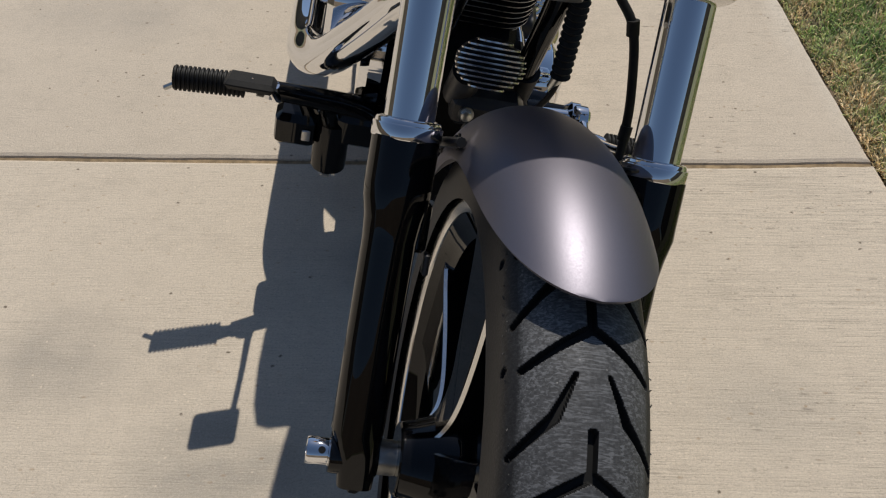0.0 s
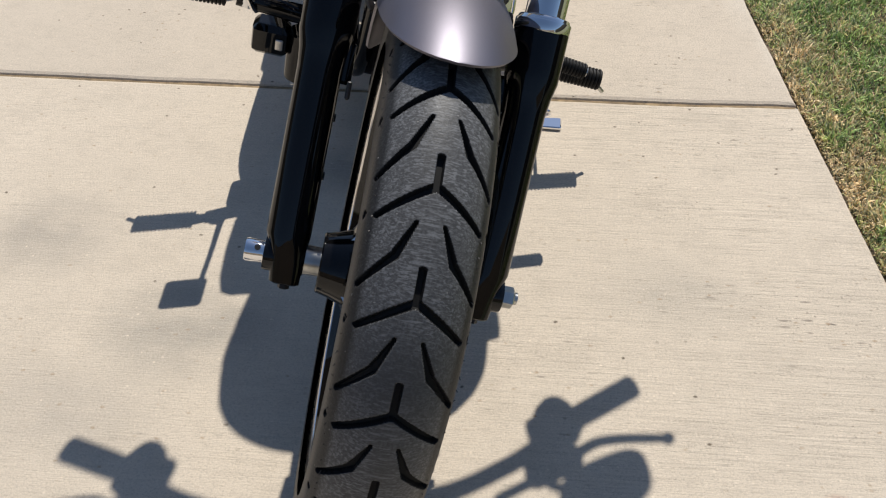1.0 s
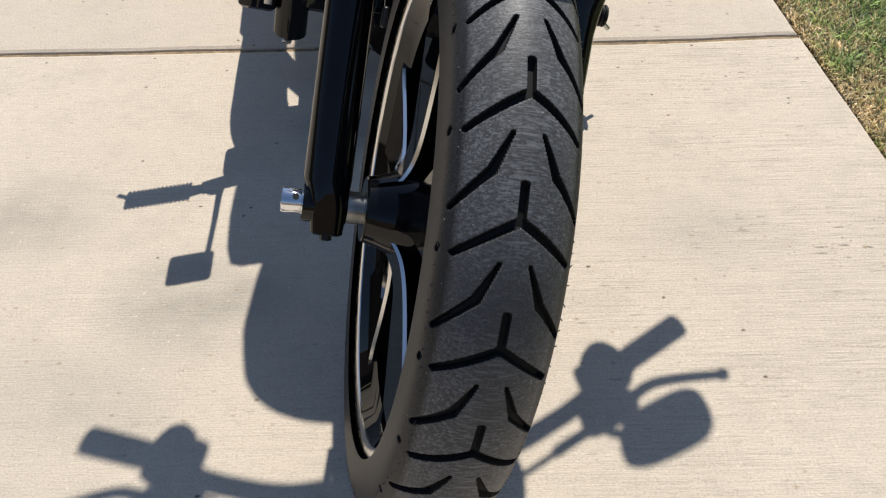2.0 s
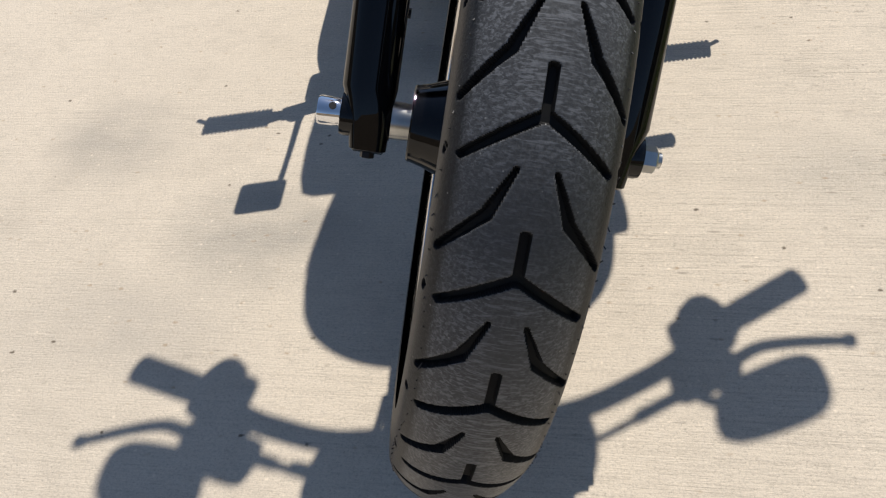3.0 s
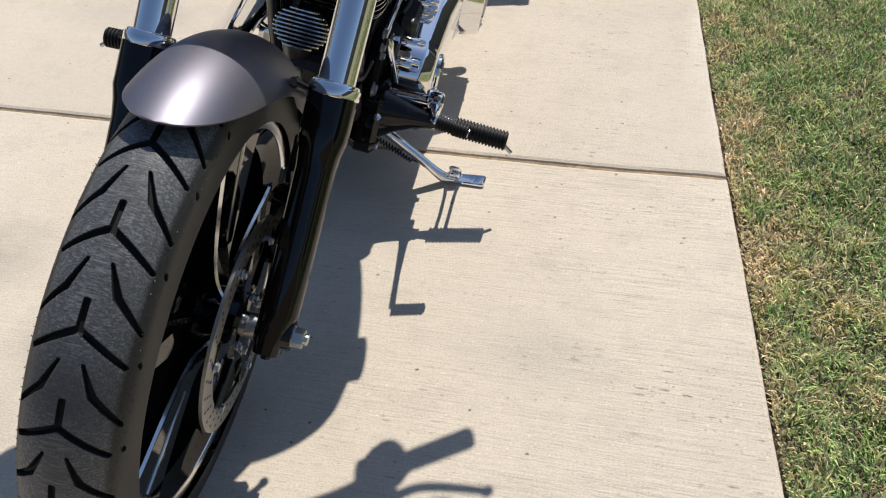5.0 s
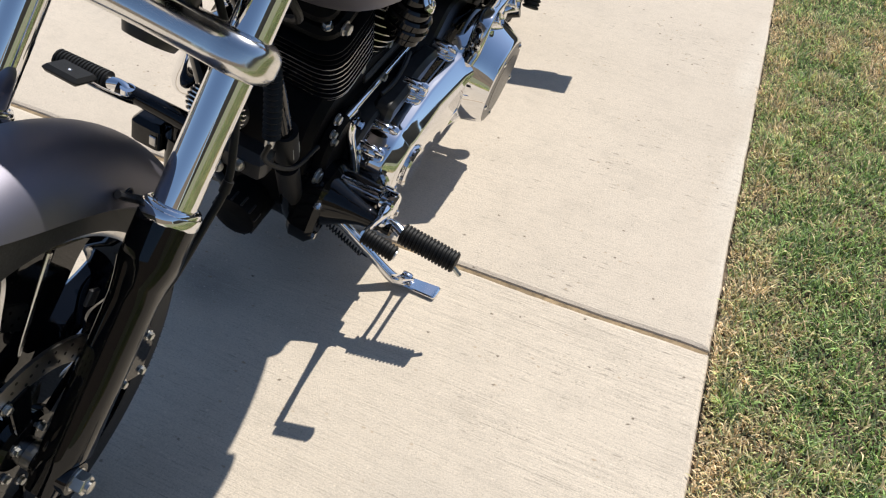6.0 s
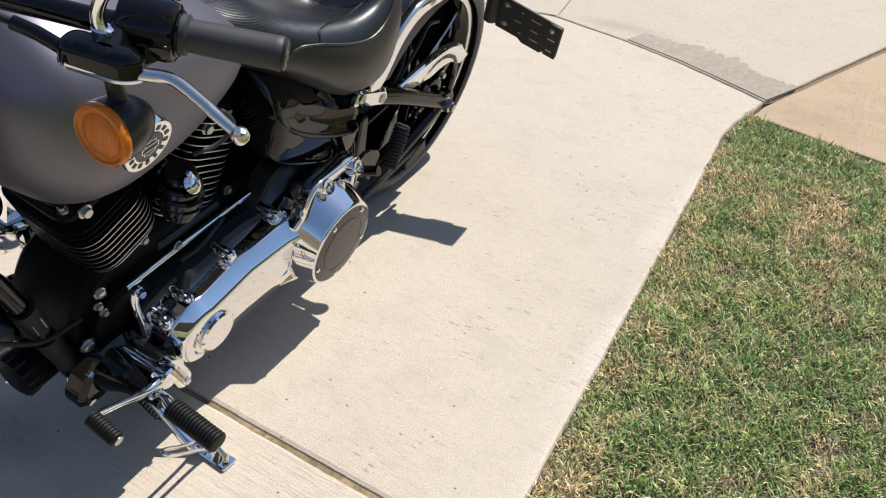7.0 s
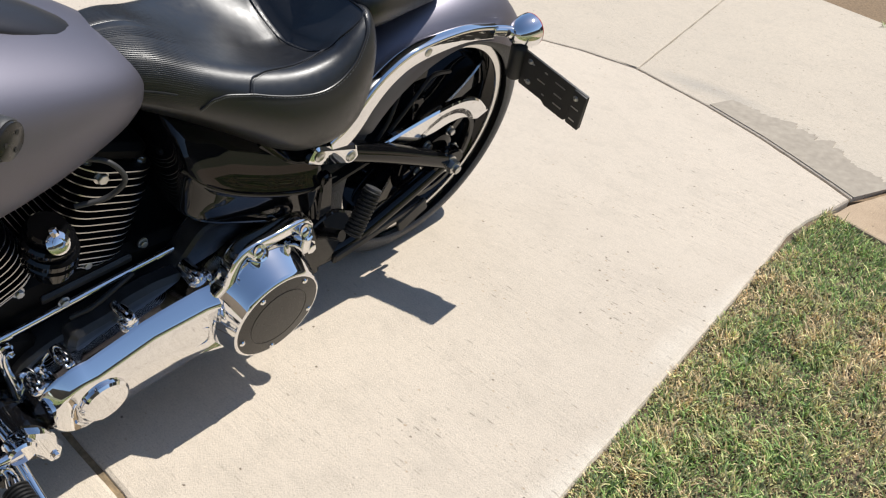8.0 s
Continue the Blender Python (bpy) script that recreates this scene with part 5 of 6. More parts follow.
# oval finned regulator at the front of the frame
g = Geo()
rc = Vector((-0.002, 0.462, 0.500))
rn = Vector((0, -0.80, 0.42)).normalized()
ru = Vector((0, 0.42, 0.80)).normalized()
out = [(0.043 * math.cos(2 * math.pi * k / 36), 0.031 * math.sin(2 * math.pi * k / 36)) for k in range(36)]
def oval(scale, d):
    return [rc + Vector((1, 0, 0)) * x * scale + ru * y * scale + rn * d for x, y in out]
g.rings([oval(0.86, -0.035), oval(1.0, -0.028), oval(1.0, -0.012), oval(0.9, -0.006)], True, True)
reg = part("regulator", g, SATIN, bike, "oval black regulator with bright-edged fins")
for k in range(10):
    y = -0.0288 + 0.0064 * k
    q = math.sqrt(max(0.06, 1 - (y / 0.0335) ** 2))
    w, dep = 0.0455 * q, 0.016
    arc = [(w * math.cos(math.pi * i / 20), dep * max(0.0, math.sin(math.pi * i / 20)) ** 0.45) for i in range(21)]
    arc2 = [(a * 0.93, b * 0.90) for a, b in arc]
    f = Geo()
    rows = [[rc + Vector((a, 0, 0)) + ru * (y + t) + rn * (b - 0.010) for a, b in ln] for ln, t in ((arc2, -0.0017), (arc, -0.0010), (arc, 0.0010), (arc2, 0.0017))]
    f.rings(rows[:2], True, False, 0)
    f.rings(rows[1:3], True, False, 1)
    f.rings(rows[2:], True, False, 0)
    f.add(rows[0], [tuple(range(21))[::-1]], 0)
    f.add(rows[3], [tuple(range(21))], 0)
    part("regulator_fin", f, [SATIN, POLISHED], reg)
g = Geo()
g.tube([(-0.02, 0.50, 0.46), (-0.02, 0.53, 0.40)], 0.022, 16, 1)
g.box((0.02, 0.515, 0.395), (0.10, 0.05, 0.05), 0.012)
part("regulator_bracket", g, SATIN, reg)
g = Pieces()
for x, y, z in ((0.035, 0.485, 0.40), (-0.01, 0.486, 0.40), (0.0, 0.487, 0.375)):
    g.bolt((x, y, z), (0, -1, 0.2), 0.008, 0.007)
part("bracket_bolt", g, ZINC, reg)

# oil filter
g = Geo()
od = Vector((0.0, -0.85, -0.1)).normalized()
prof = [(0.030, 0.0), (0.041, 0.006), (0.042, 0.03), (0.042, 0.085), (0.040, 0.092), (0.030, 0.096), (0.012, 0.096)]
g.lathe(prof, (-0.005, 0.660, 0.200), od, 40)
filt = part("oil_filter", g, WRINKLE, bike, "black canister oil filter")
g = Pieces()
for k in range(14):
    a = 2 * math.pi * k / 14
    u, w, ax = basis(od)
    g.box(Vector((-0.005, 0.660, 0.200)) + od * 0.080 + u * 0.0415 * math.cos(a) + w * 0.0415 * math.sin(a), (0.004, 0.004, 0.022), 0.001, od.to_track_quat("Z", "Y").to_matrix())
part("filter_flute", g, SATIN, filt)

# fuel tank
def tank_half():
    rows = [  # y, half width, bottom, top, height of the widest line
        (0.502, 0.030, 0.765, 0.835, 0.80), (0.510, 0.090, 0.735, 0.865, 0.80), (0.528, 0.140, 0.702, 0.888, 0.798), (0.560, 0.178, 0.667, 0.912, 0.797), (0.60, 0.198, 0.626, 0.932, 0.795),
        (0.66, 0.203, 0.606, 0.928, 0.788), (0.74, 0.193, 0.606, 0.896, 0.775), (0.83, 0.173, 0.622, 0.857, 0.758), (0.91, 0.148, 0.646, 0.820, 0.745), (0.97, 0.118, 0.660, 0.788, 0.735), (1.015, 0.076, 0.676, 0.757, 0.725), (1.036, 0.030, 0.692, 0.735, 0.718)]
    cols = [smooth_line([(r[0], r[i], 0) for r in rows], 5) for i in (1, 2, 3, 4)]
    rings = []
    for k in range(len(cols[0])):
        y = cols[0][k].x
        w, b, t, mid = (c[k].y for c in cols)
        ring = []
        for j in range(40):
            a = 2 * math.pi * j / 40
            s, c = math.sin(a), math.cos(a)
            x = w * math.copysign(abs(c) ** 0.88, c) - 0.008
            z = mid + ((t - mid) * abs(s) ** 0.78 if s >= 0 else -(mid - b) * abs(s) ** 0.80)
            ring.append((x, y, z))
        rings.append(ring)
    g = Geo()
    g.rings(rings)
    return g


tank = part("fuel_tank", tank_half(), DENIM, bike, "satin charcoal fuel tank", 60)
g = Geo()
con = []
for y, w, z in ((0.530, 0.030, 0.895), (0.56, 0.055, 0.924), (0.62, 0.066, 0.940), (0.72, 0.064, 0.916), (0.84, 0.058, 0.858), (0.90, 0.050, 0.824), (0.935, 0.040, 0.800), (0.955, 0.026, 0.784)):
    con.append([(w * math.cos(a), y, z - 0.012 + 0.020 * math.sin(a)) for a in [math.pi * k / 10 for k in range(11)]] + [(-w, y, z - 0.03), (w, y, z - 0.03)])
g.rings(con)
part("tank_console", g, CONSOLE, tank, "dark satin tank console", 50)
g = Geo()
g.lathe([(0.036, 0.0), (0.038, 0.006), (0.034, 0.014), (0.012, 0.016)], (0.0, 0.62, 0.946), (0, 0.06, 1), 36)
part("fuel_cap", g, CHROME, tank, "chrome fuel cap")


def tank_badge(sgn):
    c, nrm = Vector((sgn * 0.2015, 0.673, 0.766)), Vector((sgn * 0.98, 0.04, -0.19)).normalized()
    b = Geo()
    b.lathe([(0.0425, -0.018), (0.0425, 0.002), (0.041, 0.004), (0.038, 0.0042)], c, nrm, 48, 0, True, 1.0, (0, -0.1, 1))
    ob = part("tank_badge", b, CHROME, bike, "round chrome tank badge")
    f = Geo()
    f.lathe([(0.0245, 0.0044), (0.0245, 0.0052)], c, nrm, 40, 0, True, 1.0, (0, -0.1, 1))
    part("badge_disc", f, BADGE_GREY, ob, "dark grey badge centre")
    u, w, a = basis(nrm)
    w = (Vector((0, -0.1, 1)) - a * Vector((0, -0.1, 1)).dot(a)).normalized()
    u = w.cross(a)
    t = Pieces()
    for k in range(14):
        q = 2 * math.pi * (k + 0.5) / 14
        rad = u * math.cos(q) + w * math.sin(q)
        rot = Matrix((rad.cross(a), rad, a)).transposed()
        t.box(c + rad * 0.0315 + a * 0.0046, (0.0062, 0.0078, 0.0012), 0.0003, rot)
    part("badge_bar", t, BADGE_GREY, ob, "plain dark bars round the badge")
    s = Geo()
    rot = Matrix((u, w, a)).transposed()
    m = rot.to_4x4()
    m.translation = c
    for ox, oy, sx, sy in ((0, 0.0052, 0.030, 0.0016), (0, -0.0052, 0.030, 0.0016), (0.0146, 0, 0.0016, 0.0104), (-0.0146, 0, 0.0016, 0.0104)):
        s.box(m @ Vector((ox, oy, 0.0058)), (sx, sy, 0.0012), 0.0003, rot)
    for oy in (-1, 1):
        s.tube([m @ Vector((x, oy * y, 0.0055)) for x, y in ((-0.010, 0.0055), (-0.0095, 0.0125), (-0.004, 0.0120), (0.0, 0.0155), (0.004, 0.0120), (0.0095, 0.0125), (0.010, 0.0055))], 0.0008, 6, 1)
    part("badge_shield", s, POLISHED, ob, "plain raised badge shapes")


tank_badge(1)
tank_badge(-1)

# seat: broad, dished, with a separate pad behind
def seat_mesh():
    rows = [  # y, half width, bottom, side line, crown at the edge, crown in the middle
        (0.944, 0.040, 0.728, 0.746, 0.768, 0.774), (0.960, 0.072, 0.704, 0.732, 0.772, 0.784), (1.02, 0.098, 0.674, 0.716, 0.766, 0.780), (1.08, 0.121, 0.642, 0.695, 0.745, 0.752), (1.14, 0.146, 0.608, 0.675, 0.727, 0.720),
        (1.20, 0.166, 0.570, 0.652, 0.714, 0.692), (1.26, 0.176, 0.542, 0.632, 0.708, 0.664), (1.32, 0.176, 0.530, 0.626, 0.716, 0.656), (1.37, 0.166, 0.535, 0.640, 0.742, 0.694), (1.405, 0.148, 0.555, 0.660, 0.756, 0.742), (1.428, 0.118, 0.600, 0.672, 0.742, 0.742), (1.436, 0.07, 0.640, 0.68, 0.72, 0.722)]
    cols = [smooth_line([(r[0], r[i], 0) for r in rows], 6) for i in range(1, 6)]
    rings = []
    for k in range(len(cols[0])):
        y = cols[0][k].x
        w, b, sd, ce, cm = (c[k].y for c in cols)
        fold = 0.013 * math.exp(-((y - 1.335) / 0.009) ** 2)
        half = smooth_line([(w * 0.80, b, 0), (w * 0.965, b + (sd - b) * 0.40, 0), (w, sd - 0.006, 0), (w * 0.935, sd + (ce - sd) * 0.55, 0), (w * 0.735, ce - 0.002, 0), (w * 0.40, ce * 0.40 + cm * 0.60 - fold, 0), (0, cm - fold, 0)], 5)
        ring = [(p.x, y, p.y) for p in half] + [(-p.x, y, p.y) for p in half[-2::-1]]
        rings.append(ring)
    return rings


seat_rings = seat_mesh()
g = Geo()
g.rings(seat_rings, True, True)
seat = part("rider_seat", g, LEATHER, bike, "black vinyl rider seat with a stitched dish", 60)
nring, nseat = len(seat_rings[0]), len(seat_rings)


def on_seat(k, j, lift=0.0012):
    p = Vector(seat_rings[k][j])
    a = Vector(seat_rings[min(k + 1, nseat - 1)][j]) - Vector(seat_rings[max(k - 1, 0)][j])
    b = Vector(seat_rings[k][min(j + 1, nring - 1)]) - Vector(seat_rings[k][max(j - 1, 0)])
    n = a.cross(b).normalized()
    if n.dot(p - Vector((0, p.y, 0.55))) < 0:
        n = -n
    return p + n * lift


def seam(path, name="seat_seam", dash=True):
    """A raised seam with a row of stitches beside it, along places (row, column) of the seat."""
    pts = []
    for (k0, j0), (k1, j1) in zip(path, path[1:]):
        n = 8
        for i in range(n):
            s = i / n
            kk, jj = k0 + (k1 - k0) * s, j0 + (j1 - j0) * s
            ka, ja = int(kk), int(jj)
            fk, fj = kk - ka, jj - ja
            p = on_seat(ka, ja) * (1 - fk) * (1 - fj) + on_seat(min(ka + 1, nseat - 1), ja) * fk * (1 - fj) + on_seat(ka, min(ja + 1, nring - 1)) * (1 - fk) * fj + on_seat(min(ka + 1, nseat - 1), min(ja + 1, nring - 1)) * fk * fj
            pts.append(p)
    line = smooth_line(pts[::3], 6)
    s = Geo()
    s.tube(line[::2], 0.0016, 6, 1)
    part(name, s, LEATHER, seat, "raised seam of the seat")
    st = Geo()
    fine = smooth_line(pts[::3], 14)
    for i in range(0, len(fine) - 3, 4):
        a, b = fine[i], fine[i + 2]
        off = (b - a).cross(Vector((0, 0, 1)))
        off = off.normalized() * 0.0042 if off.length > 1e-6 else Vector((0.004, 0, 0))
        st.tube([a + off, b + off], 0.0005, 5, 1)
    tagged(part("stitching", st, THREAD, seat, "grey stitching"), kind="stuff")


mid = (nring - 1) // 2


def both(path):
    """A seam on each side of the seat."""
    seam(path)
    seam([(k, nring - 1 - j) for k, j in path])


both([(17, 9), (18.5, 12), (21, 14), (25, 15), (31, 15.3), (38, 15.5), (45, 16.5), (50, 18), (53, 21), (55, 25), (55.6, 29.5)])
both([(24.5, 15.2), (25.5, 18.5), (29, 20.5), (35, 21.5), (40, 22.5), (43, 22.5), (47, 21), (51, 20.5), (53.8, 21)])
seam([(42.2, 22.6), (42.6, mid), (42.2, nring - 1 - 22.6)])
piping = Geo()
for sgn in (1, -1):
    pts = [on_seat(k, 12, 0.0004) for k in range(1, 15)]
    piping.tube([Vector((sgn * p.x, p.y, p.z)) for p in pts], 0.0018, 6, 1)
tagged(part("seat_piping", piping, LEATHER, seat, "raised piping along the seat nose"), kind="stuff")
g = Geo()
for i in range(44):
    j = 7.5 + 0.5 * i
    ja, fj = int(j), j - int(j)
    last = 18 if j < 10 else 20 + int(0.2 * (j - 10))
    pts = [on_seat(k, ja, -0.0003).lerp(on_seat(k, ja + 1, -0.0003), fj) for k in range(2, last)]
    for sgn in (1, -1):
        g.tube([Vector((sgn * p.x, p.y, p.z)) for p in pts], [0.0011, 0.0011, 0.0010, 0.0003], 5, 1)
tagged(part("seat_ribs", g, LEATHER, seat, "fine ribbed panels on the seat nose"), kind="stuff")

g = Geo()
rings = []
for y, w, b, t in ((1.405, 0.060, 0.715, 0.750), (1.415, 0.095, 0.700, 0.775), (1.45, 0.108, 0.690, 0.792), (1.54, 0.098, 0.690, 0.790), (1.63, 0.080, 0.685, 0.765), (1.675, 0.060, 0.680, 0.735), (1.69, 0.03, 0.680, 0.71)):
    rings.append([(w * math.copysign(abs(math.cos(a)) ** 0.6, math.cos(a)), y, (t + b) / 2 + (t - b) / 2 * math.copysign(abs(math.sin(a)) ** 0.7, math.sin(a))) for a in [2 * math.pi * k / 32 for k in range(32)]])
sm = [[tuple(v) for v in r] for r in zip(*[smooth_line([r[i] for r in rings], 4) for i in range(32)])]
g.rings(sm)
part("passenger_pad", g, LEATHER, bike, "black vinyl passenger pad", 60)

# oil tank under the seat
g = Geo()
rings = []
band = smooth_line([(1.030, 0.600, 0), (1.062, 0.566, 0), (1.115, 0.527, 0), (1.205, 0.478, 0), (1.295, 0.444, 0), (1.345, 0.432, 0)], 5)
for i, p in enumerate(band):
    y, zm, s = p.x, p.y, i / (len(band) - 1)
    ends = 0.80 + 0.20 * max(0.0, 1 - abs(2 * s - 1) ** 7) ** 0.5
    zb = zm - 0.100 + 0.022 * s
    f = 0.62 + 0.38 * min(1.0, s * 2.5)
    half = [(0.100, zb), (0.138, zb + 0.008), (0.148, zb + 0.022), (0.153, zm - 0.012), (0.155, zm), (0.150, zm + 0.012 * f), (0.136, zm + 0.044 * f), (0.110, zm + 0.082 * f), (0.078, zm + 0.112 * f), (0.040, zm + 0.130 * f)]
    half = [(q.x * ends, y, q.y) for q in smooth_line([(*q, 0) for q in half], 3)]
    rings.append(half + [(-q[0], q[1], q[2]) for q in half[::-1]])
g.rings(rings)
oil = part("oil_tank", g, GLOSS, bike, "gloss black oil tank under the seat", 50)
g = Geo()
g.tube([(0.130, 1.032, 0.598), (0.150, 1.062, 0.566), (0.1555, 1.115, 0.527), (0.1555, 1.205, 0.478), (0.1545, 1.295, 0.444), (0.132, 1.343, 0.432)], 0.0048, 12, 6)
part("oil_tank_trim", g, GLOSS, oil, "raised black trim band")
# primary drive cover
PX = 0.195
g = Geo()
nose = circle2((0.822, 0.238), 0.080, 22, 78, 268)
outl = [Vector(p) for p in [(1.035, 0.356), (0.94, 0.340)]] + nose + [Vector(p) for p in [(0.93, 0.176), (1.03, 0.190), (1.075, 0.186)]] + circle2((1.158, 0.280), 0.110, 18, 232, 370) + [Vector(p) for p in [(1.258, 0.340), (1.232, 0.372), (1.195, 0.388), (1.125, 0.388), (1.090, 0.374), (1.062, 0.358)]]
def swell(y, z):
    """How far the cover's face stands out towards the clutch."""
    s = max(0.0, min(1.0, (y - 0.98) / 0.12))
    u = max(0.0, min(1.0, (0.395 - z) / 0.05))
    return 0.020 * s * s * (3 - 2 * s) * u * u * (3 - 2 * u)


g.rings([[(h + (swell(q[0], q[1]) * min(1.0, (h - 0.105) / (PX - 0.105)) if h > 0.106 else 0.0), q[0], q[1]) for q in offset2(outl, d)] for d, h in ((0.0, 0.105), (0.0, PX - 0.028), (0.001, PX - 0.0252), (0.003, PX - 0.0225), (0.0175, PX - 0.0060), (0.0205, PX - 0.0030), (0.023, PX - 0.0012), (0.0262, PX))], True, True)
primary = part("primary_cover", g, CHROME, bike, "polished chrome primary drive cover", 25)
g = Geo()
def housing_ring(low, high, h):
    """A ring round the clutch that reaches further out at its top."""
    ring = []
    for k in range(72):
        a = 2 * math.pi * k / 72
        u = max(0.0, min(1.0, (math.sin(a) - 0.30) / 0.55))
        r = low + (high - low) * u * u * (3 - 2 * u)
        ring.append((PX - 0.004 + h, 1.158 + r * math.cos(a), 0.280 + r * math.sin(a)))
    return ring


g.rings([housing_ring(*q) for q in ((0.118, 0.126, -0.045), (0.117, 0.125, -0.020), (0.114, 0.122, -0.006), (0.111, 0.118, 0.008), (0.1065, 0.1115, 0.024), (0.1015, 0.1042, 0.040), (0.0965, 0.0976, 0.054), (0.0950, 0.0955, 0.059), (0.092, 0.092, 0.061))])
part("clutch_bulge", g, CHROME, primary, "chrome clutch housing")
g = Geo()
g.lathe([(0.0945, 0.0), (0.0945, 0.005), (0.090, 0.0085), (0.064, 0.0105), (0.0625, 0.0095), (0.061, 0.0108), (0.03, 0.0115), (0.001, 0.0118)], (0.2435, 1.158, 0.280), (1, 0, 0), 72)
derby = part("derby_cover", g, DERBY, primary, "dark grey round derby cover", 12)
g = Pieces()
for k in range(5):
    a = radians(72 * k + 50)
    g.lathe([(0.0058, 0.0), (0.0058, 0.004), (0.004, 0.006), (0.002, 0.005)], (0.250, 1.158 + 0.081 * math.cos(a), 0.280 + 0.081 * math.sin(a)), (1, 0, 0), 16)
part("derby_bolt", g, CHROME, primary)
g = Geo()
nosec = circle2((0.846, 0.236), 0.043, 44)
g.plate(nosec, PX - 0.004, PX + 0.011, 0.004)
for a0 in (150, 205, 262):
    g.tube([(PX + 0.001, 0.846 + 0.054 * math.cos(radians(a0 + 8 * k)), 0.236 + 0.054 * math.sin(radians(a0 + 8 * k))) for k in range(5)], 0.0022, 8, 1)
part("stator_cap", g, CHROME, primary, "oval chrome cap on the primary cover", 25)
g = Geo()
loop = rounded([(0.935, 0.236), (1.045, 0.246), (1.045, 0.290), (0.935, 0.280)], 0.016, 5)
g.tube([(PX + 0.0004 + swell(q[0], q[1]), q[0], q[1]) for q in loop + loop[:1]], 0.0019, 6, 1)
part("inspection_panel", g, CHROME, primary, "raised chrome inspection panel", 25)
g = Geo()
arch = smooth_line([(PX - 0.016, 1.268, 0.325), (PX - 0.014, 1.268, 0.372), (PX - 0.012, 1.258, 0.404), (PX - 0.010, 1.232, 0.418), (PX - 0.008, 1.180, 0.420), (PX - 0.006, 1.128, 0.422), (PX - 0.004, 1.103, 0.414), (PX - 0.002, 1.090, 0.392), (PX - 0.002, 1.082, 0.366), (PX - 0.006, 1.066, 0.344)], 6)
rings = []
for i, p in enumerate(arch):
    t = (arch[min(i + 1, len(arch) - 1)] - arch[max(i - 1, 0)]).normalized()
    nr = Vector((0, -t.z, t.y))
    sec = rounded([(-0.020, -0.0125), (0.013, -0.0125), (0.013, 0.0125), (-0.020, 0.0125)], 0.008, 5)
    rings.append([p + Vector((q[0], 0, 0)) + nr * q[1] for q in sec])
g.rings(rings)
part("primary_arm", g, CHROME, primary, "chrome upper arm of the primary cover", 25)
g = Pieces()
for y, z, x in ((1.137, 0.412, PX + 0.004), (1.240, 0.404, PX + 0.004)):
    g.lathe([(0.0165, -0.01), (0.0165, 0.013), (0.0145, 0.016), (0.0105, 0.0155), (0.0085, 0.012), (0.0075, 0.0125)], (x, y, z), (0.75, 0, 0.55), 24)
for y, z in ((1.051, 0.362), (0.921, 0.346), (0.814, 0.310), (0.765, 0.290), (0.77, 0.20), (0.80, 0.178)):
    st = Geo()
    st.lathe([(0.014, 0), (0.0145, 0.026), (0.012, 0.034)], (0.118, y, z), (1, 0, 0), 20)
    prof = [(0.0125, 0.030), (0.0125, 0.042), (0.0095, 0.047), (0.004, 0.049)]
    st.rings([[(0.118 + h, y + r * (1 + 0.20 * math.cos(6 * q)) * math.cos(q), z + r * (1 + 0.20 * math.cos(6 * q)) * math.sin(q)) for q in [2 * math.pi * i / 36 for i in range(36)]] for r, h in prof])
    g.geos.append(st)
part("cover_bolt", g, CHROME, primary, "chrome cover bolts")
g = Geo()
g.box((0.196, 1.108, 0.345), (0.016, 0.012, 0.020), 0.003)
part("cover_tab", g, CHROME, primary)
g = Geo()
in_case = [(0.745, 0.20), (0.745, 0.30), (0.80, 0.328), (1.03, 0.350), (1.09, 0.43), (1.27, 0.42), (1.28, 0.24), (1.18, 0.165), (0.80, 0.160)]
g.plate(rounded(in_case, 0.03, 4), 0.07, 0.118, 0.006)
part("inner_primary", g, SATIN, bike, "black inner primary case")
g = Geo()
g.plate(rounded([(0.825, 0.302), (0.900, 0.318), (0.985, 0.330), (1.045, 0.334), (1.040, 0.362), (0.985, 0.370), (0.930, 0.366), (0.905, 0.350), (0.835, 0.344)], 0.012, 4), 0.098, 0.138, 0.009)
g.tube([(0.104, 0.850, 0.350), (0.110, 0.885, 0.358), (0.108, 0.93, 0.374), (0.10, 0.965, 0.378)], 0.0045, 10, 4)
part("starter_housing", g, SATIN, bike, "black starter housing above the primary")

# shift rod, levers, pegs
g = Geo()
g.tube([(0.088, 1.049, 0.378), (0.092, 0.732, 0.362)], 0.0064, 10, 1)
g.lathe([(0.008, 0), (0.008, 0.035)], (0.088, 1.049, 0.378), (0.004, -0.317, -0.016), 14)
g.lathe([(0.008, 0), (0.008, 0.030)], (0.092, 0.732, 0.362), (-0.004, 0.32, 0.013), 14)
rod = part("shift_rod", g, CHROME, bike, "chrome gear shift rod")
g = Geo()
g.tube([(0.100, 0.745, 0.352), (0.106, 0.738, 0.325), (0.122, 0.742, 0.270), (0.130, 0.742, 0.232), (0.130, 0.738, 0.212)], [0.010, 0.0085, 0.009, 0.013, 0.012], 14, 5)
g.bolt((0.104, 0.746, 0.352), (1, 0, 0), 0.008, 0.016)
part("shift_arm", g, CHROME, rod, "chrome shift arm")
g = Geo()
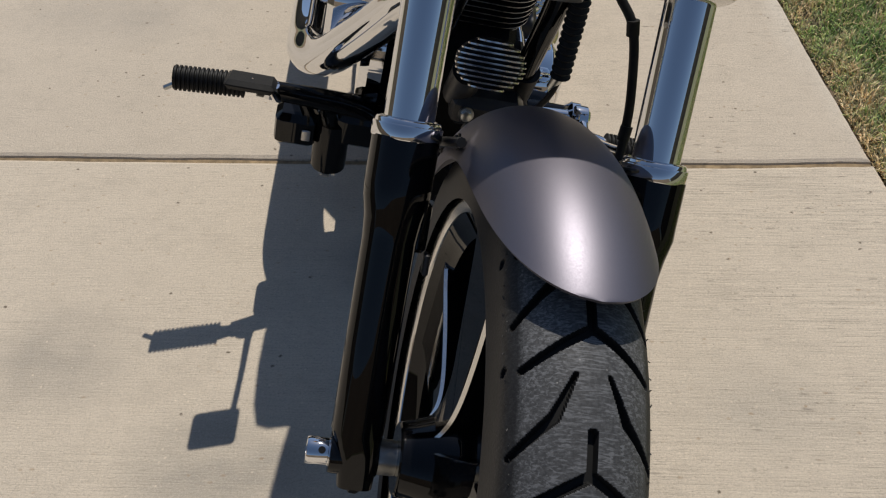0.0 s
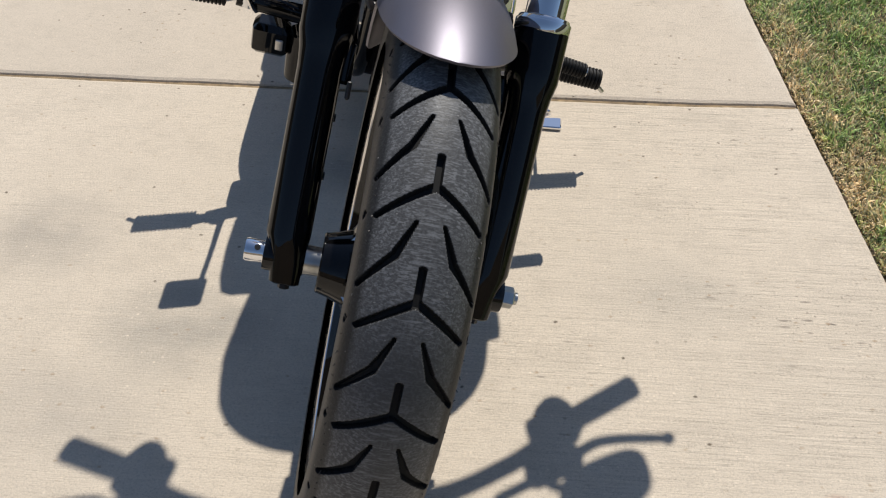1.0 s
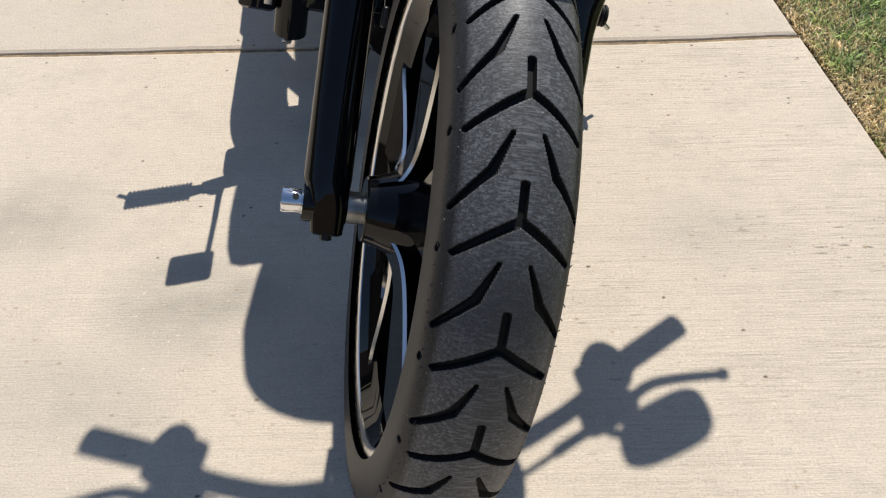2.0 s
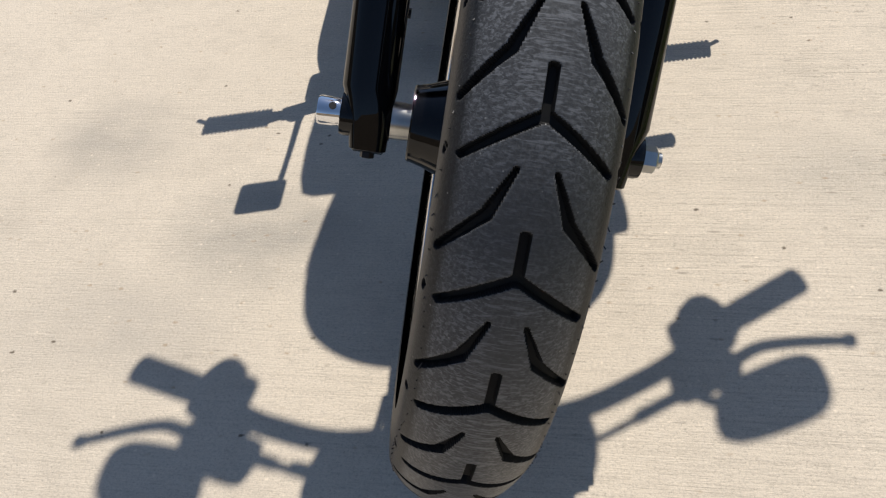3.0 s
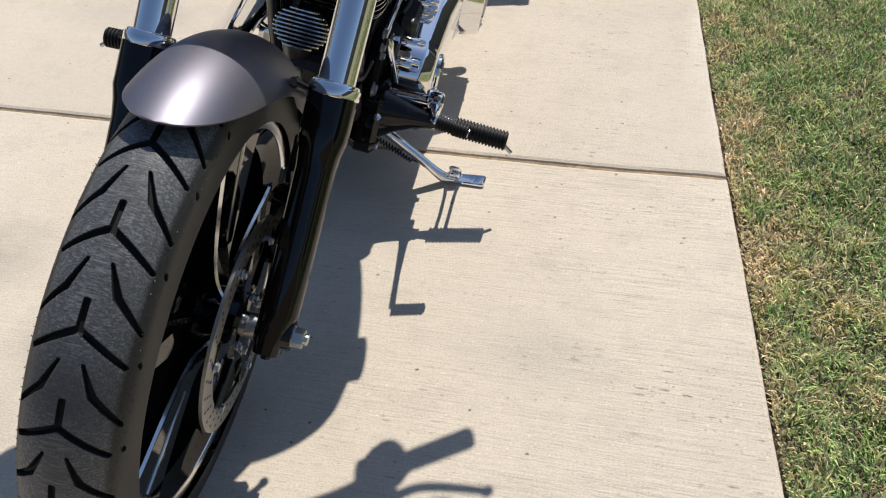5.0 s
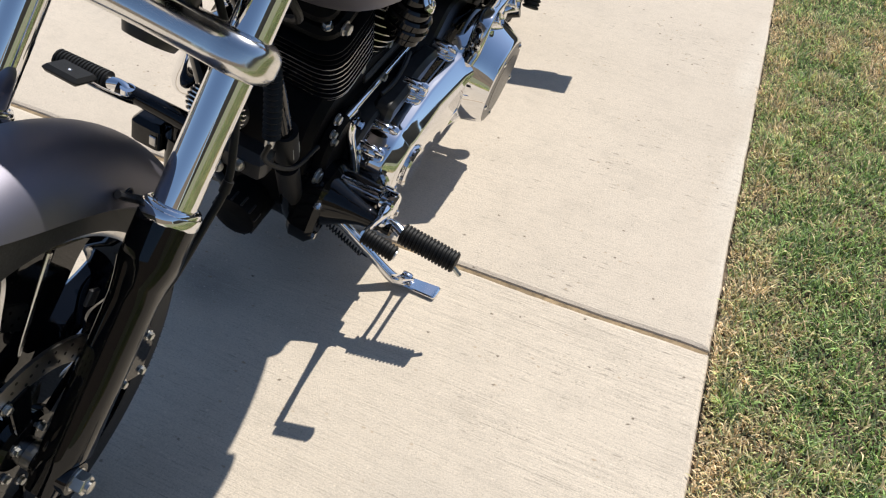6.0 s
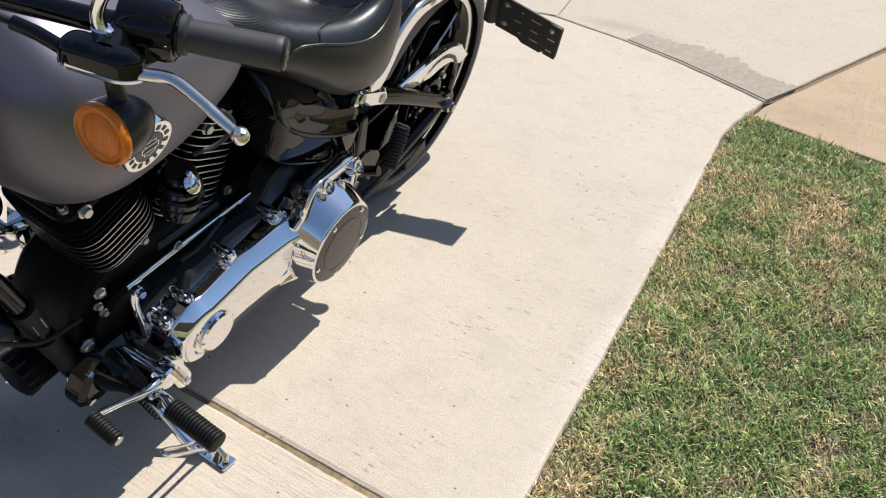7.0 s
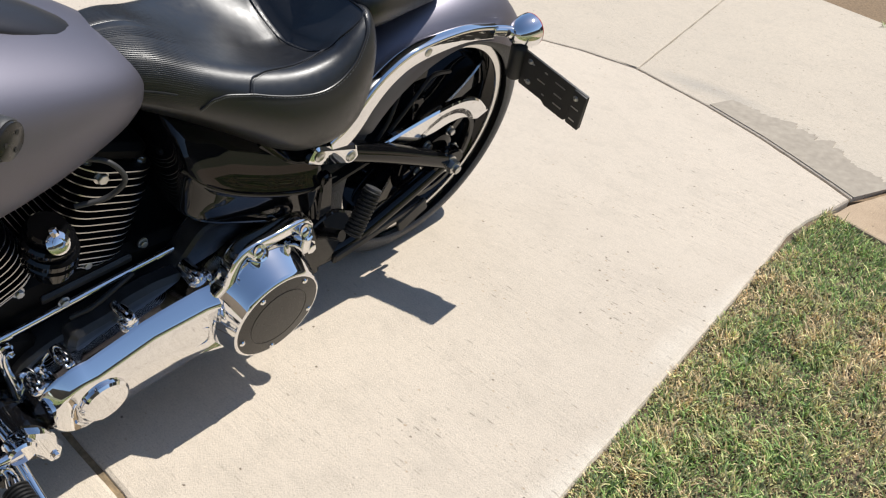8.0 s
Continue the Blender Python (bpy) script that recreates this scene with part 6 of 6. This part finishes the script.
g.rings([[(x, cy + ry * math.cos(2 * math.pi * k / 24), cz + rz * math.sin(2 * math.pi * k / 24)) for k in range(24)] for x, cy, cz, ry, rz in ((0.060, 0.668, 0.226, 0.050, 0.066), (0.095, 0.668, 0.228, 0.050, 0.062), (0.125, 0.667, 0.233, 0.042, 0.050), (0.155, 0.666, 0.239, 0.030, 0.034), (0.185, 0.665, 0.244, 0.021, 0.022), (0.215, 0.664, 0.247, 0.0165, 0.0165), (0.232, 0.6635, 0.248, 0.0150, 0.0150))])
g.plate(rounded([(0.600, 0.176), (0.632, 0.168), (0.668, 0.178), (0.730, 0.184), (0.758, 0.206), (0.752, 0.262), (0.700, 0.292), (0.640, 0.286), (0.612, 0.240), (0.596, 0.204)], 0.012, 4), 0.076, 0.126, 0.010)
g.tube([(0.11, 0.668, 0.240), (0.245, 0.663, 0.248)], 0.0145, 14, 1)
# hidden lobe behind the lever, added to close a gap in the ground shadow
g.plate(rounded([(0.684, 0.270), (0.706, 0.284), (0.738, 0.258), (0.760, 0.212), (0.752, 0.180), (0.722, 0.172), (0.690, 0.200), (0.676, 0.240)], 0.012, 4), 0.120, 0.198, 0.008)
mount = part("peg_mount", g, GLOSS, bike, "black forward control mount")
g = Pieces()
g.bolt((0.135, 0.655, 0.254), (0.2, -0.1, 1), 0.010, 0.008)
g.bolt((0.124, 0.619, 0.186), (1, 0, 0), 0.008, 0.006)
g.bolt((0.118, 0.625, 0.252), (0.1, -0.3, 0.9), 0.006, 0.006)
part("mount_bolt", g, POLISHED, mount)
g = Geo()
g.lathe([(0.021, -0.014), (0.0235, -0.010), (0.0235, 0.010), (0.020, 0.014)], (0.218, 0.695, 0.268), (1, 0, 0), 28)
g.tube([(0.220, 0.693, 0.268), (0.224, 0.645, 0.276), (0.230, 0.585, 0.312), (0.238, 0.524, 0.352)], [0.014, 0.0082, 0.0052, 0.0058], 12, 6)
g.plate(rounded([(0.682, 0.284), (0.708, 0.292), (0.742, 0.262), (0.764, 0.214), (0.756, 0.186), (0.734, 0.184), (0.722, 0.214), (0.704, 0.246), (0.684, 0.262)], 0.009, 4), 0.196, 0.222, 0.006)
g.tube([(0.10, 0.744, 0.206), (0.214, 0.744, 0.206)], 0.012, 14, 1)
g.bolt((0.222, 0.745, 0.205), (1, 0, 0), 0.006, 0.006)
g.tube([(0.11, 0.695, 0.262), (0.21, 0.695, 0.268)], 0.014, 14, 1)
shift = part("shift_lever", g, CHROME, bike, "chrome gear shift lever")


def ribbed_peg(name, a, b, r, parent, label, count=12):
    a, b = Vector(a), Vector(b)
    d = b - a
    prof = [(r * 0.55, 0.0)]
    for k in range(count):
        h0 = d.length * k / count
        st = d.length / count
        prof += [(r * 0.84, h0 + st * 0.08), (r, h0 + st * 0.25), (r, h0 + st * 0.66), (r * 0.84, h0 + st * 0.90)]
    prof += [(r * 0.9, d.length), (r * 0.5, d.length + 0.001)]
    g = Geo()
    g.lathe(prof, a, d, 22)
    return part(name, g, RUBBER, parent, label, 25)


toe = ribbed_peg("toe_peg", (0.238, 0.522, 0.353), (0.294, 0.520, 0.348), 0.0135, shift, "ribbed black rubber toe peg", 10)
g = Geo()
g.lathe([(0.008, 0), (0.008, 0.002)], (0.2945, 0.520, 0.348), (0.056, -0.002, -0.005), 14)
part("toe_peg_end", g, ALLOY, shift)


def foot_peg(sgn):
    a, b = Vector((sgn * 0.264, 0.662, 0.251)), Vector((sgn * 0.370, 0.658, 0.252))
    if sgn < 0:
        a, b = Vector((-0.318, 0.648, 0.258)), Vector((-0.424, 0.646, 0.252))
    g = Geo()
    g.tube([a - Vector((sgn * 0.040, 0, 0.0)), a - Vector((sgn * 0.022, -0.004, -0.004)), a], [0.011, 0.0095, 0.012], 14, 4)
    g.lathe([(0.013, -0.010), (0.013, 0.010)], a - Vector((sgn * 0.038, 0, 0)), (0, 0, 1), 18)
    pg = part("footpeg_bracket", g, CHROME, bike, "chrome footpeg clevis")
    ribbed_peg("footpeg", a, b, 0.0195, pg, "ribbed black rubber footpeg", 16)
    g = Geo()
    g.tube([b + Vector((sgn * -0.004, 0.0, -0.010)), b + Vector((sgn * 0.014, 0.001, -0.024))], 0.0042, 10, 1)
    part("peg_feeler", g, ZINC, pg, "grey footpeg feeler")


foot_peg(1)
foot_peg(-1)

# kickstand
g = Geo()
g.tube([(0.060, 0.712, 0.196), (0.120, 0.711, 0.164), (0.173, 0.711, 0.135), (0.220, 0.711, 0.108), (0.252, 0.712, 0.088), (0.272, 0.715, 0.078), (0.290, 0.720, 0.076)], [0.011, 0.010, 0.0095, 0.0095, 0.0110, 0.012, 0.010], 14, 6)
stand = part("kickstand", g, CHROME, bike, "chrome kickstand, folded out")
g = Geo()
foot_m = Matrix.Translation((0.312, 0.722, 0.0815)) @ Matrix.Rotation(radians(14.3), 4, "Y").inverted() @ Matrix.Rotation(radians(-4), 4, "Z")
g.plate(rounded([(-0.030, -0.014), (0.044, -0.017), (0.044, 0.017), (-0.030, 0.014)], 0.006, 3), -0.004, 0.004, 0.002, "z", 0, foot_m)
part("kickstand_foot", g, CHROME, stand, "flat chrome kickstand foot")
g = Geo()
loop_line = [(0.276, 0.716, 0.094), (0.279, 0.700, 0.110), (0.280, 0.660, 0.148), (0.279, 0.632, 0.174), (0.284, 0.622, 0.184), (0.292, 0.622, 0.184), (0.297, 0.632, 0.174), (0.298, 0.660, 0.148), (0.299, 0.700, 0.110), (0.302, 0.716, 0.094)]
g.tube([Vector(q) for q in loop_line], 0.0036, 10, 4)
g.lathe([(0.010, -0.010), (0.0115, -0.006), (0.0115, 0.006), (0.010, 0.010)], (0.289, 0.716, 0.096), (1, 0, 0), 18)
part("kickstand_loop", g, CHROME, stand, "bent chrome toe loop")
g = Geo()
sp = [Vector((0.096, 0.700, 0.152)).lerp(Vector((0.196, 0.704, 0.106)), k / 60) + Vector((0, 0.0052 * math.cos(k * 1.6), 0.0052 * math.sin(k * 1.6))) for k in range(61)] + [Vector((0.206, 0.706, 0.106)), Vector((0.214, 0.710, 0.106))]
g.tube(sp, 0.0018, 6, 1)
part("kickstand_spring", g, DARK, stand, "dark return spring")

# right side controls, exhaust and air cleaner
g = Geo()
g.box((-0.236, 0.664, 0.186), (0.066, 0.050, 0.062), 0.010)
g.tube([(-0.178, 0.668, 0.205), (-0.176, 0.664, 0.112)], 0.029, 22, 1)
g.tube([(-0.10, 0.670, 0.215), (-0.16, 0.667, 0.238), (-0.300, 0.650, 0.257)], [0.022, 0.019, 0.014], 16, 4)
g.box((-0.130, 0.680, 0.200), (0.09, 0.075, 0.07), 0.014)
rm = part("brake_master_cylinder", g, GLOSS, bike, "black rear brake master cylinder and peg mount")
g = Pieces()
g.box((-0.218, 0.638, 0.186), (0.014, 0.004, 0.022), 0.002)
g.bolt((-0.180, 0.650, 0.108), (0, -0.8, -0.6), 0.009, 0.010)
part("master_cylinder_bolt", g, ALLOY, rm)
g = Geo()
g.tube([(-0.268, 0.655, 0.240), (-0.270, 0.625, 0.262), (-0.272, 0.575, 0.310), (-0.278, 0.535, 0.352), (-0.300, 0.527, 0.362)], [0.009, 0.0055, 0.0045, 0.0045, 0.0055], 12, 5)
pedal = part("brake_pedal", g, CHROME, bike, "rear brake pedal")
g = Geo()
g.box((-0.298, 0.529, 0.358), (0.068, 0.054, 0.014), 0.006, Matrix.Rotation(radians(-20), 3, "X"))
part("pedal_pad", g, RUBBER, pedal, "black brake pedal pad")

g = Geo()
g.tube([(-0.055, 0.600, 0.540), (-0.095, 0.600, 0.500), (-0.150, 0.655, 0.390), (-0.205, 0.720, 0.285), (-0.238, 0.790, 0.240), (-0.244, 0.90, 0.215), (-0.244, 1.15, 0.205)], 0.031, 24, 8)
ex = part("exhaust", g, CHROME, bike, "chrome exhaust pipes")
g = Geo()
g.tube([(-0.07, 1.0, 0.56), (-0.135, 1.04, 0.50), (-0.21, 1.11, 0.38), (-0.235, 1.22, 0.30), (-0.235, 1.40, 0.285), (-0.225, 1.55, 0.285)], 0.024, 22, 8)
part("rear_header", g, CHROME, ex, "chrome rear header pipe")
g = Geo()
g.tube([(-0.175, 0.83, 0.36), (-0.205, 0.88, 0.315), (-0.215, 0.97, 0.300), (-0.225, 1.15, 0.295)], [0.030, 0.036, 0.038, 0.036], 22, 6)
part("heat_shield", g, CHROME, ex, "chrome exhaust heat shield")
for z in (0.205, 0.290):
    g = Geo()
    g.lathe([(0.026, 0.0), (0.041, 0.03), (0.044, 0.10), (0.044, 0.60), (0.040, 0.62), (0.032, 0.60)], (-0.244, 1.12, z), (0, 1, 0.02), 32)
    part("silencer", g, CHROME, ex, "chrome slash-cut silencer")
g = Geo()
g.lathe([(0.070, 0.0), (0.096, 0.006), (0.100, 0.05), (0.098, 0.105), (0.090, 0.122), (0.06, 0.130), (0.001, 0.133)], (-0.120, 0.760, 0.560), (-1, 0, 0), 48)
g.tube([(-0.06, 0.80, 0.56), (-0.12, 0.77, 0.56)], 0.035, 20, 1)
air = part("air_cleaner", g, CHROME, bike, "round chrome air cleaner cover")
g = Geo()
g.plate(rounded([(0.70, 0.20), (0.88, 0.18), (0.97, 0.26), (0.90, 0.40), (0.78, 0.41), (0.70, 0.31)], 0.04, 5), -0.150, -0.100, 0.014)
g.plate(rounded([(0.735, 0.300), (0.745, 0.375), (0.80, 0.42), (0.87, 0.40), (0.88, 0.30), (0.80, 0.26)], 0.02, 5), -0.214, -0.140, 0.010)
g.lathe([(0.020, 0), (0.020, 0.012), (0.012, 0.016)], (-0.135, 0.722, 0.345), (-0.2, -1, 0), 20)
part("cam_cover", g, CHROME, bike, "chrome cam cover on the engine")
g = Pieces()
for k in range(4):
    y = 0.735 + 0.045 * k
    g.tube([(-0.118, y, 0.40), (-0.098, y + (-0.03 if k < 2 else 0.03), 0.60)], 0.009, 12, 1)
part("pushrod_tube", g, CHROME, bike, "chrome pushrod tubes")

# rear end
RA = Vector((0, 1.712, 0.318))
rear_wheel = wheel("rear_wheel", RA, 0.257, 0.080, 0.055, 0.085, 5, bike, "gloss black cast rear wheel", lip_w=0.0165)
tyre("tyre", RA, 0.325, 0.100, 0.257, rear_wheel, 0, 0, 360, 60, "wide black rear tyre", 0.72)
rear_fender = fender("rear_fender", RA, 0.366, 0.113, 0.090, 62.0, -56.0, DENIM, "satin charcoal rear fender", tip=6.0, tail=34.0)
for sgn in (1, -1):
    X = sgn * 0.137
    pts = [(0.146, 1.330, 0.520), (0.140, 1.378, 0.540), (0.132, 1.425, 0.582), (0.126, 1.470, 0.612), (0.121, 1.530, 0.632), (0.118, 1.610, 0.636), (0.116, 1.700, 0.630), (0.115, 1.790, 0.610)]
    line = smooth_line([(sgn * p[0], p[1], p[2]) for p in pts], 6)
    rings = []
    for i, p in enumerate(line):
        t = (line[min(i + 1, len(line) - 1)] - line[max(i - 1, 0)]).normalized()
        s = i / (len(line) - 1)
        nr = Vector((0, -t.z, t.y))
        hw = 0.025 - 0.010 * s
        hx = 0.0115
        sec = rounded([(-hx, -hw), (hx, -hw), (hx, hw), (-hx, hw)], 0.007, 3)
        rings.append([p + Vector((q[0], 0, 0)) + nr * q[1] for q in sec])
    g = Geo()
    g.rings(rings)
    st = part("fender_strut", g, CHROME, bike, "polished chrome fender strut", 50)
    g = Geo()
    blk = rounded([(1.275, 0.512), (1.290, 0.545), (1.395, 0.506), (1.405, 0.480), (1.385, 0.465), (1.295, 0.500)], 0.010, 4)
    g.plate(blk, min(X, X + sgn * 0.022), max(X, X + sgn * 0.022), 0.006)
    part("strut_block", g, CHROME, st, "chrome strut end block")
    g = Pieces()
    for y, z in ((1.296, 0.526), (1.378, 0.490)):
        g.lathe([(0.0115, 0), (0.0115, 0.003), (0.008, 0.0045), (0.0055, 0.003)], (X + sgn * 0.021, y, z), (sgn, 0, 0), 20)
    g.lathe([(0.009, 0), (0.009, 0.003), (0.005, 0.004)], (sgn * 0.1295, 1.570, 0.636), (sgn, 0, 0), 20)
    part("strut_bolt", g, ZINC, st)

# swingarm, axle, belt and guard
g = Geo()
for sgn in (1, -1):
    g.tube([(sgn * 0.125, 1.375, 0.480), (sgn * 0.135, 1.50, 0.425), (sgn * 0.142, 1.62, 0.365), (sgn * 0.145, 1.705, 0.322)], [0.022, 0.021, 0.020, 0.021], 18, 5)
    g.tube([(sgn * 0.125, 1.35, 0.185), (sgn * 0.135, 1.46, 0.200), (sgn * 0.142, 1.58, 0.255), (sgn * 0.145, 1.70, 0.312)], 0.0185, 16, 5)
    g.plate(rounded([(1.665, 0.295), (1.740, 0.285), (1.770, 0.315), (1.745, 0.345), (1.675, 0.350)], 0.018, 4), sgn * 0.145 - 0.013, sgn * 0.145 + 0.013, 0.004)
arm = part("swingarm", g, GLOSS, bike, "gloss black tubular swingarm")
g = Geo()
g.lathe([(0.020, 0), (0.020, 0.005), (0.0165, 0.006)], (0.157, 1.712, 0.318), (1, 0, 0), 24)
g.lathe([(0.0165, 0.005), (0.0165, 0.020), (0.014, 0.022)], (0.157, 1.712, 0.318), (1, 0, 0), 6)
g.lathe([(0.010, 0.02), (0.010, 0.030), (0.008, 0.031)], (0.157, 1.712, 0.318), (1, 0, 0), 18)
part("rear_axle_nut", g, ZINC, arm, "plated rear axle nut")
g = Geo()
gl = [Vector((p.x, p.y)) for p in smooth_line([(1.510, 0.428, 0), (1.620, 0.444, 0), (1.711, 0.451, 0), (1.770, 0.446, 0), (1.820, 0.425, 0), (1.868, 0.379, 0)], 5)] + [Vector((1.832, 0.366))] + [Vector((p.x, p.y)) for p in smooth_line([(1.812, 0.372, 0), (1.772, 0.393, 0), (1.722, 0.397, 0), (1.665, 0.390, 0), (1.555, 0.398, 0)], 4)]
g.plate(gl, 0.104, 0.122, 0.004)
part("belt_guard", g, CHROME, bike, "chrome belt guard", 25)
g = Geo()
g.lathe([(0.118, 0.0), (0.120, 0.002), (0.120, 0.024), (0.118, 0.026), (0.106, 0.026), (0.102, 0.018), (0.102, 0.008), (0.106, 0.0), (0.118, 0.0)], (0.096, RA.y, RA.z), (1, 0, 0), 64, 0, False)
for k in range(5):
    m = Matrix.Translation((0.108, RA.y, RA.z)) @ Matrix.Rotation(2 * math.pi * (k + 0.4) / 5, 4, "X")
    g.plate(rounded([(-0.014, 0.03), (0.014, 0.03), (0.010, 0.107), (-0.010, 0.107)], 0.006, 3), -0.006, 0.006, 0.002, "x", 0, m)
g.lathe([(0.045, -0.012), (0.048, 0.010), (0.03, 0.016)], (0.108, RA.y, RA.z), (1, 0, 0), 32)
part("rear_pulley", g, GLOSS, rear_wheel, "black rear belt pulley")
g = Pieces()
for k in range(5):
    a = 2 * math.pi * (k + 0.9) / 5
    g.bolt((0.118, RA.y + 0.060 * math.cos(a), RA.z + 0.060 * math.sin(a)), (1, 0, 0), 0.0085, 0.012)
part("pulley_bolt", g, ZINC, rear_wheel)
g = Geo()
for zo, z1 in ((0.118, 0.055), (-0.118, -0.055)):
    ring = [(1.715, RA.z + zo), (1.20, 0.295 + z1)]
    (ya, za), (yb, zb) = ring
    g.rings([[(0.099, ya, za - 0.004), (0.121, ya, za - 0.004), (0.121, ya, za + 0.004), (0.099, ya, za + 0.004)], [(0.099, yb, zb - 0.004), (0.121, yb, zb - 0.004), (0.121, yb, zb + 0.004), (0.099, yb, zb + 0.004)]])
part("drive_belt", g, RUBBER, bike, "black toothed drive belt")
g = Geo()
g.plate(rounded([(1.40, 0.175), (1.60, 0.205), (1.66, 0.235), (1.60, 0.225), (1.40, 0.200)], 0.008, 3), 0.128, 0.156, 0.004)
g.box((0.14, 1.655, 0.175), (0.010, 0.09, 0.045), 0.006, Matrix.Rotation(radians(25), 3, "X"))
part("lower_belt_guard", g, PLATE_BLACK, bike, "black lower belt guard")
g = Geo()
g.tube([(0.10, 1.55, 0.43), (0.105, 1.60, 0.50), (0.09, 1.66, 0.525), (0.075, 1.74, 0.50)], 0.0045, 8, 5)
g.tube([(0.11, 1.50, 0.43), (0.11, 1.53, 0.48), (0.09, 1.57, 0.54)], 0.0045, 8, 5)
part("brake_line", g, DARK, bike, "rear brake line")
g = Geo()
g.tube([(0.150, 1.335, 0.30), (0.17, 1.338, 0.32), (0.205, 1.345, 0.338)], 0.012, 12, 3)
g.plate(rounded([(1.30, 0.24), (1.35, 0.25), (1.365, 0.34), (1.345, 0.46), (1.32, 0.46), (1.325, 0.33)], 0.012, 3), 0.135, 0.155, 0.004)
g.plate(rounded([(1.26, 0.19), (1.38, 0.21), (1.43, 0.32), (1.36, 0.36), (1.29, 0.33)], 0.02, 3), 0.148, 0.160, 0.003)
pm = part("passenger_peg_mount", g, GLOSS, bike, "black passenger peg mount")
ribbed_peg("passenger_peg", (0.222, 1.352, 0.352), (0.208, 1.402, 0.432), 0.0185, pm, "folded black rubber passenger peg", 12)
g = Geo()
g.lathe([(0.0165, 0), (0.0165, 0.004), (0.012, 0.005)], (0.208, 1.402, 0.432), (-0.014, 0.05, 0.08), 20)
part("peg_end", g, GRIP, pm, "grey peg end")
g = Pieces()
g.bolt((0.176, 1.289, 0.318), (1, 0, 0), 0.011, 0.012)
part("frame_bolt", g, CHROME, pm)

# rear light and side-mounted plate bracket
for sgn in (1, -1):
    g = Geo()
    tc = Vector((sgn * 0.145, 1.870, 0.603))
    ax = Vector((0, 1, 0.0))
    g.lathe([(0.001, -0.048), (0.014, -0.044), (0.026, -0.030), (0.0335, -0.010), (0.0355, 0.006), (0.0355, 0.012)], tc, ax, 32)
    g.tube([(sgn * 0.117, 1.785, 0.612), (sgn * 0.128, 1.82, 0.608), tc + Vector((0, -0.03, 0))], [0.012, 0.012, 0.014], 14, 4)
    lamp_ob = part("rear_signal", g, CHROME, bike, "chrome bullet rear lamp")
    g = Geo()
    g.lathe([(0.0345, 0.010), (0.0355, 0.014), (0.030, 0.022), (0.014, 0.028), (0.001, 0.030)], tc, ax, 32)
    part("rear_lens", g, RED, lamp_ob, "red lamp lens")
# plate bracket: a slotted black carrier hung from the strut end
TL, TR, BR, BL = Vector((0.165, 1.845, 0.585)), Vector((0.347, 1.842, 0.578)), Vector((0.343, 1.868, 0.480)), Vector((0.180, 1.868, 0.490))
px, py = (TR - TL).normalized(), (TL - BL).normalized()
pn = px.cross(py).normalized()
py = pn.cross(px).normalized()
PM = Matrix((px, py, pn)).transposed().to_4x4()
PM.translation = (TL + TR + BR + BL) / 4
hw, hh = 0.088, 0.048
g = Geo()
g.plate(rounded([(-hw, -hh), (-0.02, -hh), (-0.01, -hh - 0.008), (0.045, -hh - 0.008), (0.05, -hh), (hw, -hh), (hw, hh), (-hw, hh)], 0.004, 2), -0.003, 0.003, 0.001, "z", 0, PM)
g.plate(rounded([(hw - 0.034, -hh), (hw, -hh), (hw, hh), (hw - 0.034, hh)], 0.003, 2), 0.003, 0.008, 0.001, "z", 0, PM)
plate = part("plate_bracket", g, PLATE_BLACK, bike, "empty slotted black licence plate bracket")
g = Geo()
g.lathe([(0.015, -0.045), (0.018, -0.042), (0.018, 0.038), (0.015, 0.042)], PM @ Vector((-hw - 0.014, 0.008, 0.004)), PM.to_3x3() @ Vector((0, 1, 0)), 22)
g.tube([PM @ Vector((-hw - 0.014, 0.05, 0.004)), (0.142, 1.845, 0.605), (0.130, 1.815, 0.608)], 0.010, 12, 4)
part("bracket_hinge", g, PLATE_BLACK, plate, "black hinge post")
g = Pieces()
for x, y, w in ((-0.060, 0.028, 0.010), (-0.022, 0.030, 0.008), (0.018, 0.026, 0.028), (-0.030, 0.000, 0.022), (0.018, -0.004, 0.022), (-0.018, -0.030, 0.008), (0.022, -0.030, 0.024), (-0.065, -0.028, 0.016)):
    g.plate(rounded([(x - w / 2, y - 0.0018), (x + w / 2, y - 0.0018), (x + w / 2, y + 0.0018), (x - w / 2, y + 0.0018)], 0.0015, 2), 0.0031, 0.0037, 0.0, "z", 0, PM)
for x, y, w in ((0.068, 0.004, 0.020), (0.068, -0.030, 0.016)):
    g.plate(rounded([(x - w / 2, y - 0.0018), (x + w / 2, y - 0.0018), (x + w / 2, y + 0.0018), (x - w / 2, y + 0.0018)], 0.0015, 2), 0.0081, 0.0087, 0.0, "z", 0, PM)
part("bracket_slot", g, ALLOY, plate, "worn bright slots")
g = Pieces()
for x, y, z in ((0.064, 0.030, 0.008), (-0.066, 0.030, 0.003), (-0.062, -0.026, 0.003)):
    g.bolt(PM @ Vector((x, y, z)), pn, 0.005, 0.004)
part("bracket_bolt", g, ZINC, plate)
